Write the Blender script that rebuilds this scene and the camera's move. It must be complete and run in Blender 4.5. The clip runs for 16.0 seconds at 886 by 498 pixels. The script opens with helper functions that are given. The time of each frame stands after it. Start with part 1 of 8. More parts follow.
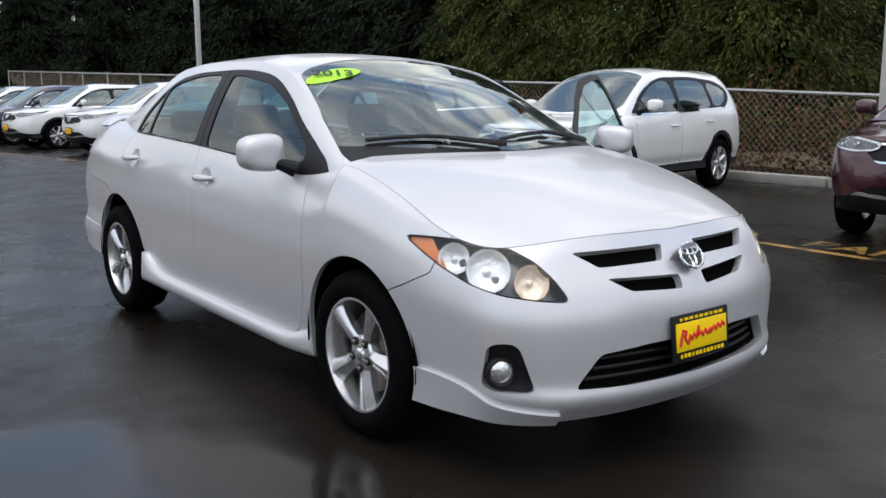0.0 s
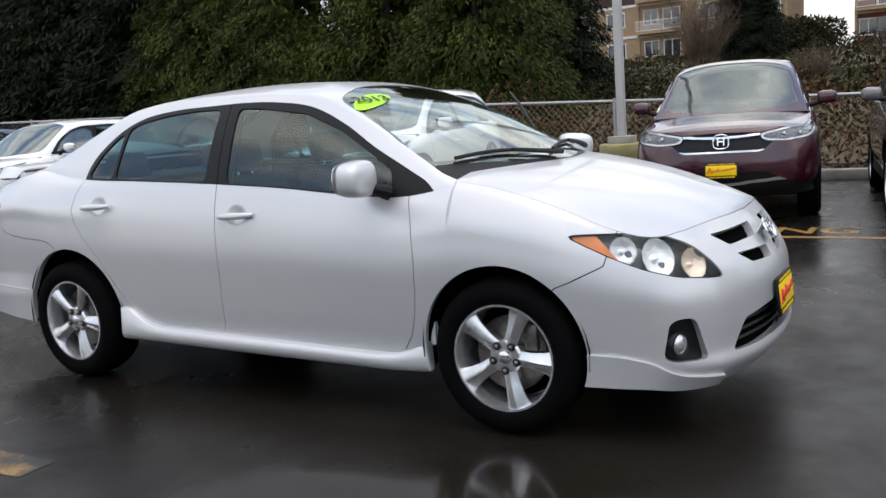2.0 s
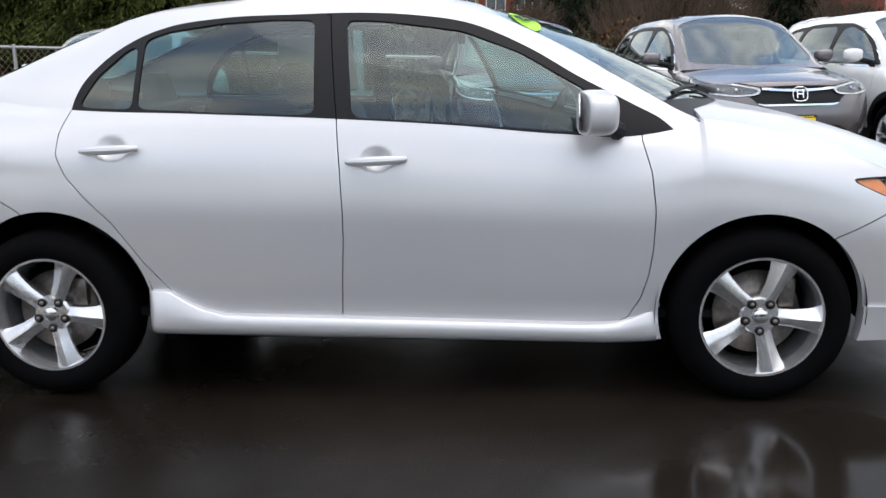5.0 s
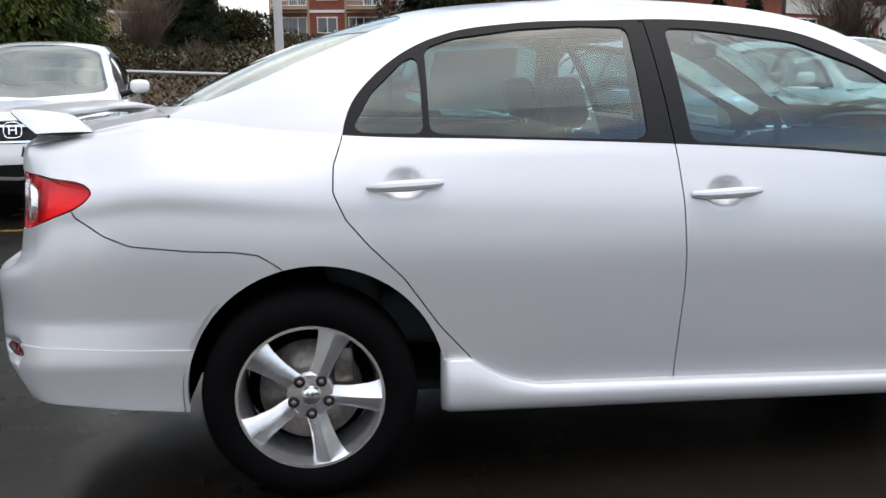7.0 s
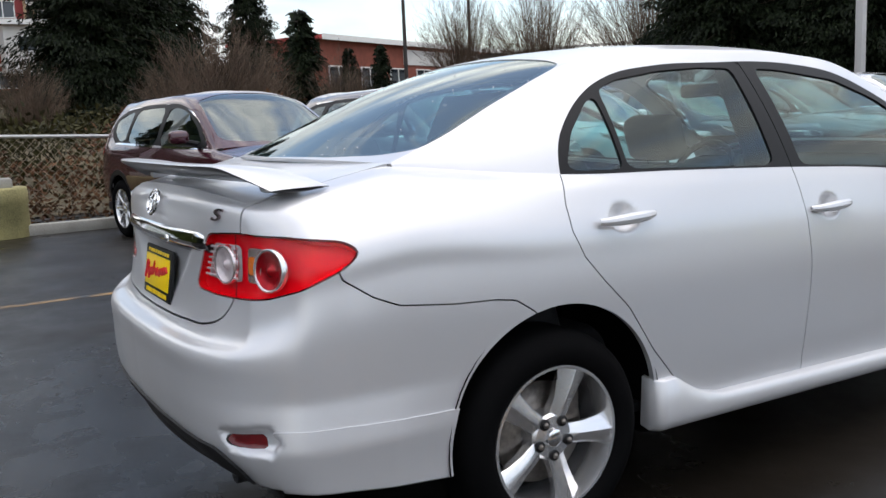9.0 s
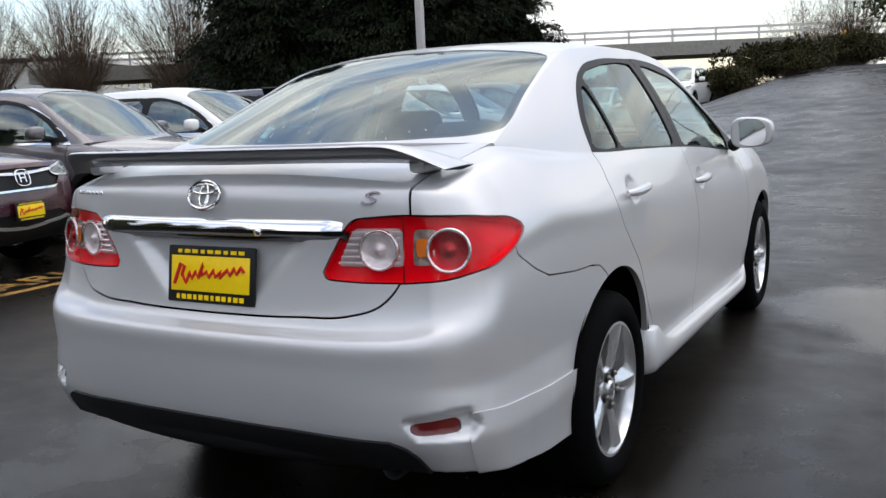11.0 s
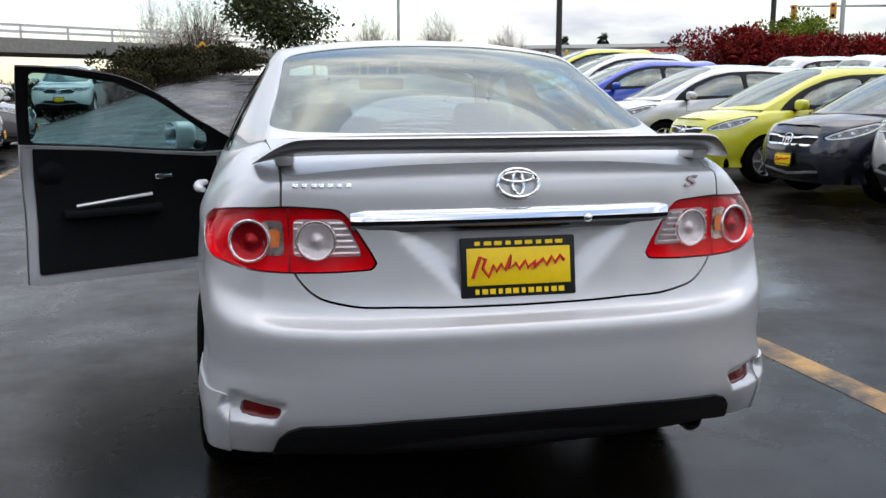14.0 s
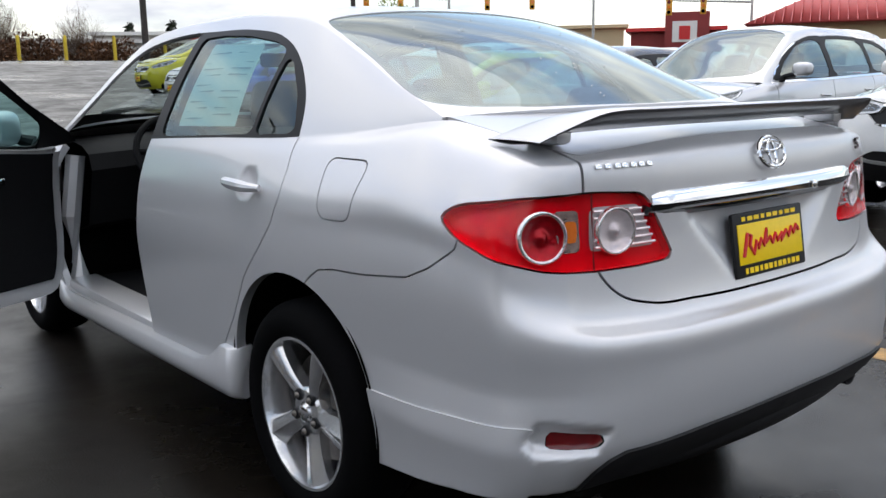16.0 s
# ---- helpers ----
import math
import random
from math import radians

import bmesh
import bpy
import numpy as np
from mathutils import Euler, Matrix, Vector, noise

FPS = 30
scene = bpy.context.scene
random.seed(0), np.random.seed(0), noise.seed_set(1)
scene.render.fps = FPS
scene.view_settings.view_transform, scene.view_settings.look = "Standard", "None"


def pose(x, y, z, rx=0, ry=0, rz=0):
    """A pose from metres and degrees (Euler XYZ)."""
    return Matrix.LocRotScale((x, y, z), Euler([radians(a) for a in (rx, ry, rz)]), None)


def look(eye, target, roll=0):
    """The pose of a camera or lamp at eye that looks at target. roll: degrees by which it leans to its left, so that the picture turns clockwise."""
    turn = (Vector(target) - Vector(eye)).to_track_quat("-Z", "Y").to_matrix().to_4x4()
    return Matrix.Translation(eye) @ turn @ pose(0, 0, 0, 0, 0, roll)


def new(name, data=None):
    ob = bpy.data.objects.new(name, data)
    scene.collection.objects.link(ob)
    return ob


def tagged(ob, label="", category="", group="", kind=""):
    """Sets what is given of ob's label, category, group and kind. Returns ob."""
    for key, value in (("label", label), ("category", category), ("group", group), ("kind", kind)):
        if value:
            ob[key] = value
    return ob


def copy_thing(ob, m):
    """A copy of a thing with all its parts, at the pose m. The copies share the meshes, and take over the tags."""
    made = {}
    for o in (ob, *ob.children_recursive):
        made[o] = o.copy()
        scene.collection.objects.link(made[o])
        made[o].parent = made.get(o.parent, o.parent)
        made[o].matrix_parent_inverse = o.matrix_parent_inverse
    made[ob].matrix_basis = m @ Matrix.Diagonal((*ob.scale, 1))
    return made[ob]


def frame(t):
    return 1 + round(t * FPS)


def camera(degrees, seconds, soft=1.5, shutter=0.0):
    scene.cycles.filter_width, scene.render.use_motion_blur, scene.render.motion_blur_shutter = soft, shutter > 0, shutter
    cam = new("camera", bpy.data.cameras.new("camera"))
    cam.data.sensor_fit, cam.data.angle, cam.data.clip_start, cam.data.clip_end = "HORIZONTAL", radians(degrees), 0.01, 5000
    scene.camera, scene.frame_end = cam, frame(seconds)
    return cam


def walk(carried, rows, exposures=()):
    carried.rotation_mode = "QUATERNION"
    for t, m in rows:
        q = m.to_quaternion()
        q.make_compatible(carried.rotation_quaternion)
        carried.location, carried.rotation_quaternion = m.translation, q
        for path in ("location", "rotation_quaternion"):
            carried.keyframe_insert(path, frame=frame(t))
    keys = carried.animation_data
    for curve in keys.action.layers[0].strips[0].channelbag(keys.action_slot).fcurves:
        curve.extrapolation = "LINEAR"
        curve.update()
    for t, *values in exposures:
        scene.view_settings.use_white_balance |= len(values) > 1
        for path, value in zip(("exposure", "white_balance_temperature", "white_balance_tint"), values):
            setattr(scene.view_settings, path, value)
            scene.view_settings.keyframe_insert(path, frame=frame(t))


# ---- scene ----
cam = camera(52.92, 16.0)
PATH = [
    (0, (2.576, 4.014, 1.257), (1.356, 2.465, 0.923), -0.1),
    (0.5, (2.980, 3.830, 1.276), (1.575, 2.447, 0.941), -2.9),
    (1, (3.300, 3.551, 1.261), (1.794, 2.277, 0.934), -2.9),
    (1.5, (3.581, 3.238, 1.276), (1.983, 2.081, 0.950), -1.6),
    (2, (3.853, 2.876, 1.280), (2.160, 1.854, 0.980), -4.1),
    (2.5, (4.045, 2.468, 1.267), (2.317, 1.511, 0.954), -3.9),
    (3, (4.191, 2.038, 1.278), (2.390, 1.232, 0.951), -2.4),
    (3.2, (4.240, 1.860, 1.263), (2.400, 1.142, 0.951), -2.8),
    (5.3, (3.806, 0.209, 1.222), (1.848, 0.110, 0.823), -1.1),
    (5.5, (3.715, 0.064, 1.181), (1.751, -0.012, 0.810), -1.3),
    (6, (3.571, -0.405, 1.217), (1.618, -0.363, 0.789), 0.9),
    (6.5, (3.443, -0.839, 1.220), (1.497, -0.685, 0.782), 0.2),
    (7, (3.344, -1.222, 1.230), (1.396, -0.976, 0.850), -0.7),
    (7.5, (3.239, -1.648, 1.250), (1.303, -1.285, 0.904), -0.5),
    (8, (3.145, -2.071, 1.237), (1.265, -1.478, 0.897), -2.5),
    (8.5, (2.994, -2.462, 1.223), (1.198, -1.641, 0.909), -2.4),
    (9, (2.804, -2.825, 1.248), (1.106, -1.809, 0.956), -2.6),
    (9.5, (2.639, -3.205, 1.246), (1.116, -1.947, 0.935), -3.0),
    (9.7, (2.550, -3.334, 1.252), (1.094, -1.999, 0.937), -2.5),
    (11.8, (1.101, -4.244, 1.229), (0.492, -2.360, 0.946), -0.4),
    (12, (0.932, -4.309, 1.230), (0.422, -2.394, 0.960), 0.8),
    (12.5, (0.511, -4.423, 1.249), (0.287, -2.464, 0.915), -0.7),
    (13, (0.097, -4.441, 1.229), (0.065, -2.470, 0.887), -1.2),
    (13.5, (-0.300, -4.429, 1.244), (-0.140, -2.456, 0.957), 0.9),
    (14, (-0.685, -4.395, 1.258), (-0.264, -2.469, 0.917), -0.1),
    (14.5, (-1.071, -4.235, 1.256), (-0.390, -2.398, 0.852), -1.2),
    (15, (-1.448, -3.994, 1.240), (-0.557, -2.236, 0.897), 1.4),
    (15.5, (-1.775, -3.722, 1.241), (-0.659, -2.104, 0.874), -0.2),
    (16, (-2.012, -3.366, 1.217), (-0.772, -1.841, 0.844), -0.9),
]
walk(cam, [(t, look(eye, target, roll)) for t, eye, target, roll in PATH],
     [(0, 0.12), (1, 0.16), (3, 0.24), (5.5, 0.36), (8, 0.32), (9.7, 0.20), (12, 0.12), (12.5, 0.26), (13, 0.34), (13.5, 0.26), (14, 0.18), (15, 0.18), (16, 0.26)])

# ---- light ----
SUN_AZ, SUN_EL = 40.0, 74.0
world = bpy.data.worlds.new("world")
scene.world = world
world.use_nodes = True
wt = world.node_tree
for n in list(wt.nodes):
    wt.nodes.remove(n)
w_out = wt.nodes.new("ShaderNodeOutputWorld")
w_bg = wt.nodes.new("ShaderNodeBackground")
w_bg.inputs["Strength"].default_value = 1.0
w_sky = wt.nodes.new("ShaderNodeTexSky")
w_sky.sky_type, w_sky.sun_disc = "NISHITA", False
w_sky.sun_elevation, w_sky.sun_rotation = radians(SUN_EL), radians(SUN_AZ)
w_skyk = wt.nodes.new("ShaderNodeMix")
w_skyk.data_type, w_skyk.blend_type = "RGBA", "MULTIPLY"
w_skyk.inputs[0].default_value = 1.0
wt.links.new(w_sky.outputs[0], w_skyk.inputs[6])
w_skyk.inputs[7].default_value = (0.225, 0.205, 0.185, 1)
# clouds, stretched towards the horizon
w_tc = wt.nodes.new("ShaderNodeTexCoord")
w_map = wt.nodes.new("ShaderNodeMapping")
w_map.inputs["Scale"].default_value = (1.6, 1.6, 5.0)
w_n = wt.nodes.new("ShaderNodeTexNoise")
w_n.inputs["Scale"].default_value, w_n.inputs["Detail"].default_value, w_n.inputs["Roughness"].default_value = 1.5, 7, 0.55
w_cover = wt.nodes.new("ShaderNodeValToRGB")
w_cover.color_ramp.elements[0].position, w_cover.color_ramp.elements[1].position = 0.39, 0.56
w_tone = wt.nodes.new("ShaderNodeValToRGB")
w_tone.color_ramp.elements[0].position, w_tone.color_ramp.elements[1].position = 0.36, 0.64
w_tone.color_ramp.elements[0].color = (1.37, 1.33, 1.275, 1)
w_tone.color_ramp.elements[1].color = (0.53, 0.565, 0.64, 1)
w_n2 = wt.nodes.new("ShaderNodeTexNoise")
w_n2.inputs["Scale"].default_value, w_n2.inputs["Detail"].default_value = 2.2, 5
w_mix = wt.nodes.new("ShaderNodeMix")
w_mix.data_type = "RGBA"
wt.links.new(w_tc.outputs["Generated"], w_map.inputs["Vector"])
wt.links.new(w_map.outputs[0], w_n.inputs["Vector"])
wt.links.new(w_map.outputs[0], w_n2.inputs["Vector"])
wt.links.new(w_n.outputs["Fac"], w_cover.inputs[0])
wt.links.new(w_n2.outputs["Fac"], w_tone.inputs[0])
wt.links.new(w_cover.outputs[0], w_mix.inputs[0])
wt.links.new(w_skyk.outputs[2], w_mix.inputs[6])
wt.links.new(w_tone.outputs[0], w_mix.inputs[7])
# an overcast sky is brighter overhead than at the horizon
w_sep = wt.nodes.new("ShaderNodeSeparateXYZ")
wt.links.new(w_tc.outputs["Generated"], w_sep.inputs[0])
w_up = wt.nodes.new("ShaderNodeMapRange")
w_up.inputs[1].default_value, w_up.inputs[2].default_value, w_up.inputs[3].default_value, w_up.inputs[4].default_value = 0.0, 0.9, 1.02, 1.58
wt.links.new(w_sep.outputs["Z"], w_up.inputs[0])
w_zen = wt.nodes.new("ShaderNodeMix")
w_zen.data_type, w_zen.blend_type = "RGBA", "MULTIPLY"
w_zen.inputs[0].default_value = 1.0
wt.links.new(w_mix.outputs[2], w_zen.inputs[6])
wt.links.new(w_up.outputs[0], w_zen.inputs[7])
wt.links.new(w_zen.outputs[2], w_bg.inputs["Color"])
wt.links.new(w_bg.outputs[0], w_out.inputs[0])

sun = new("sun", bpy.data.lights.new("sun", "SUN"))
sun.data.energy, sun.data.angle, sun.data.color = 0.60, radians(60), (1.0, 0.96, 0.90)
sun.matrix_world = pose(0, 0, 30, 90 - SUN_EL, 0, 180 - SUN_AZ)

# ---- materials ----
def mat(name, col, rough=0.5, metal=0.0, coat=0.0, vary=0.0, scale=8.0, bump=0.0, bscale=60.0, rvary=0.0, spec=0.5, emit=0.0):
    """A principled material with colour variation at two scales, and fine relief."""
    m = bpy.data.materials.new(name)
    m.use_nodes = True
    nt = m.node_tree
    b = nt.nodes["Principled BSDF"]
    b.inputs["Base Color"].default_value = (*col, 1)
    b.inputs["Roughness"].default_value, b.inputs["Metallic"].default_value = rough, metal
    b.inputs["Coat Weight"].default_value, b.inputs["Coat Roughness"].default_value = coat, 0.03
    b.inputs["Specular IOR Level"].default_value = spec
    if emit:
        b.inputs["Emission Color"].default_value = (*col, 1)
        b.inputs["Emission Strength"].default_value = emit
    if vary or bump or rvary:
        tc = nt.nodes.new("ShaderNodeTexCoord")
        n1 = nt.nodes.new("ShaderNodeTexNoise")
        n1.inputs["Scale"].default_value, n1.inputs["Detail"].default_value = scale, 6
        nt.links.new(tc.outputs["Object"], n1.inputs["Vector"])
        n2 = nt.nodes.new("ShaderNodeTexNoise")
        n2.inputs["Scale"].default_value, n2.inputs["Detail"].default_value = bscale, 4
        nt.links.new(tc.outputs["Object"], n2.inputs["Vector"])
        if vary:
            add = nt.nodes.new("ShaderNodeMath")
            add.operation = "ADD"
            nt.links.new(n1.outputs["Fac"], add.inputs[0])
            nt.links.new(n2.outputs["Fac"], add.inputs[1])
            mr = nt.nodes.new("ShaderNodeMapRange")
            mr.inputs[1].default_value, mr.inputs[2].default_value = 0.65, 1.35
            mr.inputs[3].default_value, mr.inputs[4].default_value = 1 - vary, 1 + vary
            nt.links.new(add.outputs[0], mr.inputs[0])
            mul = nt.nodes.new("ShaderNodeMix")
            mul.data_type, mul.blend_type = "RGBA", "MULTIPLY"
            mul.inputs[0].default_value = 1
            mul.inputs[6].default_value = (*col, 1)
            nt.links.new(mr.outputs[0], mul.inputs[7])
            nt.links.new(mul.outputs[2], b.inputs["Base Color"])
        if rvary:
            r = nt.nodes.new("ShaderNodeMapRange")
            r.inputs[1].default_value, r.inputs[2].default_value = 0.3, 0.7
            r.inputs[3].default_value, r.inputs[4].default_value = max(0, rough - rvary), min(1, rough + rvary)
            nt.links.new(n1.outputs["Fac"], r.inputs[0])
            nt.links.new(r.outputs[0], b.inputs["Roughness"])
        if bump:
            bp = nt.nodes.new("ShaderNodeBump")
            bp.inputs["Strength"].default_value, bp.inputs["Distance"].default_value = 0.6, bump
            nt.links.new(n2.outputs["Fac"], bp.inputs["Height"])
            nt.links.new(bp.outputs[0], b.inputs["Normal"])
    return m


def glass(name, tint, gloss=1.0, rough=0.0, F0=0.15):
    """Thin tinted glass: clear through, mirror at the Fresnel share."""
    m = bpy.data.materials.new(name)
    m.use_nodes = True
    nt = m.node_tree
    for n in list(nt.nodes):
        nt.nodes.remove(n)
    o = nt.nodes.new("ShaderNodeOutputMaterial")
    t = nt.nodes.new("ShaderNodeBsdfTransparent")
    t.inputs[0].default_value = (*tint, 1)
    g = nt.nodes.new("ShaderNodeBsdfGlossy")
    g.inputs["Roughness"].default_value = rough
    g.inputs["Color"].default_value = (gloss * 0.93, gloss, gloss * 0.98, 1)
    lw = nt.nodes.new("ShaderNodeLayerWeight")
    lw.inputs["Blend"].default_value = 0.5
    pw = nt.nodes.new("ShaderNodeMath")
    pw.operation = "POWER"
    pw.inputs[1].default_value = 5.0
    nt.links.new(lw.outputs["Facing"], pw.inputs[0])
    f = nt.nodes.new("ShaderNodeMapRange")
    f.inputs[3].default_value, f.inputs[4].default_value = F0, 1.0
    nt.links.new(pw.outputs[0], f.inputs[0])
    x = nt.nodes.new("ShaderNodeMixShader")
    nt.links.new(f.outputs[0], x.inputs[0])
    nt.links.new(t.outputs[0], x.inputs[1])
    nt.links.new(g.outputs[0], x.inputs[2])
    nt.links.new(x.outputs[0], o.inputs[0])
    return m


SILVER = mat("silver_paint", (0.625, 0.625, 0.637), 0.35, 0.40, 0.55, vary=0.02, scale=2, bscale=900, bump=0.00006)
BLACK = mat("black_plastic", (0.008, 0.008, 0.009), 0.5, spec=0.3, vary=0.2, scale=20, bscale=400, bump=0.0002)
TRIM = mat("window_trim_black", (0.008, 0.008, 0.009), 0.45, spec=0.2, vary=0.1, scale=20)
RUBBER = mat("tyre_rubber", (0.0032, 0.0032, 0.0035), 0.85, spec=0.05, vary=0.25, scale=14, bump=0.0008, bscale=160)
ALLOY = mat("alloy", (0.72, 0.72, 0.73), 0.24, 0.85, 0.4, vary=0.04, scale=30)
# darker copy of the silver, with the wing underside's shade in its colour
WINGSHADE = mat("shaded_silver_paint", (0.10, 0.10, 0.105), 0.28, 0.3, 0.6, vary=0.05, scale=4)
PIANO = mat("gloss_black", (0.006, 0.006, 0.007), 0.12, 0, 0.6)
CHROME = mat("chrome", (0.85, 0.85, 0.86), 0.06, 1.0)
STEEL = mat("brake_steel", (0.22, 0.2, 0.18), 0.45, 0.9, vary=0.3, scale=40)
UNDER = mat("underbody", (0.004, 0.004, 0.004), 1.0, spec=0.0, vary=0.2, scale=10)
GLASS = glass("car_glass", (0.36, 0.58, 0.58), F0=0.075)
GLASS_W = glass("windscreen_glass", (0.78, 0.85, 0.82))
LENS = glass("clear_lens", (0.96, 0.97, 0.97), F0=0.025)
GLASS_B = glass("rear_glass", (0.42, 0.58, 0.60), F0=0.17)
TAILLENS = glass("tail_lens", (0.97, 0.90, 0.90), F0=0.018)
DROP = mat("water_drop", (0.70, 0.74, 0.76), 0.08, spec=0.5)
RED = mat("red_lens", (0.80, 0.001, 0.010), 0.20, 0.0, 0.15, spec=0.15, vary=0.12, scale=12)
REDBOWL = mat("red_bowl", (0.40, 0.002, 0.010), 0.22, 0.6, 0.2, vary=0.3, scale=40, bump=0.003, bscale=90)
REDDARK = mat("dark_red_lens", (0.14, 0.003, 0.005), 0.2, 0, 0.2, vary=0.1, scale=60)
AMBER = mat("amber_lens", (0.75, 0.20, 0.02), 0.15, 0, 1.0, vary=0.08, scale=60)
LAMPWHITE = mat("lamp_reflector", (0.80, 0.80, 0.80), 0.16, 0.85, 0.5, vary=0.12, scale=50, bump=0.002, bscale=90)
HEADBOWL = mat("headlamp_bowl", (0.92, 0.92, 0.93), 0.16, 0.45, 0.6, vary=0.12, scale=30, bump=0.012, bscale=38)
WARMBOWL = mat("warm_lamp_bowl", (0.92, 0.76, 0.60), 0.22, 0.4, 0.6, vary=0.2, scale=40, bump=0.012, bscale=38)
LAMPCLEAR = mat("clear_lamp_patch", (0.52, 0.52, 0.53), 0.25, 0.2, 0.5, vary=0.15, scale=25)
LAMPAMB = mat("amber_lamp_patch", (0.40, 0.34, 0.31), 0.15, 0.7, 0.8, vary=0.4, scale=60, bump=0.004, bscale=60)
LAMPDISC = mat("clear_lamp_disc", (0.72, 0.72, 0.73), 0.15, 0.3, 0.6, vary=0.2, scale=50, bump=0.003, bscale=40)
LETTERRED = mat("letter_chrome", (0.30, 0.24, 0.25), 0.2, 0.9)
LAMPGREY = mat("headlamp_bezel", (0.075, 0.075, 0.080), 0.25, 0.5, 0.4, vary=0.3, scale=20)
SEAT = mat("seat_cloth", (0.035, 0.035, 0.038), 0.85, vary=0.2, scale=30, bump=0.0006, bscale=300)
DASH = mat("dash_plastic", (0.008, 0.008, 0.009), 0.65, spec=0.12, vary=0.1, scale=30, bump=0.0004, bscale=400)
LINER = mat("headliner_cloth", (0.42, 0.40, 0.37), 0.9, vary=0.05, scale=30)
YELLOWPLATE = mat("yellow_plate", (0.96, 0.66, 0.0), 0.4, vary=0.04, scale=30)
PLATERED = mat("plate_red", (0.62, 0.01, 0.02), 0.4)
STICKER = mat("green_sticker", (0.42, 0.90, 0.02), 0.5)
INK = mat("ink", (0.02, 0.03, 0.02), 0.6)
PAPER = mat("paper", (0.80, 0.82, 0.80), 0.7, vary=0.03, scale=20)
INKGREY = mat("ink_grey", (0.42, 0.46, 0.48), 0.7)

# ---- geometry helpers ----
def hermite(ts, vs):
    """A smooth curve through the values vs at ts; gives a function of t."""
    ts, vs = np.asarray(ts, float), np.asarray(vs, float)
    if vs.ndim == 1:
        vs = vs[:, None]
        flat = True
    else:
        flat = False
    d = np.diff(vs, axis=0) / np.diff(ts)[:, None]
    h = np.diff(ts)[:, None]
    m = np.vstack([d[:1], (d[:-1] * h[1:] + d[1:] * h[:-1]) / (h[1:] + h[:-1]), d[-1:]])

    def f(t):
        t = np.atleast_1d(np.asarray(t, float))
        i = np.clip(np.searchsorted(ts, t, side="right") - 1, 0, len(ts) - 2)
        hh = (ts[i + 1] - ts[i])[:, None]
        u = ((t - ts[i])[:, None]) / hh
        u = np.clip(u, 0, 1)
        r = ((2 * u**3 - 3 * u**2 + 1) * vs[i] + (u**3 - 2 * u**2 + u) * hh * m[i]
             + (-2 * u**3 + 3 * u**2) * vs[i + 1] + (u**3 - u**2) * hh * m[i + 1])
        return r[:, 0] if flat else r
    return f


def chord(pts):
    """A smooth curve through points, as a function of its length, and that length."""
    pts = np.asarray(pts, float)
    s = np.r_[0, np.cumsum(np.linalg.norm(np.diff(pts, axis=0), axis=1))]
    return hermite(s, pts), s[-1]


def rounded(pts, n=60):
    """A closed smooth outline through the points."""
    p = np.asarray(pts, float)
    p = np.vstack([p[-2:], p, p[:3]])
    s = np.r_[0, np.cumsum(np.linalg.norm(np.diff(p, axis=0), axis=1))]
    f = hermite(s, p)
    return f(np.linspace(s[2], s[-3], n, endpoint=False))


def fillet(pts, r, n=5):
    """A closed outline with its corners rounded."""
    p, out = [np.array(q, float) for q in pts], []
    for k in range(len(p)):
        a, b, c = p[k - 1], p[k], p[(k + 1) % len(p)]
        la, lc = np.linalg.norm(a - b), np.linalg.norm(c - b)
        rr = min(r, 0.45 * la, 0.45 * lc)
        u, w = b + (a - b) / la * rr, b + (c - b) / lc * rr
        for t in np.linspace(0, 1, n):
            out.append((1 - t) ** 2 * u + 2 * t * (1 - t) * b + t * t * w)
    return np.array(out)


def sdf(P, poly):
    """Distance of the points P to a closed outline, negative inside."""
    poly = np.asarray(poly, float)
    a, b = poly, np.roll(poly, -1, axis=0)
    ab = b - a
    ap = P[:, None, :] - a[None]
    t = np.clip((ap * ab).sum(-1) / np.maximum((ab * ab).sum(-1), 1e-12), 0, 1)
    d = np.sqrt((((ap - t[..., None] * ab) ** 2).sum(-1)).min(1))
    y = P[:, 1:2]
    cross = ((a[:, 1] > y) != (b[:, 1] > y)) & (P[:, :1] < (b[:, 0] - a[:, 0]) * (y - a[:, 1]) / np.where(np.abs(b[:, 1] - a[:, 1]) < 1e-12, 1e-12, b[:, 1] - a[:, 1]) + a[:, 0])
    return np.where(cross.sum(1) % 2 == 1, -d, d)


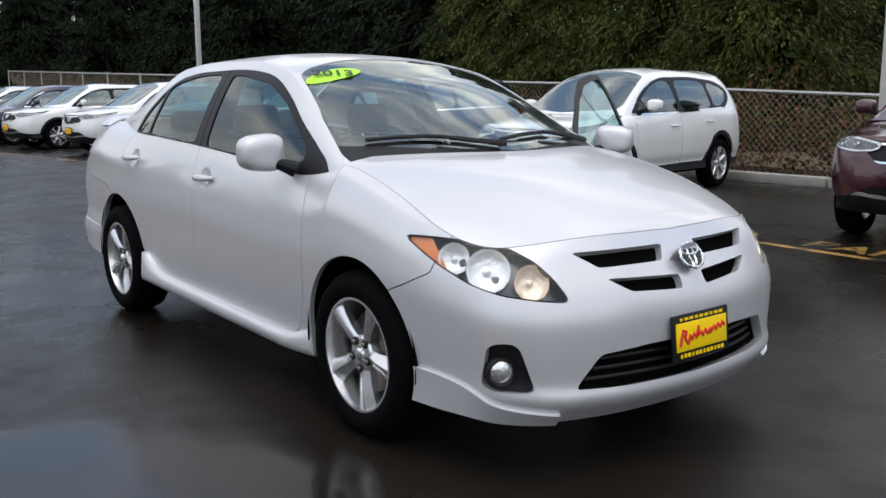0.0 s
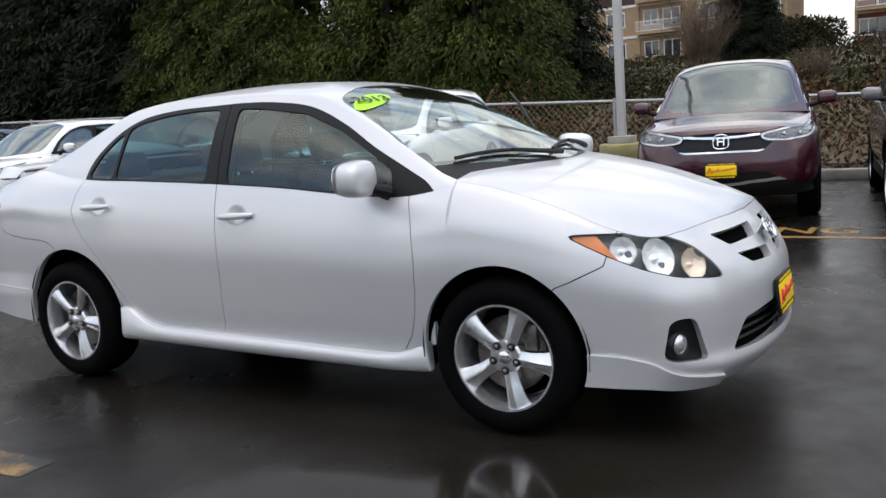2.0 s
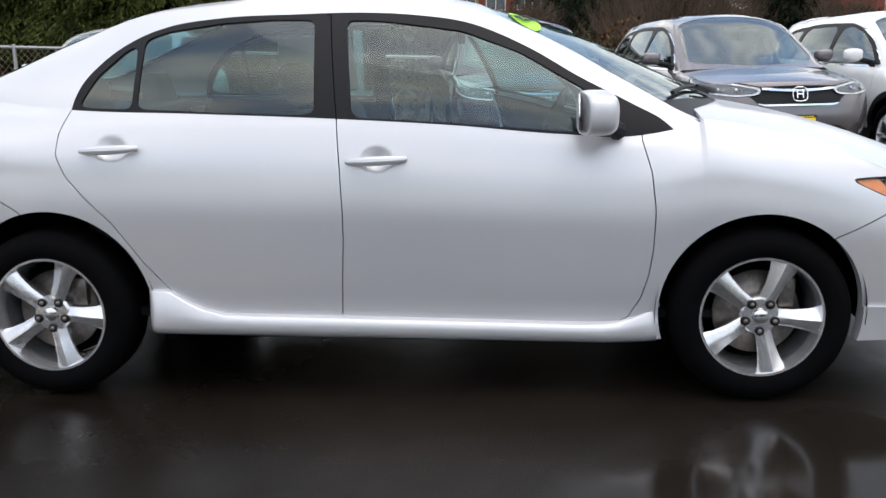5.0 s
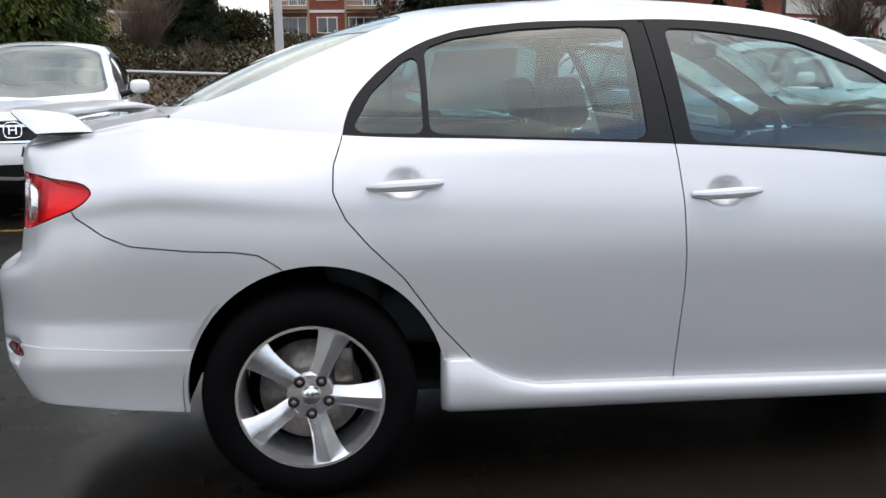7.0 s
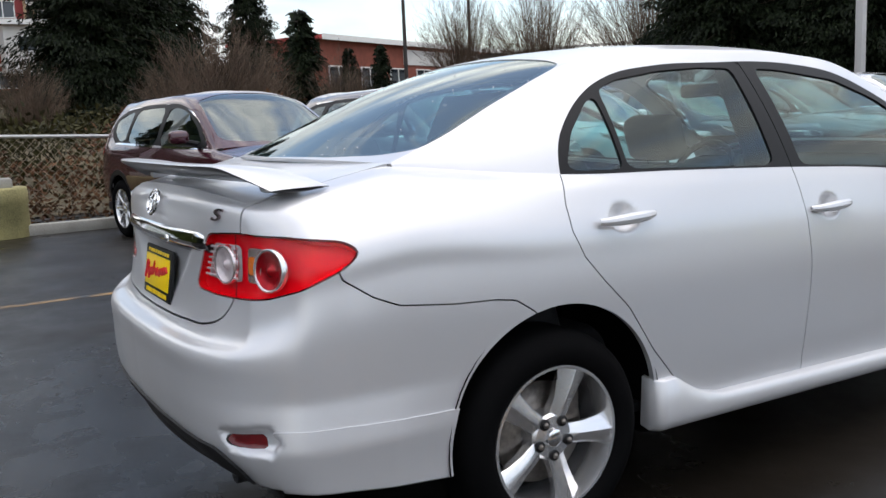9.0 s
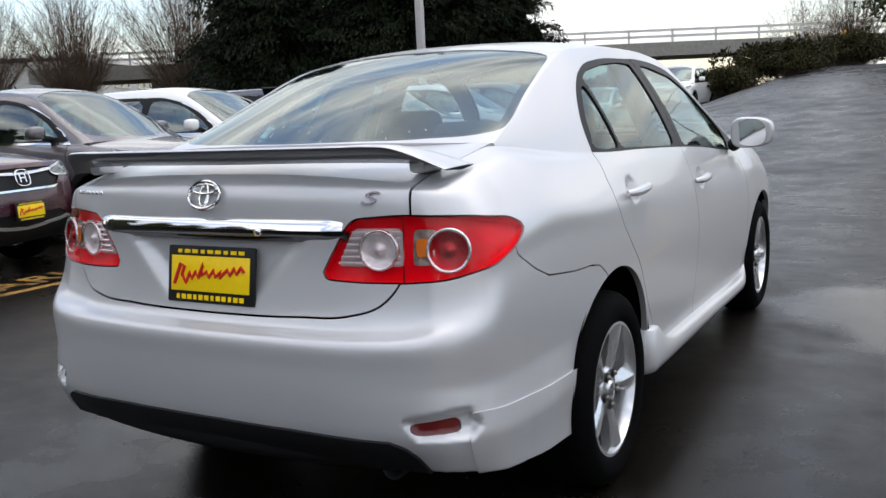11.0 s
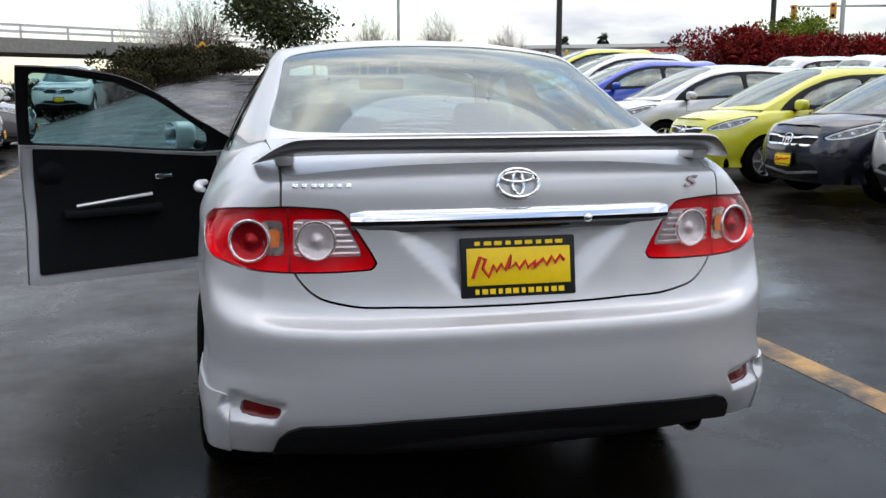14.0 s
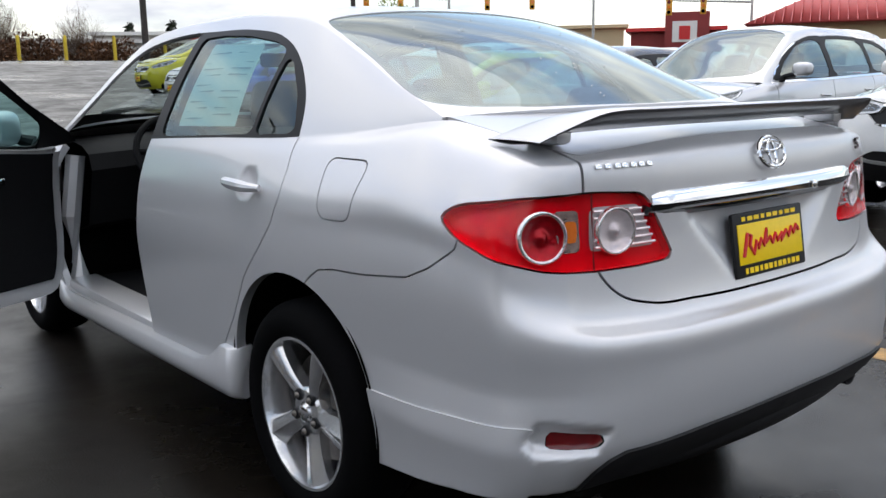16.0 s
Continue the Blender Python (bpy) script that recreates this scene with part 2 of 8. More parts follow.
class Surf:
    """A sheet: vertices, their normals and faces."""
    def __init__(self, v, n, f):
        self.v, self.n, self.f = np.asarray(v, float), np.asarray(n, float), f

    @staticmethod
    def grid(g, flip=False):
        """From a grid of points (rows, columns, 3)."""
        r, c, _ = g.shape
        du = np.gradient(g, axis=1)
        dv = np.gradient(g, axis=0)
        n = np.cross(du, dv)
        if flip:
            n = -n
        n /= np.maximum(np.linalg.norm(n, axis=2, keepdims=True), 1e-9)
        i = np.arange(r * c).reshape(r, c)
        q = np.stack([i[:-1, :-1], i[:-1, 1:], i[1:, 1:], i[1:, :-1]], -1).reshape(-1, 4)
        if flip:
            q = q[:, ::-1]
        return Surf(g.reshape(-1, 3), n.reshape(-1, 3), [tuple(x) for x in q.tolist()])

    def cut(self, d):
        """The share of the sheet where d, a value for each vertex, is negative."""
        v, n, f, made = self.v.tolist(), self.n.tolist(), [], {}
        inside = d < 0
        for q in self.f:
            k = [inside[i] for i in q]
            if all(k):
                f.append(q)
                continue
            if not any(k):
                continue
            out = []
            for a, b in zip(q, q[1:] + q[:1]):
                if inside[a]:
                    out.append(a)
                if inside[a] != inside[b]:
                    e = (min(a, b), max(a, b))
                    if e not in made:
                        t = d[e[0]] / (d[e[0]] - d[e[1]])
                        t = min(max(t, 0.001), 0.999)
                        made[e] = len(v)
                        v.append((self.v[e[0]] * (1 - t) + self.v[e[1]] * t).tolist())
                        m = self.n[e[0]] * (1 - t) + self.n[e[1]] * t
                        n.append((m / max(np.linalg.norm(m), 1e-9)).tolist())
                    out.append(made[e])
            if len(out) >= 3:
                f.append(tuple(out))
        used = sorted({i for q in f for i in q})
        ren = {o: k for k, o in enumerate(used)}
        if not used:
            return Surf(np.zeros((0, 3)), np.zeros((0, 3)), [])
        return Surf(np.array(v)[used], np.array(n)[used], [tuple(ren[i] for i in q) for q in f])

    def moved(self, m):
        a = np.array(m)
        r = a[:3, :3]
        n = self.n @ np.linalg.inv(r)
        n /= np.maximum(np.linalg.norm(n, axis=1, keepdims=True), 1e-9)
        f = self.f if np.linalg.det(r) > 0 else [q[::-1] for q in self.f]
        return Surf(self.v @ r.T + a[:3, 3], n, f)

    def mirrored(self):
        return self.moved(np.diag((-1, 1, 1, 1)))

    def offset(self, d):
        return Surf(self.v + self.n * d, self.n, self.f)

    def plus(self, o):
        k = len(self.v)
        return Surf(np.vstack([self.v, o.v]), np.vstack([self.n, o.n]), self.f + [tuple(i + k for i in q) for q in o.f])

    def edged(self, depth):
        """The sheet with a turned-in edge along its border."""
        seen = {}
        for q in self.f:
            for a, b in zip(q, q[1:] + q[:1]):
                seen[(a, b)] = 1
        v, n, f = self.v.tolist(), self.n.tolist(), list(self.f)
        for a, b in seen:
            if (b, a) in seen:
                continue
            pa, pb = self.v[a], self.v[b]
            if abs(pa[0]) < 1e-4 and abs(pb[0]) < 1e-4:
                continue
            qa, qb = pa - self.n[a] * depth, pb - self.n[b] * depth
            m = np.cross(pb - pa, qa - pa)
            m = -m / max(np.linalg.norm(m), 1e-9)
            k = len(v)
            v += [pb.tolist(), pa.tolist(), qa.tolist(), qb.tolist()]
            n += [m.tolist()] * 4
            f.append((k, k + 1, k + 2, k + 3))
        return Surf(np.array(v), np.array(n), f)

    def mesh(self, name, material):
        me = bpy.data.meshes.new(name)
        me.from_pydata(self.v.tolist(), [], self.f)
        me.materials.append(material)
        me.polygons.foreach_set("use_smooth", [True] * len(me.polygons))
        me.update()
        if len(me.vertices):
            me.normals_split_custom_set_from_vertices(self.n.tolist())
        return me


def put(name, surf, material, parent=None, label=""):
    """A sheet as one object under its thing."""
    ob = new(name, surf.mesh(name, material))
    ob.parent = parent
    return tagged(ob, label)


def part(name, bm, material, parent=None, label="", smooth=35):
    """A bmesh as one object under its thing or part; smooth: the angle in degrees above which an edge stays sharp."""
    for f in bm.faces:
        f.smooth = True
    for e in bm.edges:
        e.smooth = e.calc_face_angle(0) < radians(smooth)
    me = bpy.data.meshes.new(name)
    bm.to_mesh(me)
    bm.free()
    me.materials.append(material)
    ob = new(name, me)
    ob.parent = parent
    return tagged(ob, label)


def empty(name, label, category, group="", m=None):
    ob = new(name)
    if m is not None:
        ob.matrix_world = m
    return tagged(ob, label, category, group)


def box(bm, c, s, bevel=0.0, m=None, seg=2):
    """A bevelled box of size s about c."""
    t = Matrix.Translation(c) @ Matrix.Diagonal((*s, 1))
    if m is not None:
        t = m @ t
    g = bmesh.ops.create_cube(bm, size=1, matrix=t)
    if bevel:
        es = {e for v in g["verts"] for e in v.link_edges}
        bmesh.ops.bevel(bm, geom=list(es), offset=bevel, segments=seg, affect="EDGES", profile=0.5, clamp_overlap=True)
    return bm


def cyl(bm, a, b, r, r2=None, n=16, caps=True):
    """A round bar from a to b."""
    a, b = Vector(a), Vector(b)
    m = Matrix.Translation((a + b) / 2) @ (b - a).to_track_quat("Z", "Y").to_matrix().to_4x4()
    bmesh.ops.create_cone(bm, cap_ends=caps, segments=n, radius1=r, radius2=r if r2 is None else r2, depth=(b - a).length, matrix=m)
    return bm


def lathe(bm, prof, n=48, m=Matrix()):
    """Turns a profile of (radius, height along x) about the x axis."""
    rings = []
    for r, x in prof:
        rings.append([bm.verts.new(m @ Vector((x, r * math.cos(2 * math.pi * k / n), r * math.sin(2 * math.pi * k / n)))) for k in range(n)])
    for a, b in zip(rings, rings[1:]):
        for k in range(n):
            bm.faces.new((a[k], a[(k + 1) % n], b[(k + 1) % n], b[k]))
    return bm


def tube(bm, pts, r, n=8, closed=False):
    """A round bar along points."""
    pts = [Vector(p) for p in pts]
    rings = []
    for i, p in enumerate(pts):
        d = (pts[(i + 1) % len(pts)] - pts[i - 1]) if closed else (pts[min(i + 1, len(pts) - 1)] - pts[max(i - 1, 0)])
        q = d.to_track_quat("Z", "Y").to_matrix()
        rr = r[i] if isinstance(r, (list, tuple)) else r
        rings.append([bm.verts.new(p + q @ Vector((rr * math.cos(2 * math.pi * k / n), rr * math.sin(2 * math.pi * k / n), 0))) for k in range(n)])
    pairs = list(zip(rings, rings[1:])) + ([(rings[-1], rings[0])] if closed else [])
    for a, b in pairs:
        off = 0
        if closed and a is rings[-1]:
            off = min(range(n), key=lambda o: (a[0].co - b[o].co).length)
        for k in range(n):
            bm.faces.new((a[k], a[(k + 1) % n], b[(k + 1 + off) % n], b[(k + off) % n]))
    if not closed:
        bm.faces.new(rings[0][::-1])
        bm.faces.new(rings[-1])
    bmesh.ops.recalc_face_normals(bm, faces=bm.faces)
    return bm


def slab(bm, poly, depth, m=Matrix()):
    """A flat plate of the outline poly (x, y), from z = 0 to depth."""
    lo = [bm.verts.new(m @ Vector((x, y, 0))) for x, y in poly]
    hi = [bm.verts.new(m @ Vector((x, y, depth))) for x, y in poly]
    bm.faces.new(hi)
    bm.faces.new(lo[::-1])
    for k in range(len(poly)):
        j = (k + 1) % len(poly)
        bm.faces.new((lo[k], lo[j], hi[j], hi[k]))
    bmesh.ops.recalc_face_normals(bm, faces=bm.faces)
    return bm


def text_mesh(name, body, size, material, parent, m, depth=0.002, label="", bold=0.0):
    """Letters of the built-in font as a mesh."""
    cu = bpy.data.curves.new(name, "FONT")
    cu.body, cu.size, cu.extrude, cu.align_x, cu.align_y, cu.offset = body, size, depth, "CENTER", "CENTER", bold
    tmp = bpy.data.objects.new(name, cu)
    me = bpy.data.meshes.new_from_object(tmp)
    bpy.data.objects.remove(tmp)
    bpy.data.curves.remove(cu)
    me.materials.clear()
    me.materials.append(material)
    ob = new(name, me)
    ob.parent = parent
    ob.matrix_local = m
    return tagged(ob, label)

# ---- car bodies ----
def shell(P, fine=1.0):
    """The sheets of a car body's right half (x outwards, y ahead, z up), from its plan, its three upright profiles and its lines."""
    per, length = chord(P["plan"])
    yrb, yfb = P["rail"][-1][1], P["rail"][0][1]
    dense = np.linspace(0, length, 1200)
    dp = per(dense)
    side = slice(np.argmax(dp[:, 0] > 0.7 * dp[:, 0].max()), 1200 - np.argmax(dp[::-1, 0] > 0.7 * dp[:, 0].max()))
    s_of_y = lambda y: np.interp(y, dp[side, 1], dense[side])
    rail = np.array(P["rail"])[::-1]
    R = hermite(rail[:, 1], rail)
    yh, yrh = P["header"], P["rear_header"]
    c = lambda n: max(4, int(n * fine))
    ys = np.r_[np.linspace(yrb, yrh, c(40), endpoint=False), np.linspace(yrh, yh, c(70), endpoint=False), np.linspace(yh, yfb, c(50))]
    s0, s1 = s_of_y(yrb), s_of_y(yfb)
    sr = np.linspace(0, s0, c(90), endpoint=False)
    sf = np.linspace(s1, length, c(130))[1:]
    s = np.r_[sr, s_of_y(ys), sf]
    O = per(s)
    t = per(np.minimum(s + 0.004, length)) - per(np.maximum(s - 0.004, 0))
    nrm = np.stack([t[:, 1], -t[:, 0]], 1)
    nrm /= np.linalg.norm(nrm, axis=1, keepdims=True)
    belt_z, belt_x = hermite(*np.array(P["belt_z"]).T), hermite(*np.array(P["belt_x"]).T)
    H, D = P["hood"], P["deck"]
    gh, lh = chord(P["hood_gap"])
    gd, ld = chord(P["deck_gap"])
    top = np.zeros((len(s), 3))
    k0, k1 = len(sr), len(sr) + len(ys)
    g = gd(np.linspace(0, ld, k0 + 1)[:-1])
    top[:k0] = np.c_[g, D(g[:, 0], g[:, 1])]
    top[k0:k1] = np.c_[belt_x(ys), ys, belt_z(ys)]
    g = gh(np.linspace(0, lh, len(sf) + 1)[1:])
    top[k1:] = np.c_[g, H(g[:, 0], g[:, 1])]
    for _ in range(80):
        w_ = slice(k0 - 16, k0 + 14)
        top[w_, ::2] += 0.25 * (top[k0 - 17:k0 + 13, ::2] + top[k0 - 15:k0 + 15, ::2] - 2 * top[w_, ::2])
    wf, wr = np.clip(nrm[:, 1], 0, 1) ** 1.4, np.clip(-nrm[:, 1], 0, 1) ** 1.4
    ws = 1 - wf - wr
    ctl = []
    S, F, B = np.array(P["S"]), np.array(P["F"]), np.array(P["R"])
    for k in range(len(F)):
        if k < len(S):
            ratio = (top[:, 2] - 0.28) / (1.0 - 0.28)
            zs = np.where(S[k, 0] > 0.28, 0.28 + (S[k, 0] - 0.28) * ratio, S[k, 0])
            ps = np.c_[O - nrm * S[k, 1], zs]
            last = ps
        else:
            q = last + (top - last) * 0.55
            q[:, 2] += P.get("swell", 0.22) * np.linalg.norm(top[:, :2] - last[:, :2], axis=1)
            ps = q
        pf = np.c_[O - nrm * F[k, 1], np.full(len(s), F[k, 0])]
        pr = np.c_[O - nrm * B[k, 1], np.full(len(s), B[k, 0])]
        p = ps * ws[:, None] + pf * wf[:, None] + pr * wr[:, None]
        p[:, 0] = np.maximum(p[:, 0], 0) * (O[:, 0] > 1e-6)
        ctl.append(p)
    ctl.append(top)
    n = len(ctl)
    rows = np.linspace(0, n - 1, c(6) * (n - 1) + 1)
    f = hermite(np.arange(n), np.array(ctl).reshape(n, -1))
    band = f(rows).reshape(len(rows), len(s), 3)
    if "dent" in P:
        band = P["dent"](band)
    out = {"band": Surf.grid(band)}
    # side windows' sheet
    L, E = top[k0:k1], R(ys)
    v = np.linspace(0, 1, c(26))[:, None, None]
    d = E - L
    size = np.linalg.norm(d, axis=1, keepdims=True)
    bow = np.stack([d[:, 2], 0 * ys, -d[:, 0]], 1)
    gs = L + d * v + bow * 0.16 * v * (1 - v)
    out["side"] = Surf.grid(gs)
    # windscreen, roof and rear window in one sheet
    yc = hermite(P["centre_at"][0], P["centre_at"][1])(ys)
    zc = hermite(*np.array(P["centre"]).T)(yc)
    q = np.linspace(-1, 1, c(60))[:, None, None]
    e = np.abs(q)
    C = np.stack([0 * ys, yc, zc], 1)
    tx = E[:, 0] * q[..., 0]
    ty = yc + (E[:, 1] - yc) * e[..., 0] ** 2
    tz = zc + (E[:, 2] - zc) * e[..., 0] ** P.get("crown", 2.4)
    gt = np.stack([tx, ty, tz], 2)
    out["top"] = Surf.grid(gt, flip=True)
    along = np.r_[0, np.cumsum(np.linalg.norm(np.diff(C, axis=0), axis=1))]
    out["top_uv"] = np.stack([tx, np.broadcast_to(along, tx.shape)], 2).reshape(-1, 2)
    out["along"] = lambda y: np.interp(y, yc, along)
    # one shading normal along the lines where sheets meet
    nb = out["band"].n.reshape(len(rows), len(s), 3)
    ns = out["side"].n.reshape(gs.shape)
    nt = out["top"].n.reshape(gt.shape)
    a = nb[-1, k0:k1] + ns[0]
    a /= np.linalg.norm(a, axis=1, keepdims=True)
    nb[-1, k0:k1], ns[0] = a, a
    for j in range(1, 12):
        q = nb[-1, k0 - j] * j / 12 + a[0] * (1 - j / 12)
        nb[-1, k0 - j] = q / np.linalg.norm(q)
    a = ns[-1] + nt[-1]
    a /= np.linalg.norm(a, axis=1, keepdims=True)
    ns[-1], nt[-1] = a, a
    nt[0] = a * np.array((-1, 1, 1))
    nb[:, 0, 0] = nb[:, -1, 0] = 0

    def field(h, x0, x1, y0, y1, nx, ny):
        gx, gy = np.meshgrid(np.linspace(x0, x1, nx), np.linspace(y0, y1, ny))
        return Surf.grid(np.stack([gx, gy, h(gx, gy)], 2))
    outline = np.vstack([gh(np.linspace(0, lh, 60)), gh(np.linspace(lh, 0, 60)) * (-1, 1)])
    gap = P.get("gap", 0.003)
    hood = field(H, -0.95, 0.95, yfb - 0.15, P["plan"][-1][1], c(90), c(70))
    out["hood"] = hood.cut(sdf(hood.v[:, :2], outline) + gap)
    outline = np.vstack([gd(np.linspace(0, ld, 40)), gd(np.linspace(ld, 0, 40)) * (-1, 1)])
    deck = field(D, -0.95, 0.95, P["plan"][0][1], yrb + 0.02, c(80), c(40))
    out["deck"] = deck.cut(sdf(deck.v[:, :2], outline) + gap)
    return out


def split(s, g, gap=0.0022):
    """Cuts a panel out of a sheet along the line g = 0: the panel, and the rest."""
    return s.cut(g + gap), s.cut(gap - g)


def both(s):
    return s.plus(s.mirrored())


def pyz(s, poly):
    return sdf(s.v[:, 1:3], poly)


def pxz(s, poly):
    return sdf(s.v[:, [0, 2]], poly)


def arch(s, y, z, r, inner=0.45):
    return np.where(s.v[:, 0] > inner, r - np.hypot(s.v[:, 1] - y, s.v[:, 2] - z), -1.0)


def rim_mesh(r, style, seg=56):
    """The alloy wheel's face about the x axis, outer side at x = 0."""
    bm = bmesh.new()
    k = r / 0.216
    lathe(bm, [(r, -0.19), (r, -0.012), (r * 0.995, 0.0), (r * 0.955, 0.0), (r * 0.935, -0.014), (r * 0.90, -0.05), (r * 0.885, -0.19)], seg)
    lathe(bm, [(0.0005, -0.013), (0.027 * k, -0.013), (0.030 * k, -0.020), (0.062 * k, -0.023), (0.070 * k, -0.032), (0.071 * k, -0.09)], seg // 2)
    n, w0, w1 = style
    for i in range(n):
        m = Matrix.Rotation(2 * math.pi * i / n - math.pi / 2 + 0.24, 4, "X")
        r0, r1 = 0.030 * k, r * 0.972
        front, back = [], []
        for u, x in ((0, -0.024), (0.2, -0.021), (0.45, -0.013), (0.75, -0.007), (1, -0.005)):
            w = float(np.interp(u, (0, 0.35, 0.8, 1), (w0 * 1.1, w0, 0.5 * (w0 + w1), w1))) * k
            rr = r0 + (r1 - r0) * u
            for q, dx in ((-1, -0.018), (-0.72, -0.003), (0.05, 0.002), (0.22, -0.004), (1, -0.026)):
                front.append(bm.verts.new(m @ Vector((x + dx * (0.4 + 0.6 * u), rr, q * w / 2))))
            for q in (-1, 1):
                back.append(bm.verts.new(m @ Vector((x - 0.050, rr, q * w / 2 * 0.75))))
        for j in range(4):
            for q in range(4):
                o = j * 5 + q
                bm.faces.new((front[o], front[o + 1], front[o + 6], front[o + 5]))
            for q, b in ((0, 0), (4, 1)):
                v = (front[j * 5 + q], front[j * 5 + 5 + q], back[j * 2 + 2 + b], back[j * 2 + b])
                bm.faces.new(v if q == 0 else v[::-1])
    bmesh.ops.recalc_face_normals(bm, faces=bm.faces)
    return bm


def wheel(parent, name, r, rim, width, style, m, detail=True):
    """A wheel: tyre, rim, cap, nuts and brake disc. Its outer face looks along +x of m."""
    w = new(name)
    w.parent = parent
    w.matrix_local = m
    bm = bmesh.new()
    prof = [(rim * 0.97, -0.012), (rim + 0.006, 0.004), (rim + 0.022, 0.010), ((r + rim) / 2, 0.014), (r - 0.035, 0.008), (r - 0.016, -0.004),
            (r - 0.005, -0.020), (r, -0.045), (r + 0.001, -width / 2), (r, -width + 0.045), (r - 0.012, -width + 0.01), (rim, -width)]
    lathe(bm, prof, 64 if detail else 28)
    tyre = part("tyre", bm, RUBBER, w, smooth=60)
    rm = part("rim", rim_mesh(rim, style, 56 if detail else 24), ALLOY, w, "five-spoke alloy rim" if detail else "", 40)
    bm = bmesh.new()
    lathe(bm, [(0.001, -0.085), (rim * 0.70, -0.085), (rim * 0.70, -0.10), (0.001, -0.10)], 40 if detail else 16)
    part("brake_disc", bm, STEEL, w)
    if detail:
        bm = bmesh.new()
        lathe(bm, [(0.001, -0.008), (0.020, -0.009), (0.027, -0.014)], 24)
        part("hub_cap", bm, CHROME, rm)
        for i in range(5):
            a = 2 * math.pi * i / 5 - math.pi / 2
            bm = bmesh.new()
            at = Matrix.Translation((0, 0.054 * math.cos(a), 0.054 * math.sin(a)))
            # raised black disc, painted as the shade of a hollow round the nut
            lathe(bm, [(0.001, -0.0150), (0.0150, -0.0150), (0.0165, -0.0165), (0.0165, -0.03)], 16, at)
            part("nut_recess", bm, BLACK, rm)
            bm = bmesh.new()
            lathe(bm, [(0.001, -0.006), (0.007, -0.007), (0.009, -0.0125), (0.0095, -0.02)], 6, at)
            part("wheel_nut", bm, STEEL, rm)
        # near-black disc added behind the rim, hiding its bright barrel in ground reflections
        bm = bmesh.new()
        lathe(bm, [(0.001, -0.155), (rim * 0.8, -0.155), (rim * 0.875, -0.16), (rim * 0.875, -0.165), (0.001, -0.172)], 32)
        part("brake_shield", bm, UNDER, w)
        bm = bmesh.new()
        box(bm, (-0.085, rim * 0.45, rim * 0.35), (0.06, 0.06, 0.11), 0.012)
        part("brake_caliper", bm, STEEL, w)
    return w


def wheel_well(parent, y, z, r, x0, x1):
    bm = bmesh.new()
    n = 28
    a = [(-0.12 + 3.38 * i / n) for i in range(n + 1)]
    o = [bm.verts.new((x1, y + r * math.cos(t), z + r * math.sin(t))) for t in a]
    i_ = [bm.verts.new((x0, y + r * math.cos(t), z + r * math.sin(t))) for t in a]
    for k in range(n):
        bm.faces.new((o[k], o[k + 1], i_[k + 1], i_[k]))
    bm.faces.new(i_)
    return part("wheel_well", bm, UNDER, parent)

# ---- the silver saloon ----
def sedan_hood(x, y):
    h0 = hermite((0.6, 1.0, 1.33, 1.6, 1.84, 1.95, 2.02, 2.06, 2.3), (1.10, 1.075, 1.03, 0.970, 0.893, 0.850, 0.815, 0.786, 0.60))
    dr = hermite((0.6, 1.17, 1.76, 1.93, 2.3), (0.06, 0.066, 0.120, 0.150, 0.16))
    yy = np.ravel(y)
    return (h0(yy) - dr(yy) * (np.abs(np.ravel(x)) / 0.78) ** 2.6).reshape(np.shape(y))


def sedan_deck(x, y):
    h0 = hermite((-2.4, -2.16, -2.10, -1.95, -1.7), (1.04, 1.074, 1.086, 1.110, 1.140))
    drop = np.interp(np.ravel(y), (-2.1, -1.95, -1.7), (0.045, 0.034, 0.010))
    return (h0(np.ravel(y)) - drop * (np.abs(np.ravel(x)) / 0.62) ** 3).reshape(np.shape(y))


def plate_dent(g):
    """The hollow for the number plate in the boot lid, and the crease over the rear bumper's side skirt."""
    p = g.reshape(-1, 3)
    d_ = sdf(p[:, [0, 2]], np.array([(-0.375, 0.945), (0.375, 0.945), (0.165, 0.745), (-0.165, 0.745)]))
    k = np.clip(-d_ / 0.055, 0, 1)
    k = k * k * (3 - 2 * k) * (p[:, 1] < -1.9)
    p[:, 1] += 0.022 * k
    low = np.where(p[:, 1] < -1.15, np.interp(-p[:, 1], (1.6, 2.05), (0.285, 0.335)), 0.272)
    p[:, 2] = np.where((p[:, 1] < -1.15) | (np.abs(p[:, 1]) < 0.93), np.maximum(p[:, 2], low), p[:, 2])
    d_ = sdf(p[:, [0, 2]], np.array([(0.595, 0.486), (0.745, 0.508), (0.768, 0.470), (0.745, 0.432), (0.622, 0.429)]))
    k = np.clip(-d_ / 0.016, 0, 1) * (p[:, 1] < -1.75)
    k = k * k * (3 - 2 * k)
    p[:, 1] += 0.022 * k
    p[:, 0] -= 0.012 * k * np.clip((p[:, 0] - 0.6) / 0.1, 0, 1)
    k = np.clip((0.56 - p[:, 2]) / 0.12, 0, 1) * np.clip((-1.50 - p[:, 1]) / 0.3, 0, 1)
    f = np.clip(p[:, 0] / 0.8, 0, 1)
    p[:, 0] += 0.028 * k * f ** 2
    p[:, 1] -= 0.018 * k * f ** 4
    for y, z in ((-0.050, 0.882), (-1.012, 0.931)):
        r = np.hypot((p[:, 1] - y) / 0.060, (p[:, 2] - z) / 0.044)
        c = np.clip(1 - r, 0, 1) * (p[:, 0] > 0.7)
        p[:, 0] -= 0.027 * c ** 0.8 * np.where(c > 0, 1, 0)
    return p.reshape(g.shape)


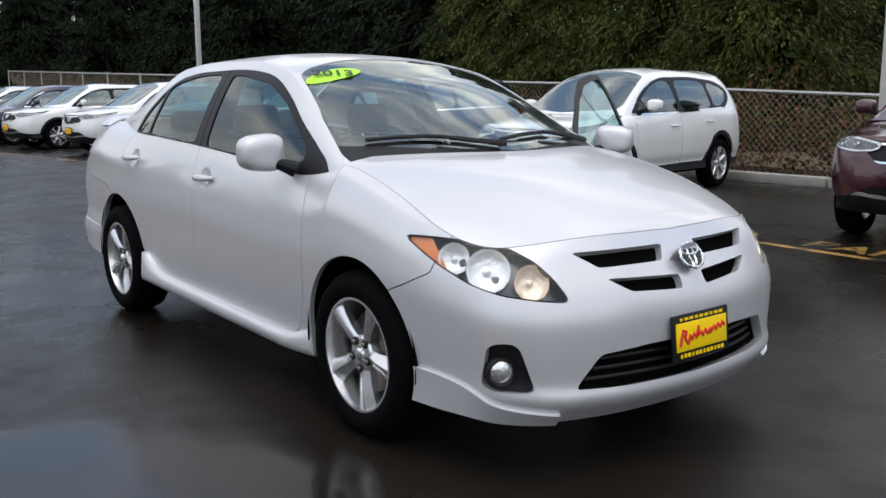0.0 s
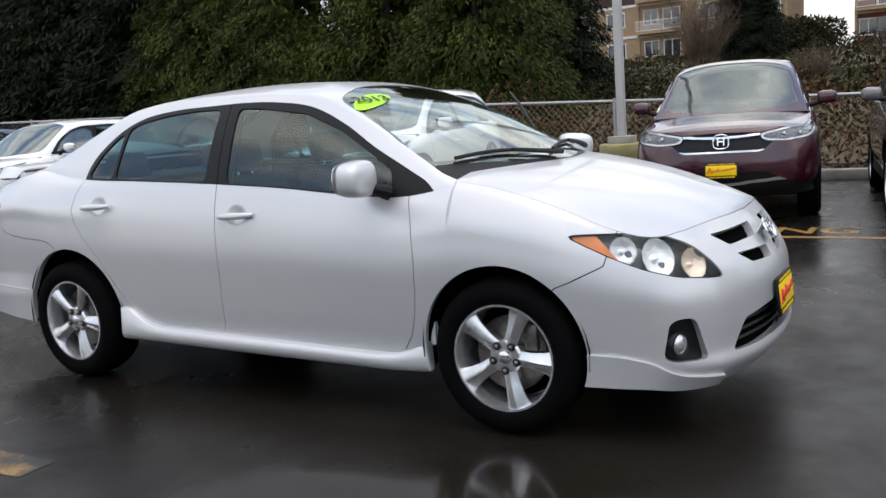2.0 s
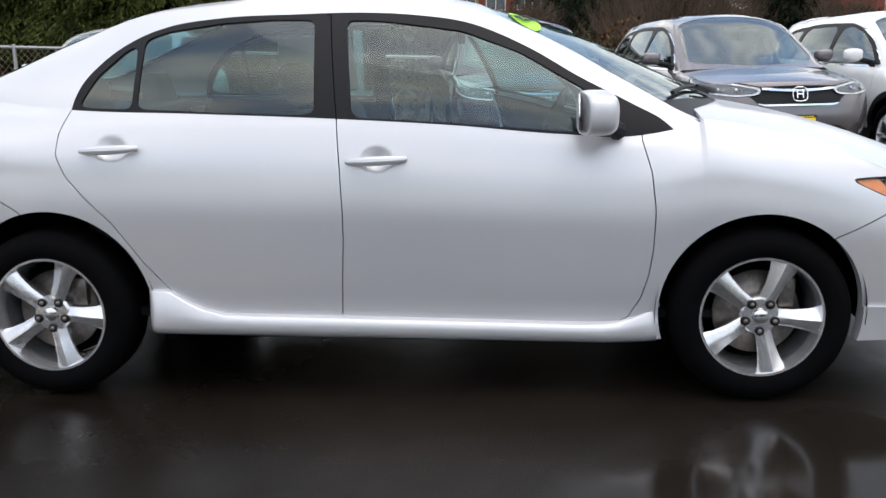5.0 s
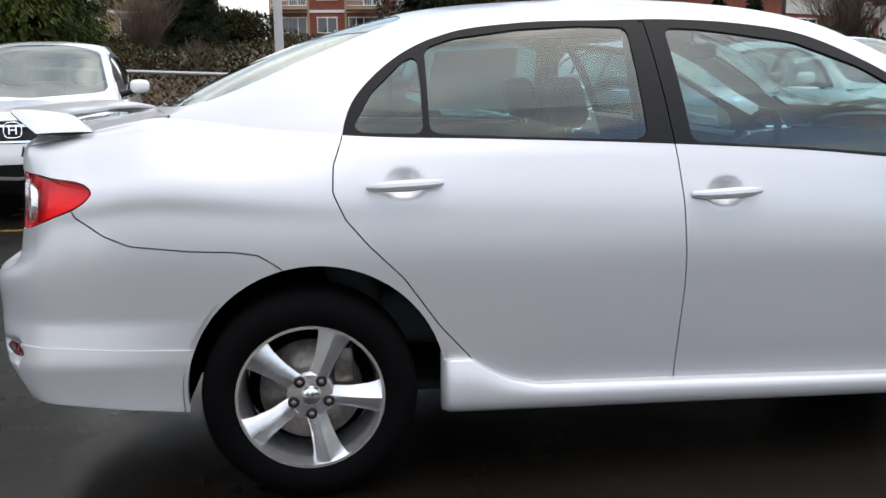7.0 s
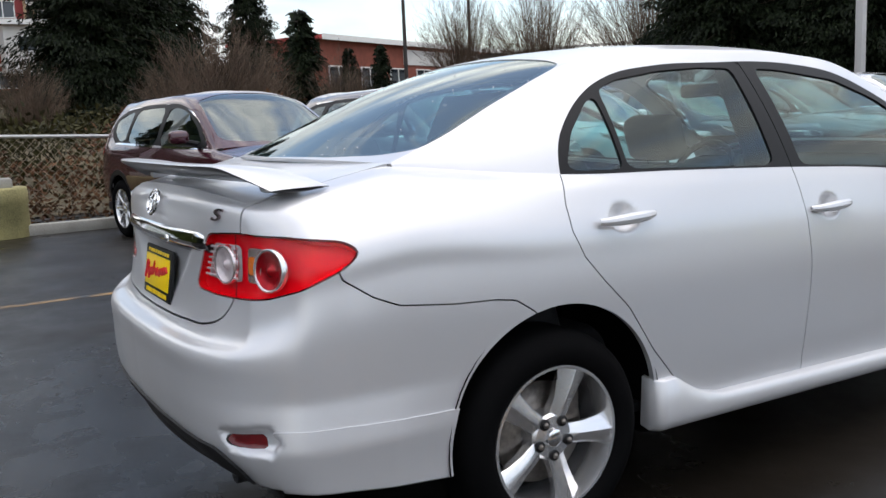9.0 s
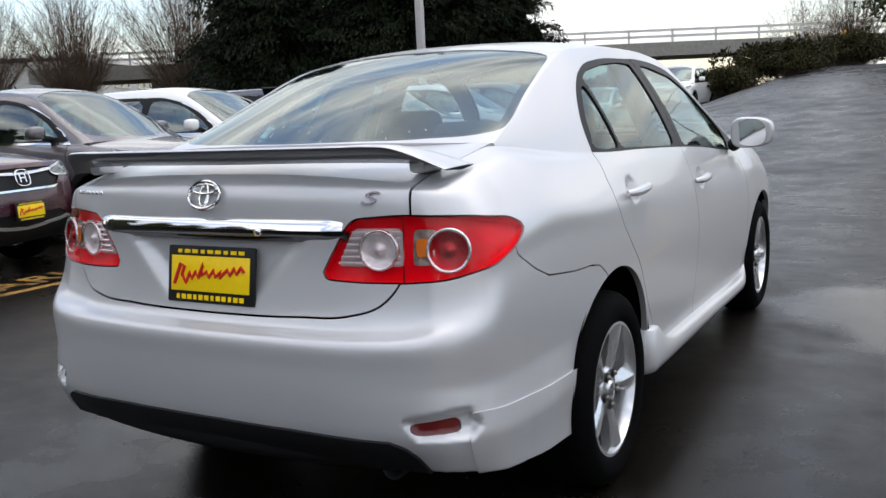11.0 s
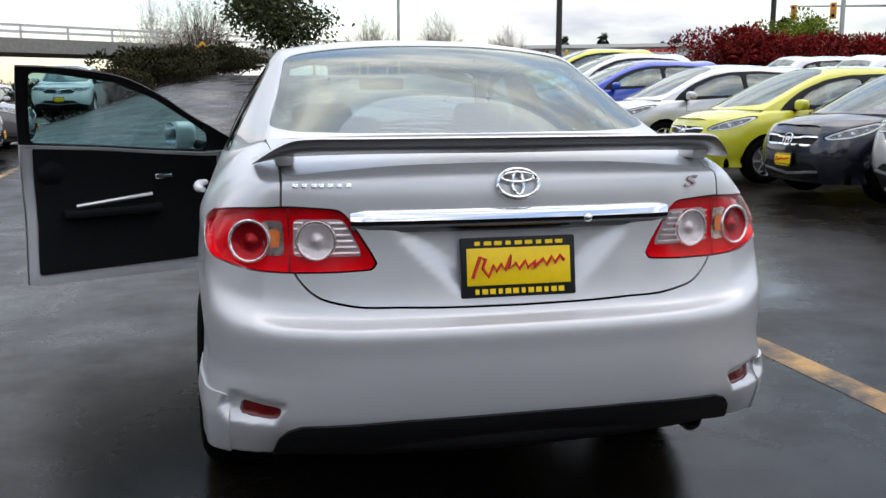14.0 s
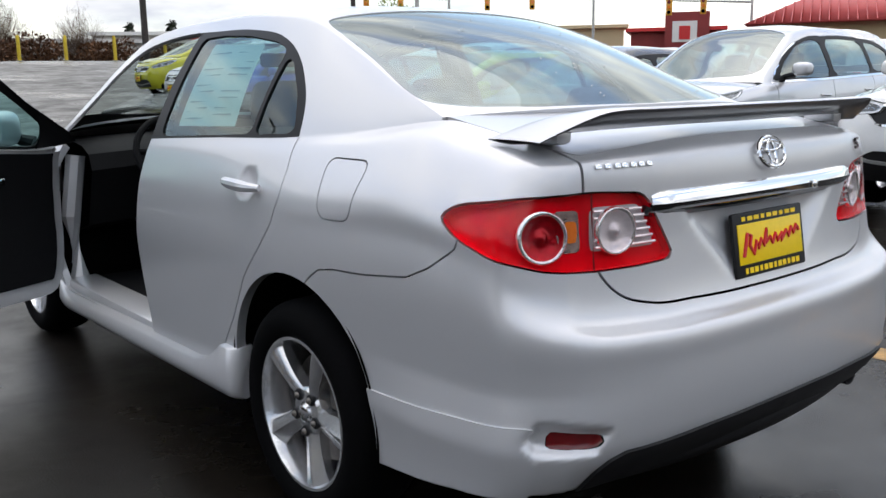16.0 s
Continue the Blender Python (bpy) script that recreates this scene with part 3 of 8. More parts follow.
SEDAN = dict(
    dent=plate_dent, swell=0.2,
    plan=[(0, -2.272), (0.3, -2.263), (0.53, -2.233), (0.695, -2.168), (0.794, -2.058), (0.823, -1.905), (0.840, -1.70), (0.855, -1.40), (0.859, -1.0),
          (0.856, 0.0), (0.860, 0.9), (0.866, 1.3), (0.856, 1.6), (0.826, 1.79), (0.775, 1.94), (0.66, 2.055), (0.45, 2.14), (0.2, 2.183), (0, 2.194)],
    S=[(0.232, 0.026), (0.34, 0.025), (0.44, 0.015), (0.56, 0.006), (0.68, 0.0), (0.78, 0.008), (0.86, 0.022)],
    F=[(0.208, 0.045), (0.28, -0.008), (0.345, 0.003), (0.45, 0.0), (0.545, 0.004), (0.62, 0.030), (0.69, 0.070), (0.745, 0.105)],
    R=[(0.345, 0.075), (0.42, 0.020), (0.50, 0.004), (0.60, 0.0), (0.672, 0.004), (0.705, 0.068), (0.85, 0.095), (1.02, 0.101)],
    belt_z=[(-1.75, 1.128), (-1.68, 1.125), (-1.55, 1.106), (-1.4, 1.086), (-1.154, 1.066), (-0.73, 1.05), (-0.2, 1.025), (0.216, 0.998), (0.594, 0.963), (0.85, 0.952), (0.98, 0.970), (1.08, 0.994), (1.2, 1.02)],
    belt_x=[(-1.75, 0.618), (-1.68, 0.630), (-1.55, 0.664), (-1.4, 0.704), (-1.154, 0.751), (-0.73, 0.776), (-0.2, 0.784), (0.216, 0.787), (0.594, 0.79), (0.85, 0.781), (0.98, 0.764), (1.08, 0.745), (1.2, 0.72)],
    rail=[(0.730, 1.08, 0.995), (0.662, 0.80, 1.155), (0.598, 0.50, 1.317), (0.568, 0.33, 1.388), (0.552, 0.10, 1.425), (0.548, -0.30, 1.442), (0.545, -0.70, 1.436),
          (0.550, -0.97, 1.402), (0.578, -1.25, 1.299), (0.610, -1.5, 1.194), (0.634, -1.68, 1.129)],
    header=0.33, rear_header=-0.97,
    centre=[(-1.86, 1.115), (-1.55, 1.262), (-1.25, 1.376), (-0.95, 1.451), (-0.6, 1.485), (-0.25, 1.494), (0.0, 1.484), (0.24, 1.456), (0.45, 1.398), (0.683, 1.323), (1.0, 1.178), (1.32, 1.022)],
    centre_at=[(-1.68, -0.97, 0.33, 1.08), (-1.80, -1.0, 0.22, 1.31)],
    hood=sedan_hood, deck=sedan_deck,
    hood_gap=[(0.758, 1.08), (0.752, 1.18), (0.760, 1.35), (0.772, 1.55), (0.772, 1.70), (0.745, 1.80), (0.68, 1.885), (0.595, 1.935), (0.46, 1.985), (0.25, 2.030), (0, 2.046)],
    deck_gap=[(0, -2.125), (0.3, -2.118), (0.5, -2.10), (0.585, -2.075), (0.606, -2.0), (0.620, -1.84), (0.634, -1.68)],
)
ARCH_F, ARCH_R = (1.295, 0.335, 0.353), (-1.275, 0.335, 0.374)


def sedan():
    car = empty("sedan", "silver four-door saloon with open driver's door on wet asphalt", "car")
    sh = shell(SEDAN, 1.5)
    body = sh["band"]
    body = body.cut(arch(body, *ARCH_F))
    body = body.cut(arch(body, *ARCH_R))
    ahead = lambda s, g: np.where(s.v[:, 1] > 1.2, g, 1.0)
    behind = lambda s, g: np.where(s.v[:, 1] < -1.2, g, 1.0)
    # headlamps
    lamp = fillet([(0.284, 0.800), (0.37, 0.803), (0.50, 0.800), (0.62, 0.778), (0.71, 0.735), (0.775, 0.675), (0.822, 0.612), (0.72, 0.622), (0.60, 0.638), (0.50, 0.668), (0.41, 0.712), (0.34, 0.758)], 0.03)
    ez = lambda s: np.c_[0.6 * s.v[:, 1] - 0.8 * s.v[:, 0], s.v[:, 2]]
    head, body = split(body, ahead(body, sdf(ez(body), lamp)))
    # tail lamps
    tail = fillet([(0.474, 0.926), (0.520, 0.955), (0.63, 0.969), (0.80, 0.979), (0.925, 0.971), (0.965, 0.902), (1.010, 0.817), (0.92, 0.811), (0.80, 0.809), (0.69, 0.817), (0.580, 0.845), (0.505, 0.884)], 0.025)
    et = lambda s: np.c_[-0.6 * s.v[:, 1] - 0.8 * s.v[:, 0], s.v[:, 2]]
    rear, body = split(body, behind(body, sdf(et(body), tail)))
    # boot lid's upright face
    lid = np.vstack([rounded([(0.597, 0.86), (0.575, 0.800), (0.53, 0.752), (0.45, 0.727), (0.3, 0.718), (0.0, 0.713), (-0.3, 0.718), (-0.5, 0.9), (-0.5, 1.3), (0.0, 1.4), (0.61, 1.4), (0.604, 1.1)], 160)])
    lid_face, body = split(body, np.where(body.v[:, 1] < -1.9, pxz(body, lid), 1.0), 0.003)
    # doors
    fd = [(-0.196, 1.2), (-0.196, 1.027), (-0.182, 0.855), (-0.175, 0.70), (-0.176, 0.60), (-0.185, 0.472), (-0.194, 0.306), (0.70, 0.292), (0.79, 0.294),
          (0.835, 0.312), (0.878, 0.38), (0.905, 0.47), (0.917, 0.56), (0.922, 0.70), (0.907, 0.834), (0.878, 0.937), (0.87, 1.2)]
    rd = [(-0.196, 1.2), (-0.196, 1.027), (-0.182, 0.855), (-0.175, 0.70), (-0.176, 0.60), (-0.185, 0.472), (-0.194, 0.306), (-0.62, 0.318), (-0.70, 0.328), (-0.754, 0.350),
          (-0.827, 0.411), (-0.918, 0.515), (-1.021, 0.663), (-1.117, 0.759), (-1.182, 0.836), (-1.216, 0.912), (-1.212, 0.986), (-1.185, 1.060), (-1.175, 1.2)]
    door_f, body = split(body, pyz(body, fd), 0.002)
    door_r, body = split(body, pyz(body, rd), 0.002)
    # bumpers
    fb = [(1.40, 0.0), (1.50, 0.55), (1.532, 0.604), (1.60, 0.632), (1.722, 0.690), (1.80, 0.95), (2.5, 0.95), (2.5, 0.0)]
    front, body = split(body, pyz(body, fb))
    rb = [(-1.30, 0.0), (-1.33, 0.66), (-1.372, 0.706), (-1.43, 0.744), (-1.50, 0.755), (-1.62, 0.760), (-1.78, 0.778), (-1.85, 0.808), (-1.925, 0.860), (-1.95, 0.93), (-2.6, 0.93), (-2.6, 0.0)]
    back, body = split(body, pyz(body, rb))
    back = back.cut(np.where((back.v[:, 0] < 0.62) & (back.v[:, 2] > 0.86), 1.0, -1.0))
    # front openings
    intake = fillet([(0.0, 0.448), (0.25, 0.447), (0.445, 0.436), (0.535, 0.326), (0.35, 0.318), (0.0, 0.314), (-0.5, 0.318), (-0.5, 0.448)], 0.02)
    slot_a = fillet([(0.085, 0.757), (0.475, 0.757), (0.395, 0.706), (0.115, 0.706)], 0.012)
    slot_b = fillet([(0.060, 0.657), (0.385, 0.672), (0.300, 0.625), (0.065, 0.610)], 0.012)
    fog = fillet([(0.770, 0.486), (0.772, 0.325), (0.652, 0.325), (0.705, 0.490)], 0.03)
    holes = []
    for poly, dep in ((intake, 0.05), (slot_a, 0.03), (slot_b, 0.03), (fog, 0.035)):
        hole, front = split(front, np.where(front.v[:, 1] > 1.75, pxz(front, poly), 1.0), 0.0)
        holes.append(hole.offset(-dep))
    lip_line = hermite((1.4, 1.645, 1.80, 1.88, 1.96, 2.02, 2.063, 2.2), (0.358, 0.356, 0.345, 0.325, 0.285, 0.268, 0.258, 0.20))
    lip, _ = split(front, np.maximum(front.v[:, 2] - lip_line(front.v[:, 1]), 0.57 - front.v[:, 0]), 0.0)
    # rear openings
    dif = [(-0.8, 0.2), (0.0, 0.2), (0.66, 0.2), (0.652, 0.33), (0.635, 0.385), (0.612, 0.412), (0.575, 0.427), (0.3, 0.436), (0.0, 0.438), (-0.8, 0.43)]
    diff, back = split(back, np.where(back.v[:, 1] < -1.9, pxz(back, dif), 1.0), 0.0)
    ref = fillet([(0.622, 0.468), (0.724, 0.482), (0.730, 0.446), (0.640, 0.441)], 0.01)
    refl, back = split(back, np.where(back.v[:, 1] < -1.9, pxz(back, ref), 1.0), 0.001)
    sk_line = hermite((-2.2, -2.12, -1.618, -1.4), (0.50, 0.497, 0.474, 0.47))
    bskirt, back = split(back, np.maximum(back.v[:, 2] - sk_line(back.v[:, 1]), 0.757 - back.v[:, 0]), 0.0)
    fender = body.cut(-(body.v[:, 1] - 0.1))
    quarter = body.cut(body.v[:, 1] - 0.1)
    # windows' sheet: black frames and glass
    side = sh["side"]
    dlo = np.vstack([rounded([(1.02, 0.93), (0.960, 0.998), (0.852, 1.059), (0.668, 1.155), (0.482, 1.264), (0.275, 1.352), (0.060, 1.387), (-0.16, 1.399), (-0.355, 1.397), (-0.647, 1.389),
                              (-0.854, 1.360), (-0.95, 1.326), (-1.080, 1.240), (-1.157, 1.15), (-1.184, 1.05), (-0.9, 0.9), (0, 0.85), (0.8, 0.87)], 160)])
    frame_, pillar = split(side, pyz(side, dlo), 0.0)
    gf = fillet([(-0.168, 1.365), (-0.06, 1.360), (0.03, 1.349), (0.245, 1.318), (0.45, 1.240), (0.645, 1.128), (0.765, 1.052), (0.78, 1.0), (0.76, 0.972), (0.594, 0.980), (0.216, 1.013), (-0.12, 1.036), (-0.135, 1.05)], 0.02)
    gr = fillet([(-0.302, 1.367), (-0.295, 1.25), (-0.285, 1.056), (-0.32, 1.048), (-0.60, 1.060), (-0.90, 1.074), (-0.922, 1.085), (-0.922, 1.2), (-0.922, 1.309), (-0.84, 1.336), (-0.64, 1.362), (-0.45, 1.371)], 0.02)
    gq = fillet([(-0.957, 1.085), (-0.97, 1.076), (-1.122, 1.082), (-1.141, 1.092), (-1.090, 1.180), (-0.992, 1.270), (-0.962, 1.283), (-0.957, 1.2)], 0.02)
    glass_f, frame_ = split(frame_, pyz(frame_, gf) - 0.007, 0.0)
    glass_r, frame_ = split(frame_, pyz(frame_, gr) - 0.008, 0.0)
    glass_q, frame_ = split(frame_, pyz(frame_, gq) - 0.008, 0.0)
    bline = lambda s: np.interp(s.v[:, 2], (0.9, 1.027, 1.401), (-0.196, -0.196, -0.238))
    frame_f, frame_r = split(frame_, bline(frame_) - frame_.v[:, 1], 0.002)
    trio = lambda s: np.interp(s.v[:, 2], (0.9, 1.0, 1.1), (0.785, 0.78, 0.745))
    # windscreen, roof, rear window
    tp, uv, al = sh["top"], sh["top_uv"], sh["along"]
    a0, a1, b0, b1 = al(1.275), al(0.275), al(-1.797), al(-1.005)
    wsg = fillet([(0, a0), (0.40, a0 - 0.06), (0.64, a0 - 0.15), (0.722, a0 - 0.19), (0.708, a0 - 0.30), (0.640, (a0 + a1) / 2), (0.568, a1 + 0.13), (0.552, a1 + 0.065), (0.50, a1 + 0.025), (0.25, a1 + 0.003), (0, a1),
                   (-0.25, a1 + 0.003), (-0.50, a1 + 0.025), (-0.552, a1 + 0.065), (-0.568, a1 + 0.13), (-0.640, (a0 + a1) / 2), (-0.708, a0 - 0.30), (-0.722, a0 - 0.19), (-0.64, a0 - 0.15), (-0.40, a0 - 0.06)], 0.04)
    half_rw = [(0.37, b0 + 0.012), (0.545, b0 + 0.045), (0.618, b0 + 0.11), (0.612, b0 + 0.22), (0.582, (b0 + b1) / 2), (0.545, b1 - 0.08), (0.522, b1 - 0.02), (0.46, b1), (0.2, b1 + 0.012)]
    rwg = fillet([(0, b0)] + half_rw + [(0, b1 + 0.015)] + [(-x, a) for x, a in half_rw[::-1]], 0.05)
    dw, dr_ = sdf(uv, wsg), sdf(uv, rwg)
    screen, rglass = tp.cut(dw), tp.cut(dr_)
    cowl = [(-0.715, a0 - 0.19), (-0.64, a0 - 0.15), (-0.40, a0 - 0.06), (0, a0), (0.40, a0 - 0.06), (0.64, a0 - 0.15), (0.715, a0 - 0.19), (0.70, a0 + 0.2), (-0.70, a0 + 0.2)]
    dc = sdf(uv, np.array(cowl))
    roof = tp.cut(np.maximum(np.maximum(-dw, -dr_), -dc))
    cowl_sheet = tp.cut(np.maximum(dc, -dw))
    screen_band = tp.cut(np.maximum(dw, -(dw + np.where(uv[:, 1] > a0 - 0.34, 0.045, 0.018))))
    rear_band = tp.cut(np.maximum(dr_, -(dr_ + 0.028)))

    # parts
    for name, s in (("front_fender", fender), ("quarter_panel", quarter)):
        put(name, s.edged(0.02), SILVER, car)
        if name == "quarter_panel":
            fuel = fillet([(-1.385, 1.025), (-1.425, 0.875), (-1.56, 0.88), (-1.572, 1.025)], 0.035)
            flap, rest = split(s, pyz(s, fuel), 0.002)
            put("fuel_flap", flap.edged(0.01).mirrored(), SILVER, car)
            put(name, rest.edged(0.03).mirrored(), SILVER, car)
        else:
            put(name, s.edged(0.03).mirrored(), SILVER, car)
    fbump = put("front_bumper", both(front.edged(0.035)), SILVER, car)
    put("lip", lip.offset(0.014).edged(0.03), SILVER, fbump)
    put("lip", lip.offset(0.014).edged(0.03).mirrored(), SILVER, fbump)
    put("intake_backing", both(holes[0]), UNDER, fbump)
    for h in holes[1:3]:
        put("grille_backing", h, UNDER, fbump)
        put("grille_backing", h.mirrored(), UNDER, fbump)
    for mir in (1, -1):
        h = holes[3] if mir == 1 else holes[3].mirrored()
        put("fog_surround", h, BLACK, fbump, "black fog lamp surround")
        bm = bmesh.new()
        at = Matrix.Translation((0.728 * mir, 1.972, 0.388)) @ Matrix.Rotation(radians(90 - 25 * mir), 4, "Z")
        lathe(bm, [(0.052, -0.03), (0.050, 0.0), (0.044, 0.004), (0.040, -0.006)], 28, at)
        ring = part("fog_lamp", bm, BLACK, fbump)
        bm = bmesh.new()
        lathe(bm, [(0.0405, -0.006), (0.030, 0.003), (0.015, 0.007), (0.0005, 0.008)], 24, at)
        part("lens", bm, LAMPWHITE, ring, "round clear fog lamp lens")
    for k, z in enumerate((0.345, 0.378, 0.411)):
        bm = bmesh.new()
        tube(bm, [(x, 2.166 - 0.35 * x * x, z) for x in np.linspace(-0.47 + 0.03 * k, 0.47 - 0.03 * k, 17)], 0.007, 6)
        part("intake_slat", bm, BLACK, fbump)
    bbump = put("rear_bumper", both(back.edged(0.03)), SILVER, car)
    put("bumper_skirt", bskirt.offset(0.006).edged(0.03), SILVER, bbump)
    put("bumper_skirt", bskirt.offset(0.006).edged(0.03).mirrored(), SILVER, bbump)
    put("diffuser", both(diff.offset(0.008).edged(0.02)), BLACK, bbump, "black lower diffuser")
    for s in (refl, refl.mirrored()):
        put("reflector", s.offset(-0.006), REDDARK, bbump, "dark red reflector")
    bm = bmesh.new()
    rows = []
    for x in np.linspace(-0.66, 0.66, 29):
        yb = -2.228 + 0.20 * x * x + 0.12 * x ** 6
        rows.append([bm.verts.new((x, yb + dy, z)) for dy, z in ((0.025, 0.425), (0.0, 0.385), (0.004, 0.350), (0.022, 0.322), (0.10, 0.305), (0.30, 0.30))])
    for a, b in zip(rows, rows[1:]):
        for k in range(5):
            bm.faces.new((a[k], a[k + 1], b[k + 1], b[k]))
    part("diffuser_panel", bm, BLACK, bbump)
    bm = bmesh.new()
    lathe(bm, [(0.031, -0.14), (0.032, 0.0), (0.030, 0.003), (0.027, 0.0), (0.026, -0.10), (0.001, -0.10)], 28, Matrix.Translation((0.54, -2.152, 0.330)) @ Matrix.Rotation(radians(-90), 4, "Z"))
    part("exhaust_tip", bm, BLACK, car, "dark round exhaust tip")

    hood = put("bonnet", sh["hood"].edged(0.012), SILVER, car)
    put("boot_lid", both(lid_face.edged(0.012)).plus(sh["deck"].edged(0.012)), SILVER, car)
    put("roof", roof.plus(pillar).plus(pillar.mirrored()).edged(0.012), SILVER, car)
    liner = Surf(tp.v - np.array((0, 0, 0.035)), -tp.n, [q[::-1] for q in tp.f])
    liner = liner.cut(np.maximum(liner.v[:, 1] - 0.16, -0.95 - liner.v[:, 1]))
    put("headliner", liner, LINER, car)
    put("cowl", cowl_sheet.offset(-0.004), BLACK, car, "black plastic cowl below the windscreen")
    put("windscreen", screen.offset(-0.003), GLASS_W, car).visible_shadow = False
    put("windscreen_border", screen_band.offset(-0.006), BLACK, car)
    rw = put("rear_window", rglass.offset(-0.003), GLASS_B, car)
    rw.visible_shadow = False
    rng = random.Random(8)
    bm = bmesh.new()
    for k in range(100):
        i = rng.randrange(len(rglass.v))
        c, q = Vector(rglass.v[i]), rng.uniform(0.0010, 0.0026)
        jit = Vector((rng.uniform(-0.02, 0.02), 0, 0))
        bmesh.ops.create_icosphere(bm, subdivisions=1, radius=q, matrix=Matrix.Translation(c + jit) @ Matrix.Diagonal((1, 1.3, 0.8, 1)))
    tagged(part("rain_film", bm, DROP, rw), kind="stuff")
    put("rear_window_border", rear_band.offset(-0.006), BLACK, car)

    # doors: the front left one stands open
    hinge = Matrix.Translation((-0.845, 0.90, 0)) @ Matrix.Rotation(radians(-DOOR_OPEN), 4, "Z") @ Matrix.Translation((0.845, -0.90, 0))
    for left in (False, True):
        fl = (lambda s: s.mirrored()) if left else (lambda s: s)
        swing = hinge if left else Matrix()
        mv = lambda s: fl(s).moved(swing) if left else s
        sg = -1 if left else 1
        d = put("front_door", mv(door_f.edged(0.02)), SILVER, car, "open driver's door" if left else "")
        trim_s, frm = split(frame_f, trio(frame_f) - frame_f.v[:, 1], 0.001)
        put("window_frame", mv(frm.edged(0.012)), TRIM, d)
        put("mirror_base", mv(trim_s.edged(0.006)) if left else trim_s.edged(0.006), TRIM, d)
        put("window_pane", mv(glass_f.offset(-0.005)), GLASS, d).visible_shadow = False
        card = door_f.offset(-0.055)
        rr = np.clip(1 - np.hypot((card.v[:, 1] + 0.050) / 0.066, (card.v[:, 2] - 0.882) / 0.050), 0, 1)
        card.v[:, 0] += 0.036 * rr ** 0.8
        card = Surf(card.v, -card.n, [q[::-1] for q in card.f])
        put("inner_panel", mv(Surf(card.v + card.n * -0.008, card.n, card.f)), SILVER, d, "silver inner door shell")
        shape = pyz(card, fillet(fd, 0.02)) + 0.05
        card = card.cut(np.maximum(shape, 0.36 - card.v[:, 2]))
        put("door_card", mv(card), DASH, d, "black door trim panel")
        bm = bmesh.new()
        box(bm, (0.765 * sg, 0.25, 0.66), (0.07, 0.52, 0.05), 0.018, swing)
        part("armrest", bm, DASH, d)
        bm = bmesh.new()
        tube(bm, [swing @ Vector((0.745 * sg, y, 0.70 + 0.10 * (y - 0.05))) for y in np.linspace(0.05, 0.45, 7)], 0.012, 8)
        part("grab_handle", bm, ALLOY, d)
        bm = bmesh.new()
        box(bm, (0.748 * sg, 0.52, 0.83), (0.02, 0.10, 0.03), 0.008, swing)
        part("inner_handle", bm, CHROME, d)
        e = put("rear_door", fl(door_r.edged(0.02)), SILVER, car)
        put("window_frame", fl(frame_r.edged(0.012)), TRIM, e)
        put("window_pane", fl(glass_r.offset(-0.005)), GLASS, e).visible_shadow = False
        put("quarter_pane", fl(glass_q.offset(-0.005)), GLASS, e).visible_shadow = False
        card = door_r.offset(-0.055)
        put("door_card", fl(Surf(card.v, -card.n, [q[::-1] for q in card.f])), DASH, e)
        # handles
        for y, z, x, par, m in ((-0.050, 0.882, 0.840, d, swing), (-1.012, 0.931, 0.848, e, Matrix())):
            bm = bmesh.new()
            pts = []
            for u in np.linspace(-1, 1, 13):
                pts.append(m @ Vector(((x + 0.018 - 0.022 * u ** 4) * sg, y + 0.105 * u, z + 0.004 * u)))
            tube(bm, pts, [0.010 + 0.007 * (1 - u * u) for u in np.linspace(-1, 1, 13)], 10)
            part("handle", bm, SILVER, par)
        # mirror
        bm = bmesh.new()
        bmesh.ops.create_icosphere(bm, subdivisions=4, radius=1)
        for v in bm.verts:
            q = v.co
            f = lambda a, p: math.copysign(abs(a) ** p, a)
            x, y, z = f(q.x, 0.62), f(q.y, 0.62), f(q.z, 0.62)
            y = max(y, -0.62) if y < 0 else y
            v.co = Vector(((0.915 + 0.100 * x) * sg, 0.706 + 0.071 * y * (1 - 0.12 * x) + 0.012 * x, 1.040 + (0.075 - 0.008 * x) * z))
        bmesh.ops.transform(bm, matrix=swing, verts=bm.verts)
        if left:
            bmesh.ops.reverse_faces(bm, faces=bm.faces)
        mr = part("wing_mirror", bm, SILVER, d, smooth=50)
        bm = bmesh.new()
        poly = rounded([(-0.066, -0.042), (0.064, -0.044), (0.070, 0.0), (0.060, 0.042), (-0.060, 0.046), (-0.070, 0.0)], 40)
        slab(bm, poly, 0.004, swing @ Matrix.Translation((0.918 * sg, 0.652, 1.042)) @ Matrix.Rotation(radians(-4 * sg), 4, "Z") @ Matrix.Rotation(radians(91), 4, "X"))
        part("mirror_glass", bm, CHROME, mr, "mirror glass")
        bm = bmesh.new()
        tube(bm, [swing @ Vector(((0.80 + 0.05 * u) * sg, 0.79 - 0.03 * u, 0.972 + 0.02 * u)) for u in np.linspace(0, 1.6, 6)], [0.034, 0.032, 0.028, 0.025, 0.024, 0.022], 10)
        part("mirror_foot", bm, TRIM, mr)

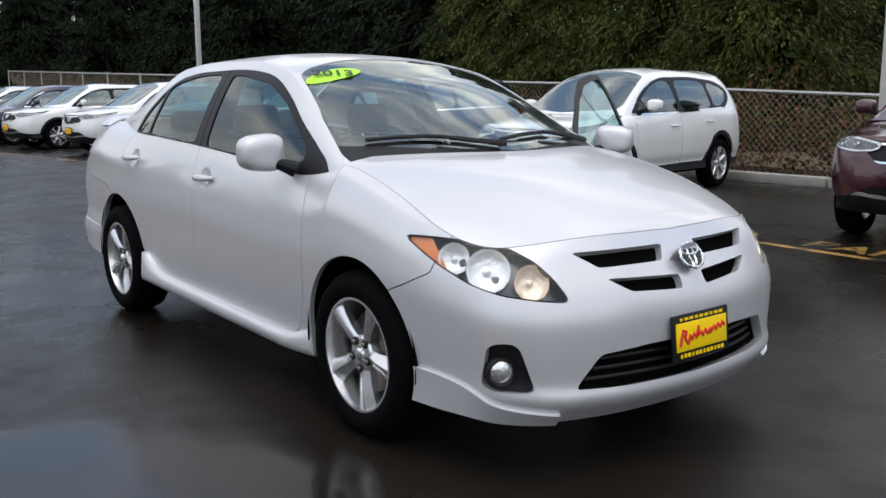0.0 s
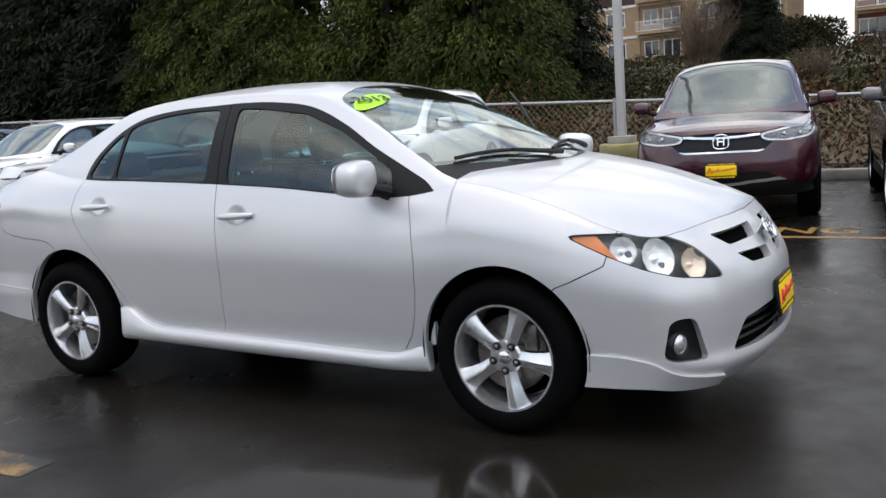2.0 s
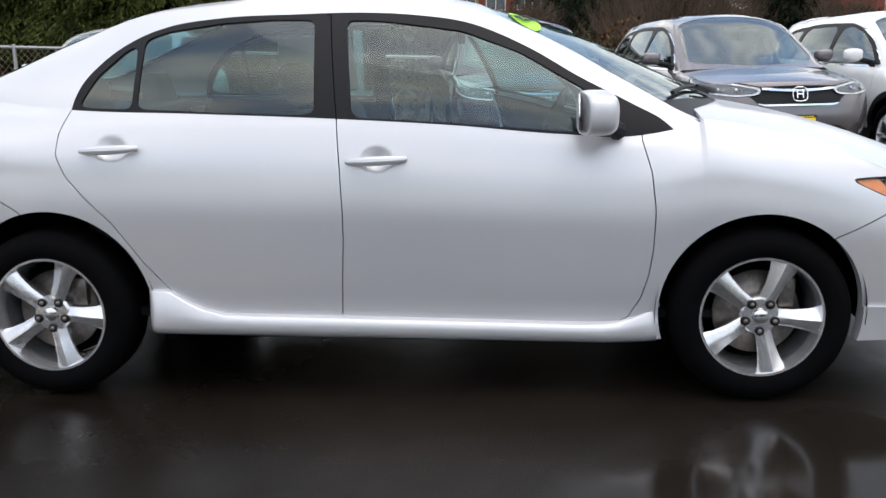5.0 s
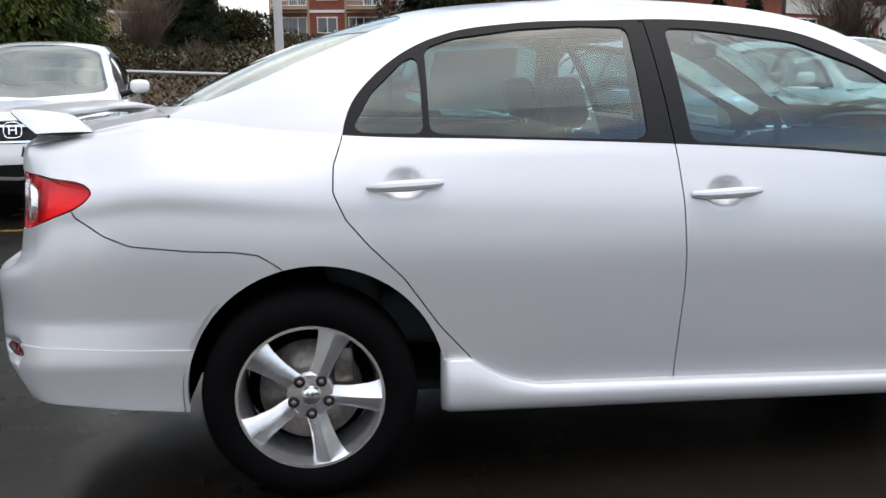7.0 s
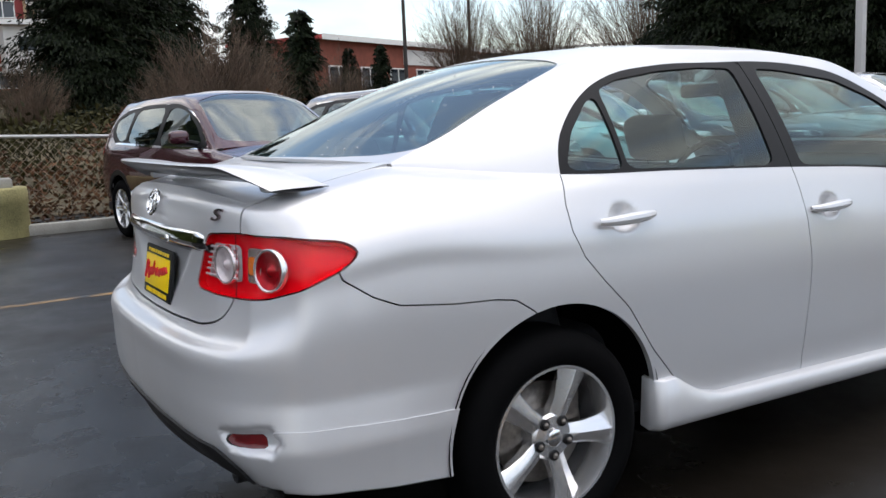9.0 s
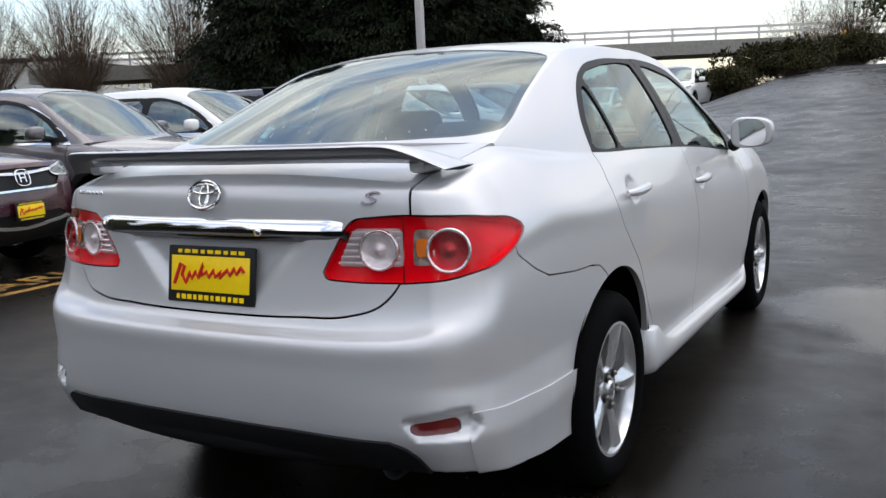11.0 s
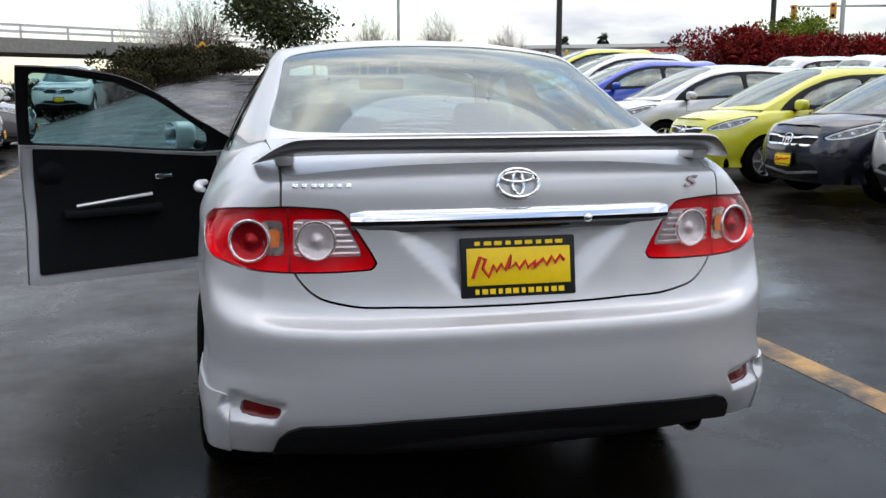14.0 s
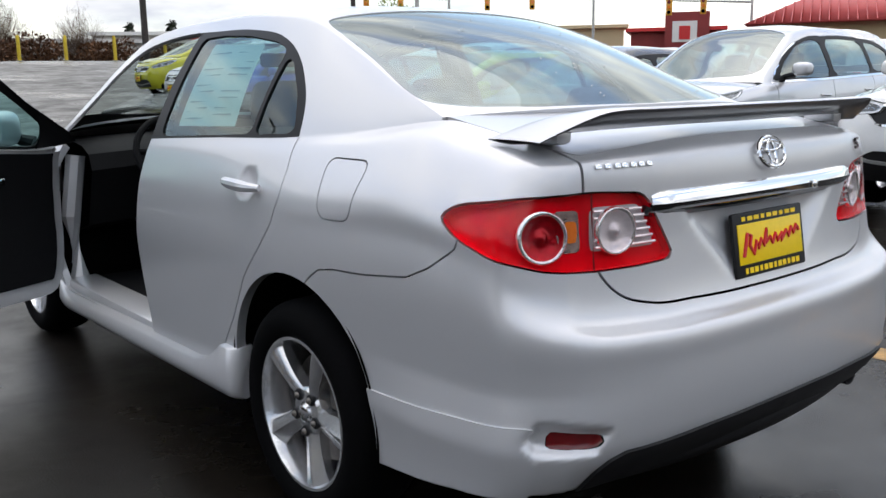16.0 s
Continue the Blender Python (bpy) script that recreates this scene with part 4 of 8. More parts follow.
    # side skirts
    for sg in (1, -1):
        bm = bmesh.new()
        rings = []
        for y in np.r_[np.linspace(0.941, 0.80, 12), np.linspace(0.75, -0.70, 20), np.linspace(-0.74, -0.912, 14)]:
            zt = float(np.interp(y, (-0.912, -0.83, -0.79, -0.72, -0.64, 0.72, 0.79, 0.85, 0.945), (0.412, 0.413, 0.385, 0.345, 0.322, 0.292, 0.295, 0.310, 0.346)))
            zb = float(np.interp(y, (-0.912, 0.941), (0.245, 0.216)))
            e_ = float(np.interp(y, (-0.912, -0.892, 0.76, 0.90, 0.941), (-0.026, 0, 0, -0.022, -0.034)))
            prof = [(x + e_ if x > 0.8 else x, z) for x, z in ((0.78, zb + 0.01), (0.845, zb), (0.866, zb + 0.012), (0.874, zb + 0.035), (0.872, zb + 0.06), (0.864, zt - 0.006), (0.857, zt), (0.79, zt + 0.004))]
            rings.append([bm.verts.new((x * sg, y, z)) for x, z in prof])
        for a, b in zip(rings, rings[1:]):
            for k in range(7):
                bm.faces.new((a[k], a[k + 1], b[k + 1], b[k]))
        bm.faces.new(rings[0])
        bm.faces.new(rings[-1])
        bmesh.ops.recalc_face_normals(bm, faces=bm.faces)
        part("side_skirt", bm, SILVER, car, smooth=50)

    # lamps
    for mir in (False, True):
        fl = (lambda s: s.mirrored()) if mir else (lambda s: s)
        sg = -1 if mir else 1
        lampb = put("headlamp", fl(head.offset(-0.045).edged(-0.043)), LAMPGREY, car, "dark grey headlamp housing")
        put("lens", fl(head.offset(-0.002)), LENS, lampb).visible_shadow = False
        for e0, z0, r, col in ((0.440, 0.745, 0.054, HEADBOWL), (0.560, 0.717, 0.074, HEADBOWL), (0.695, 0.678, 0.060, WARMBOWL)):
            i = np.argmin(np.hypot(ez(head)[:, 0] - e0, head.v[:, 2] - z0))
            c, nn = Vector(head.v[i]), Vector(head.n[i])
            c = c - nn * 0.022
            c.x *= sg
            nn.x *= sg
            d0 = Vector((0.35 * sg, 0.9, 0.15)).normalized().lerp(nn, 0.5).normalized()
            bm = bmesh.new()
            lathe(bm, [(r, 0.010), (r * 0.97, 0.004), (r * 0.84, -0.006), (r * 0.6, -0.013), (r * 0.3, -0.018), (r * 0.16, -0.018), (r * 0.14, -0.004), (0.0005, -0.002)], 14, Matrix.Translation(c) @ d0.to_track_quat("X", "Z").to_matrix().to_4x4())
            part("reflector_bowl", bm, col, lampb, "bright round reflector")
        amb = head.offset(-0.012).cut(ez(head)[:, 0] - 0.402 + 0.5 * (head.v[:, 2] - 0.75))
        put("turn_signal", fl(amb), AMBER, lampb, "amber turn signal")
        tl = put("tail_lamp", fl(rear.offset(-0.024).edged(-0.022)), RED, car, "red tail lamp with clear round lights")
        put("lens", fl(rear.offset(-0.0015)), TAILLENS, tl).visible_shadow = False
        for cx, r, m1 in ((0.692, 0.052, REDBOWL), (0.522, 0.048, LAMPDISC)):
            i = np.argmin(np.abs(rear.v[:, 0] - cx) + np.abs(rear.v[:, 2] - 0.895))
            c, nn = Vector(rear.v[i]), Vector(rear.n[i])
            nn = nn.lerp(Vector((0.15, -1, 0)), 0.5).normalized()
            c = c - nn * 0.009
            c.x *= sg
            nn.x *= sg
            at = Matrix.Translation(c) @ nn.to_track_quat("X", "Z").to_matrix().to_4x4()
            bm = bmesh.new()
            lathe(bm, [(r + 0.005, -0.012), (r + 0.005, 0.004), (r + 0.001, 0.006), (r - 0.004, 0.001)], 36, at)
            ring = part("lamp_ring", bm, LAMPWHITE, tl)
            bm = bmesh.new()
            lathe(bm, [(r - 0.003, 0.002), (r * 0.78, -0.004), (r * 0.45, -0.008), (r * 0.26, -0.007), (r * 0.2, 0.002), (0.0005, 0.005)], 30, at)
            part("round_bowl", bm, m1, ring)
        for poly in ([(0.578, 0.944), (0.580, 0.848), (0.402, 0.848), (0.452, 0.944)], [(0.604, 0.940), (0.602, 0.850), (0.652, 0.850), (0.658, 0.940)]):
            patch = rear.offset(-0.020)
            patch = patch.cut(np.where(patch.v[:, 1] < -1.7, pxz(patch, fillet(poly, 0.012)), 1.0))
            cp = put("clear_patch", fl(patch), LAMPCLEAR if poly[0][0] < 0.6 else LAMPAMB, tl, "clear facetted lamp patch")
            if poly[0][0] < 0.6:
                q = rear.v[(rear.v[:, 0] < 0.62) & (rear.v[:, 1] < -1.7)]
                base = lambda x, z: np.stack([np.ones_like(x), x, x * x, z, x * z, z * z], 1)
                fit = np.linalg.lstsq(base(q[:, 0], q[:, 2]), q[:, 1], rcond=None)[0]
                for z in np.linspace(0.858, 0.936, 6):
                    gap = math.sqrt(max(0.0, 0.052 ** 2 - (z - 0.895) ** 2))
                    for x0, x1 in ((0.408 + 0.52 * (z - 0.848), 0.522 - gap), (0.522 + gap, 0.576)) if gap else ((0.408 + 0.52 * (z - 0.848), 0.576),):
                        if x1 - x0 < 0.006:
                            continue
                        x = np.linspace(x0, x1, 5)
                        y = base(x, np.full_like(x, z)) @ fit + 0.010
                        bm = bmesh.new()
                        tube(bm, [(p * sg, v, z) for p, v in zip(x, y)], 0.0034, 5)
                        part("lamp_rib", bm, HEADBOWL, cp)
            if poly[0][0] > 0.6:
                glow = patch.offset(0.005)
                glow = glow.cut(pxz(glow, fillet([(0.612, 0.918), (0.612, 0.872), (0.642, 0.872), (0.642, 0.918)], 0.01)))
                put("amber_bulb", fl(glow), AMBER, cp, "amber bulb cover")
        seam = rear.offset(0.0016)
        put("lamp_seam", fl(seam.cut(np.abs(seam.v[:, 0] - 0.592) - 0.003)), REDDARK, tl)
    # wheels and wells
    for sg in (1, -1):
        for y, A in ((1.30, ARCH_F), (-1.30, ARCH_R)):
            m = Matrix.Translation((0.853 * sg, y, 0.316)) @ (Matrix() if sg == 1 else Matrix.Rotation(math.pi, 4, "Z"))
            wheel(car, "wheel", 0.316, 0.218, 0.205, (5, 0.056, 0.108), m)
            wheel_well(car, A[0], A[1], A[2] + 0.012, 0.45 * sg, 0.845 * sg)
    # unseen boxes; the front one and both axle boxes are added against sky gaps
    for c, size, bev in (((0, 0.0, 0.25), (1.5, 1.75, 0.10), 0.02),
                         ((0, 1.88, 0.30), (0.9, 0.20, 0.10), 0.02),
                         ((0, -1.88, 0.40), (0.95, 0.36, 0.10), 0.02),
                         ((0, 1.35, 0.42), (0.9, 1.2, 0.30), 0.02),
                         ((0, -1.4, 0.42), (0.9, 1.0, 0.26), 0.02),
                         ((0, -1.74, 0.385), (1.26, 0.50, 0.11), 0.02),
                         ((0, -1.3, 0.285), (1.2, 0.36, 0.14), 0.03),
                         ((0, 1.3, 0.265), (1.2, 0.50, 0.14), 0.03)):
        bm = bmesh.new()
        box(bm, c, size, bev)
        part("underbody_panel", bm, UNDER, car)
    return car, sh


DOOR_OPEN = 62.0
CAR, CARSHELL = sedan()

# ---- the saloon's small parts ----
def on_sheet(s, i, j, a, b):
    """The point and normal of a sheet nearest to the values a and b of its coordinates i and j."""
    k = np.argmin((s.v[:, i] - a) ** 2 + (s.v[:, j] - b) ** 2)
    return Vector(s.v[k]), Vector(s.n[k])


def dealer_plate(parent, m, w=0.315, h=0.158):
    """A number plate's place with an advertising plate: x across, z up, its face to -y."""
    p = new("dealer_plate")
    p.parent = parent
    p.matrix_local = m
    tagged(p, "yellow dealer plate in a black frame")
    bm = bmesh.new()
    box(bm, (0, 0, 0), (w, 0.012, h), 0.005)
    part("plate_frame", bm, BLACK, p)
    bm = bmesh.new()
    box(bm, (0, -0.0065, 0.002), (w * 0.90, 0.004, h * 0.62), 0.001)
    part("plate_panel", bm, YELLOWPLATE, p)
    for z, n, hh in ((h * 0.40, 9, 0.013), (-h * 0.40, 12, 0.017)):
        for i in range(n):
            bm = bmesh.new()
            box(bm, (w * 0.80 * ((i + 0.5) / n - 0.5), -0.0065, z), (w * 0.80 / n * (0.72 if i % 3 else 0.5), 0.002, hh * 0.8))
            part("lettering_bar", bm, YELLOWPLATE, p)
    pts = [(-0.118, -0.022), (-0.098, 0.026), (-0.084, 0.020), (-0.092, 0.0), (-0.078, -0.02), (-0.064, 0.006), (-0.058, -0.01), (-0.045, 0.008), (-0.036, -0.008), (-0.020, 0.026), (-0.026, -0.004), (-0.008, 0.008),
           (0.0, -0.006), (0.016, 0.012), (0.022, -0.004), (0.042, 0.010), (0.036, -0.006), (0.062, 0.014), (0.070, 0.0), (0.084, 0.018), (0.092, 0.004), (0.106, 0.020), (0.116, 0.008)]
    bm = bmesh.new()
    tube(bm, [(x * 1.08, -0.0095, z * 1.15 + 0.02 * x) for x, z in pts], 0.0052, 5)
    part("script_stroke", bm, PLATERED, p, "red script stroke")
    return p


def emblem(parent, m, w, h, face=None):
    """A plain oval badge with an inner oval, x across, z up."""
    e = new("badge")
    e.parent = parent
    e.matrix_local = m
    tagged(e, "chrome oval badge")
    ov = lambda a, b, z0=0.0: [(a * math.cos(t), -0.006, z0 + b * math.sin(t)) for t in np.linspace(0, 2 * math.pi, 32, endpoint=False)]
    bm = bmesh.new()
    tube(bm, ov(w, h), 0.0055, 8, True)
    part("badge_ring", bm, CHROME, e)
    bm = bmesh.new()
    tube(bm, ov(w * 0.78, h * 0.34, h * 0.42), 0.0045, 8, True)
    part("badge_oval", bm, CHROME, e)
    bm = bmesh.new()
    tube(bm, ov(w * 0.26, h * 0.82, 0), 0.0045, 8, True)
    part("badge_oval", bm, CHROME, e)
    if face:
        bm = bmesh.new()
        slab(bm, [(w * math.cos(t), h * math.sin(t)) for t in np.linspace(0, 2 * math.pi, 32, endpoint=False)], 0.006, Matrix.Rotation(radians(90), 4, "X"))
        part("badge_face", bm, face, e)


def face_pose(c, n, lift=0.0):
    """A pose with its -y along the normal n and z up."""
    y = -Vector(n).normalized()
    x = y.cross(Vector((0, 0, 1))).normalized()
    z = x.cross(y)
    m = Matrix((x, y, z)).transposed().to_4x4()
    m.translation = Vector(c) - y * lift
    return m


def details(car, sh):
    band, top, deck = sh["band"], sh["top"], sh["deck"]
    # rear: bright bar, badge, plate, letter, name bars
    rearpts = band.cut(np.where(band.v[:, 1] < -1.9, -1.0, 1.0))
    xs = np.linspace(-0.436, 0.436, 41)
    fit = np.polyfit(xs ** 2, [on_sheet(rearpts, 0, 2, abs(x), 0.945)[0].y for x in xs], 2)
    rim = ((0.03, 0.988), (-0.003, 0.988), (-0.011, 0.984), (-0.017, 0.972), (-0.021, 0.959), (-0.014, 0.945), (0.002, 0.926), (0.03, 0.922))
    # the bar is split: chrome upper half, gloss black lower half
    for name, prof, material, label in (("boot_garnish", rim[:5] + ((0.03, 0.957),), CHROME, "chrome bar across the boot"), ("garnish_strip", ((0.03, 0.9565),) + rim[4:], PIANO, "gloss black lower half of the boot bar")):
        bm = bmesh.new()
        rings = []
        for x in xs:
            k = 1.0 if abs(x) < 0.40 else 1.0 - 12 * (abs(x) - 0.40)
            rings.append([bm.verts.new((x, np.polyval(fit, x * x) + 0.006 + dy * (k if dy < 0 else 1), 0.940 + (z - 0.957) * (0.5 + 0.5 * k))) for dy, z in prof])
        for a, b in zip(rings, rings[1:]):
            for k in range(len(prof) - 1):
                bm.faces.new((a[k], a[k + 1], b[k + 1], b[k]))
        bm.faces.new(rings[0])
        bm.faces.new(rings[-1])
        bmesh.ops.recalc_face_normals(bm, faces=bm.faces)
        part(name, bm, material, car, label, smooth=50)
    dealer_plate(car, face_pose((0.003, -2.180, 0.812), (0, -1, 0.16)))
    c, n = on_sheet(rearpts, 0, 2, 0.0, 1.028)
    emblem(car, face_pose((0, c.y, 1.028), (0, n.y, n.z), 0.004), 0.056, 0.038)
    c, n = on_sheet(rearpts, 0, 2, 0.508, 1.019)
    lt = text_mesh("trim_letter", "S", 0.046, LETTERRED, car, face_pose(c, n, 0.004) @ Matrix.Rotation(radians(90), 4, "X"), 0.003, "slanted chrome letter badge", 0.0002)
    lt.data.transform(Matrix(((2.0, 0.6, 0, 0), (0, 1, 0, 0), (0, 0, 1, 0), (0, 0, 0, 1))))
    for i in range(7):
        c, n = on_sheet(rearpts, 0, 2, 0.572 - 0.023 * i, 1.030)
        c.x, n.x = -c.x, -n.x
        bm = bmesh.new()
        box(bm, (0, 0, 0), (0.015, 0.004, 0.012), 0.002, face_pose(c, n, 0.003))
        part("name_bar", bm, CHROME, car)
    bm = bmesh.new()
    lathe(bm, [(0.011, 0.0), (0.011, 0.006), (0.0005, 0.007)], 20, Matrix.Translation((0.190, -2.190, 0.938)) @ Matrix.Rotation(radians(-90), 4, "Z"))
    part("boot_lock", bm, CHROME, car)
    # spoiler
    sp = new("spoiler")
    sp.parent = car
    xs = np.r_[np.linspace(-0.675, -0.5, 12), np.linspace(-0.45, 0.45, 15), np.linspace(0.5, 0.675, 12)]
    key = (0, 0.45, 0.52, 0.58, 0.63, 0.675)
    te_y, te_z = hermite(key, (-2.178, -2.168, -2.158, -2.138, -2.095, -2.045)), hermite(key, (1.134, 1.134, 1.133, 1.127, 1.106, 1.080))
    le_y, le_z = hermite(key, (-2.03, -2.01, -1.985, -1.95, -1.915, -1.885)), hermite(key, (1.128, 1.128, 1.127, 1.121, 1.104, 1.086))
    th = hermite(key, (0.040, 0.040, 0.042, 0.040, 0.026, 0.010))
    outline = ((0.0, 0.40), (0.03, 0.5), (0.3, 0.52), (0.7, 0.36), (0.95, 0.18), (1, 0), (0.92, -0.2), (0.76, -0.42), (0.55, -0.62), (0.015, 0.20), (0.0, 0.40))
    # the underside's dark grey stands for the dim ground reflection on silver
    for name, prof, material, label in (("wing", outline[:7], SILVER, ""), ("wing_underside", outline[6:], WINGSHADE, "wing underside, its shade put into dark grey paint")):
        bm = bmesh.new()
        rings = []
        for x in xs:
            a = abs(x)
            ty, tz, ly, lz, h = te_y(a)[0], te_z(a)[0], le_y(a)[0], le_z(a)[0], th(a)[0]
            rings.append([bm.verts.new((x, ty + (ly - ty) * u, tz + (lz - tz) * u + h * up)) for u, up in prof])
        for a, b in zip(rings, rings[1:]):
            for k in range(len(prof) - 1):
                bm.faces.new((b[k], b[k + 1], a[k + 1], a[k]))
        part(name, bm, material, sp, label, smooth=40)
    for sg in (1, -1):
        bm = bmesh.new()
        box(bm, (0.590 * sg, -1.99, 1.095), (0.05, 0.10, 0.040), 0.012)
        part("wing_foot", bm, SILVER, sp)
    # front: badge, plate, wipers, sticker
    fr = band.cut(np.where(band.v[:, 1] > 1.8, -1.0, 1.0))
    c, n = on_sheet(fr, 0, 2, 0.0, 0.706)
    bm = bmesh.new()
    bmesh.ops.create_icosphere(bm, subdivisions=3, radius=1)
    bmesh.ops.transform(bm, matrix=Matrix.Translation((0, c.y - 0.004, 0.705)) @ Matrix.Rotation(radians(-25), 4, "X") @ Matrix.Diagonal((0.078, 0.007, 0.062, 1)), verts=bm.verts)
    part("badge_mount", bm, SILVER, car)
    emblem(car, face_pose((0, c.y + 0.014, 0.706), (0, n.y, n.z), 0.012), 0.058, 0.046, INK)
    dealer_plate(car, face_pose((0.012, 2.206, 0.450), (0, 1, 0.10)), 0.315, 0.158)
    uv, al = sh["top_uv"], sh["along"]
    a0 = float(al(1.275))

    def ws(x, a, lift):
        q = (uv[:, 0] - x) ** 2 + (uv[:, 1] - a) ** 2
        k = np.argsort(q)[:12]
        w_ = np.exp(-q[k] / 0.0006)[:, None] + 1e-9
        p = (top.v[k] * w_).sum(0) / w_.sum() + (top.n[k] * w_).sum(0) / w_.sum() * lift
        return Vector(p)
    for x0, x1, da0, da1, px in ((0.60, 0.08, 0.165, 0.035, 0.10), (0.06, -0.52, 0.075, 0.120, -0.50)):
        w = new("wiper")
        w.parent = car
        bm = bmesh.new()
        tube(bm, [ws(x0 + (x1 - x0) * u, a0 - (da0 + (da1 - da0) * u) - 0.03 * math.sin(3.14 * u), 0.012) for u in np.linspace(0, 1, 14)], 0.009, 6)
        part("wiper_blade", bm, BLACK, w)
        bm = bmesh.new()
        tube(bm, [ws(x0 + (x1 - x0) * u, a0 - (da0 + (da1 - da0) * u) * (1 - 0.75 * (u - 0.5) * 2) - 0.01, 0.025) for u in np.linspace(0.5, 1, 8)], [0.008, 0.009, 0.01, 0.011, 0.012, 0.013, 0.014, 0.014], 6)
        part("wiper_arm", bm, BLACK, w)
    k = np.argmin((top.v[:, 0] - 0.43) ** 2 + (top.v[:, 1] - 0.475) ** 2 + (top.v[:, 2] < 1.2))
    cx, ca = uv[k]
    el = (uv[:, 0] - cx) ** 2 / 0.152 ** 2 + (uv[:, 1] - ca) ** 2 / 0.072 ** 2 - 1
    stick = top.offset(0.0015).cut(el * 0.04)
    st = put("price_sticker", stick, STICKER, car, "lime green year sticker on the windscreen")
    c, n = Vector(top.v[k]), Vector(top.n[k])
    m = face_pose(c, n, 0.009)
    text_mesh("year", "2013", 0.096, INK, st, m @ Matrix.Rotation(radians(90), 4, "X") @ Matrix.Rotation(radians(2), 4, "Z"), 0.0008, "dark green year", 0.0015)
    # paper in the rear left side window
    side = sh["side"]
    sheet = side.offset(-0.014)
    sheet = sheet.cut(sdf(sheet.v[:, 1:3], np.array([(-0.37, 1.075), (-0.79, 1.085), (-0.75, 1.338), (-0.38, 1.352)])))
    pp = put("window_paper", sheet.mirrored(), PAPER, car, "white printed sheets behind the rear window")
    for y0, y1 in ((-0.40, -0.555), (-0.60, -0.745)):
        for z in np.arange(1.10, 1.32, 0.018):
            ln = side.offset(-0.012)
            ln = ln.cut(sdf(ln.v[:, 1:3], np.array([(y0, z), (y1, z), (y1, z + 0.006), (y0, z + 0.006)])))
            if len(ln.f):
                put("text_bar", ln.mirrored(), INKGREY, pp)
    # cabin
    cab = new("cabin")
    cab.parent = car
    bm = bmesh.new()
    box(bm, (0, 0, 0.305), (1.52, 2.3, 0.03))
    part("cabin_floor", bm, DASH, cab)
    bm = bmesh.new()
    box(bm, (0, 1.02, 0.70), (1.50, 0.05, 0.55), 0.01)
    part("bulkhead", bm, UNDER, cab)
    bm = bmesh.new()
    prof = [(1.20, 0.985), (1.02, 0.985), (0.86, 0.965), (0.78, 0.93), (0.75, 0.86), (0.80, 0.74), (0.86, 0.60), (1.05, 0.55)]
    rings = [[bm.verts.new((x, y - 0.06 * (x / 0.72) ** 2, z - 0.015 * (x / 0.72) ** 2)) for y, z in prof] for x in np.linspace(-0.72, 0.72, 13)]
    for a, b in zip(rings, rings[1:]):
        for k in range(len(prof) - 1):
            bm.faces.new((a[k], b[k], b[k + 1], a[k + 1]))
    bmesh.ops.recalc_face_normals(bm, faces=bm.faces)
    part("dashboard", bm, DASH, cab)
    for x in (-0.52, -0.20, 0.08, 0.60):
        bm = bmesh.new()
        box(bm, (x, 0.765, 0.865), (0.12, 0.012, 0.06), 0.008)
        part("air_vent", bm, TRIM, cab)
    bm = bmesh.new()
    box(bm, (0, 0.35, 0.46), (0.22, 0.95, 0.26), 0.03)
    part("centre_console", bm, DASH, cab)
    bm = bmesh.new()
    mw = Matrix.Translation((-0.36, 0.60, 0.90)) @ Matrix.Rotation(radians(64), 4, "X")
    tube(bm, [mw @ Vector((0.185 * math.cos(t), 0.185 * math.sin(t), 0)) for t in np.linspace(0, 2 * math.pi, 32, endpoint=False)], 0.016, 8, True)
    for t in (0.15, math.pi - 0.15, -math.pi / 2):
        cyl(bm, mw @ Vector((0, 0, 0.01)), mw @ Vector((0.18 * math.cos(t), 0.18 * math.sin(t), 0)), 0.015, n=8)
    bmesh.ops.create_uvsphere(bm, u_segments=14, v_segments=8, radius=0.06, matrix=mw @ Matrix.Diagonal((1, 1, 0.5, 1)))
    cyl(bm, mw @ Vector((0, 0, 0)), mw @ Vector((0, 0, -0.25)), 0.03, n=10)
    part("steering_wheel", bm, DASH, cab)

    def seat(x, y, w, back, rest):
        s = new("seat")
        s.parent = car
        s.matrix_local = Matrix.Translation((x, y, 0))
        bm = bmesh.new()
        box(bm, (0, 0.02, 0.47), (w, 0.52, 0.17), 0.05, seg=3)
        part("cushion", bm, SEAT, s)
        tilt = Matrix.Translation((0, -0.26, 0.46)) @ Matrix.Rotation(radians(16), 4, "X")
        bm = bmesh.new()
        box(bm, (0, 0, back / 2), (w, 0.15, back), 0.055, tilt, seg=3)
        part("backrest", bm, SEAT, s)
        for rx in rest:
            bm = bmesh.new()
            box(bm, (rx, 0.01, back + 0.105), (0.26, 0.10, 0.17), 0.045, tilt, seg=3)
            hr = part("headrest", bm, SEAT, s)
            for q in (-0.05, 0.05):
                bm = bmesh.new()
                cyl(bm, tilt @ Vector((rx + q, 0, back - 0.02)), tilt @ Vector((rx + q, 0, back + 0.06)), 0.006, n=8)
                part("headrest_post", bm, CHROME, hr)
    seat(0.36, 0.02, 0.50, 0.60, (0,))
    seat(-0.36, 0.02, 0.50, 0.60, (0,))
    seat(0, -0.86, 1.26, 0.56, (-0.36, 0.36))
    bm = bmesh.new()
    box(bm, (0, -1.42, 1.03), (1.26, 0.62, 0.03), 0.01)
    part("parcel_shelf", bm, SEAT, cab)
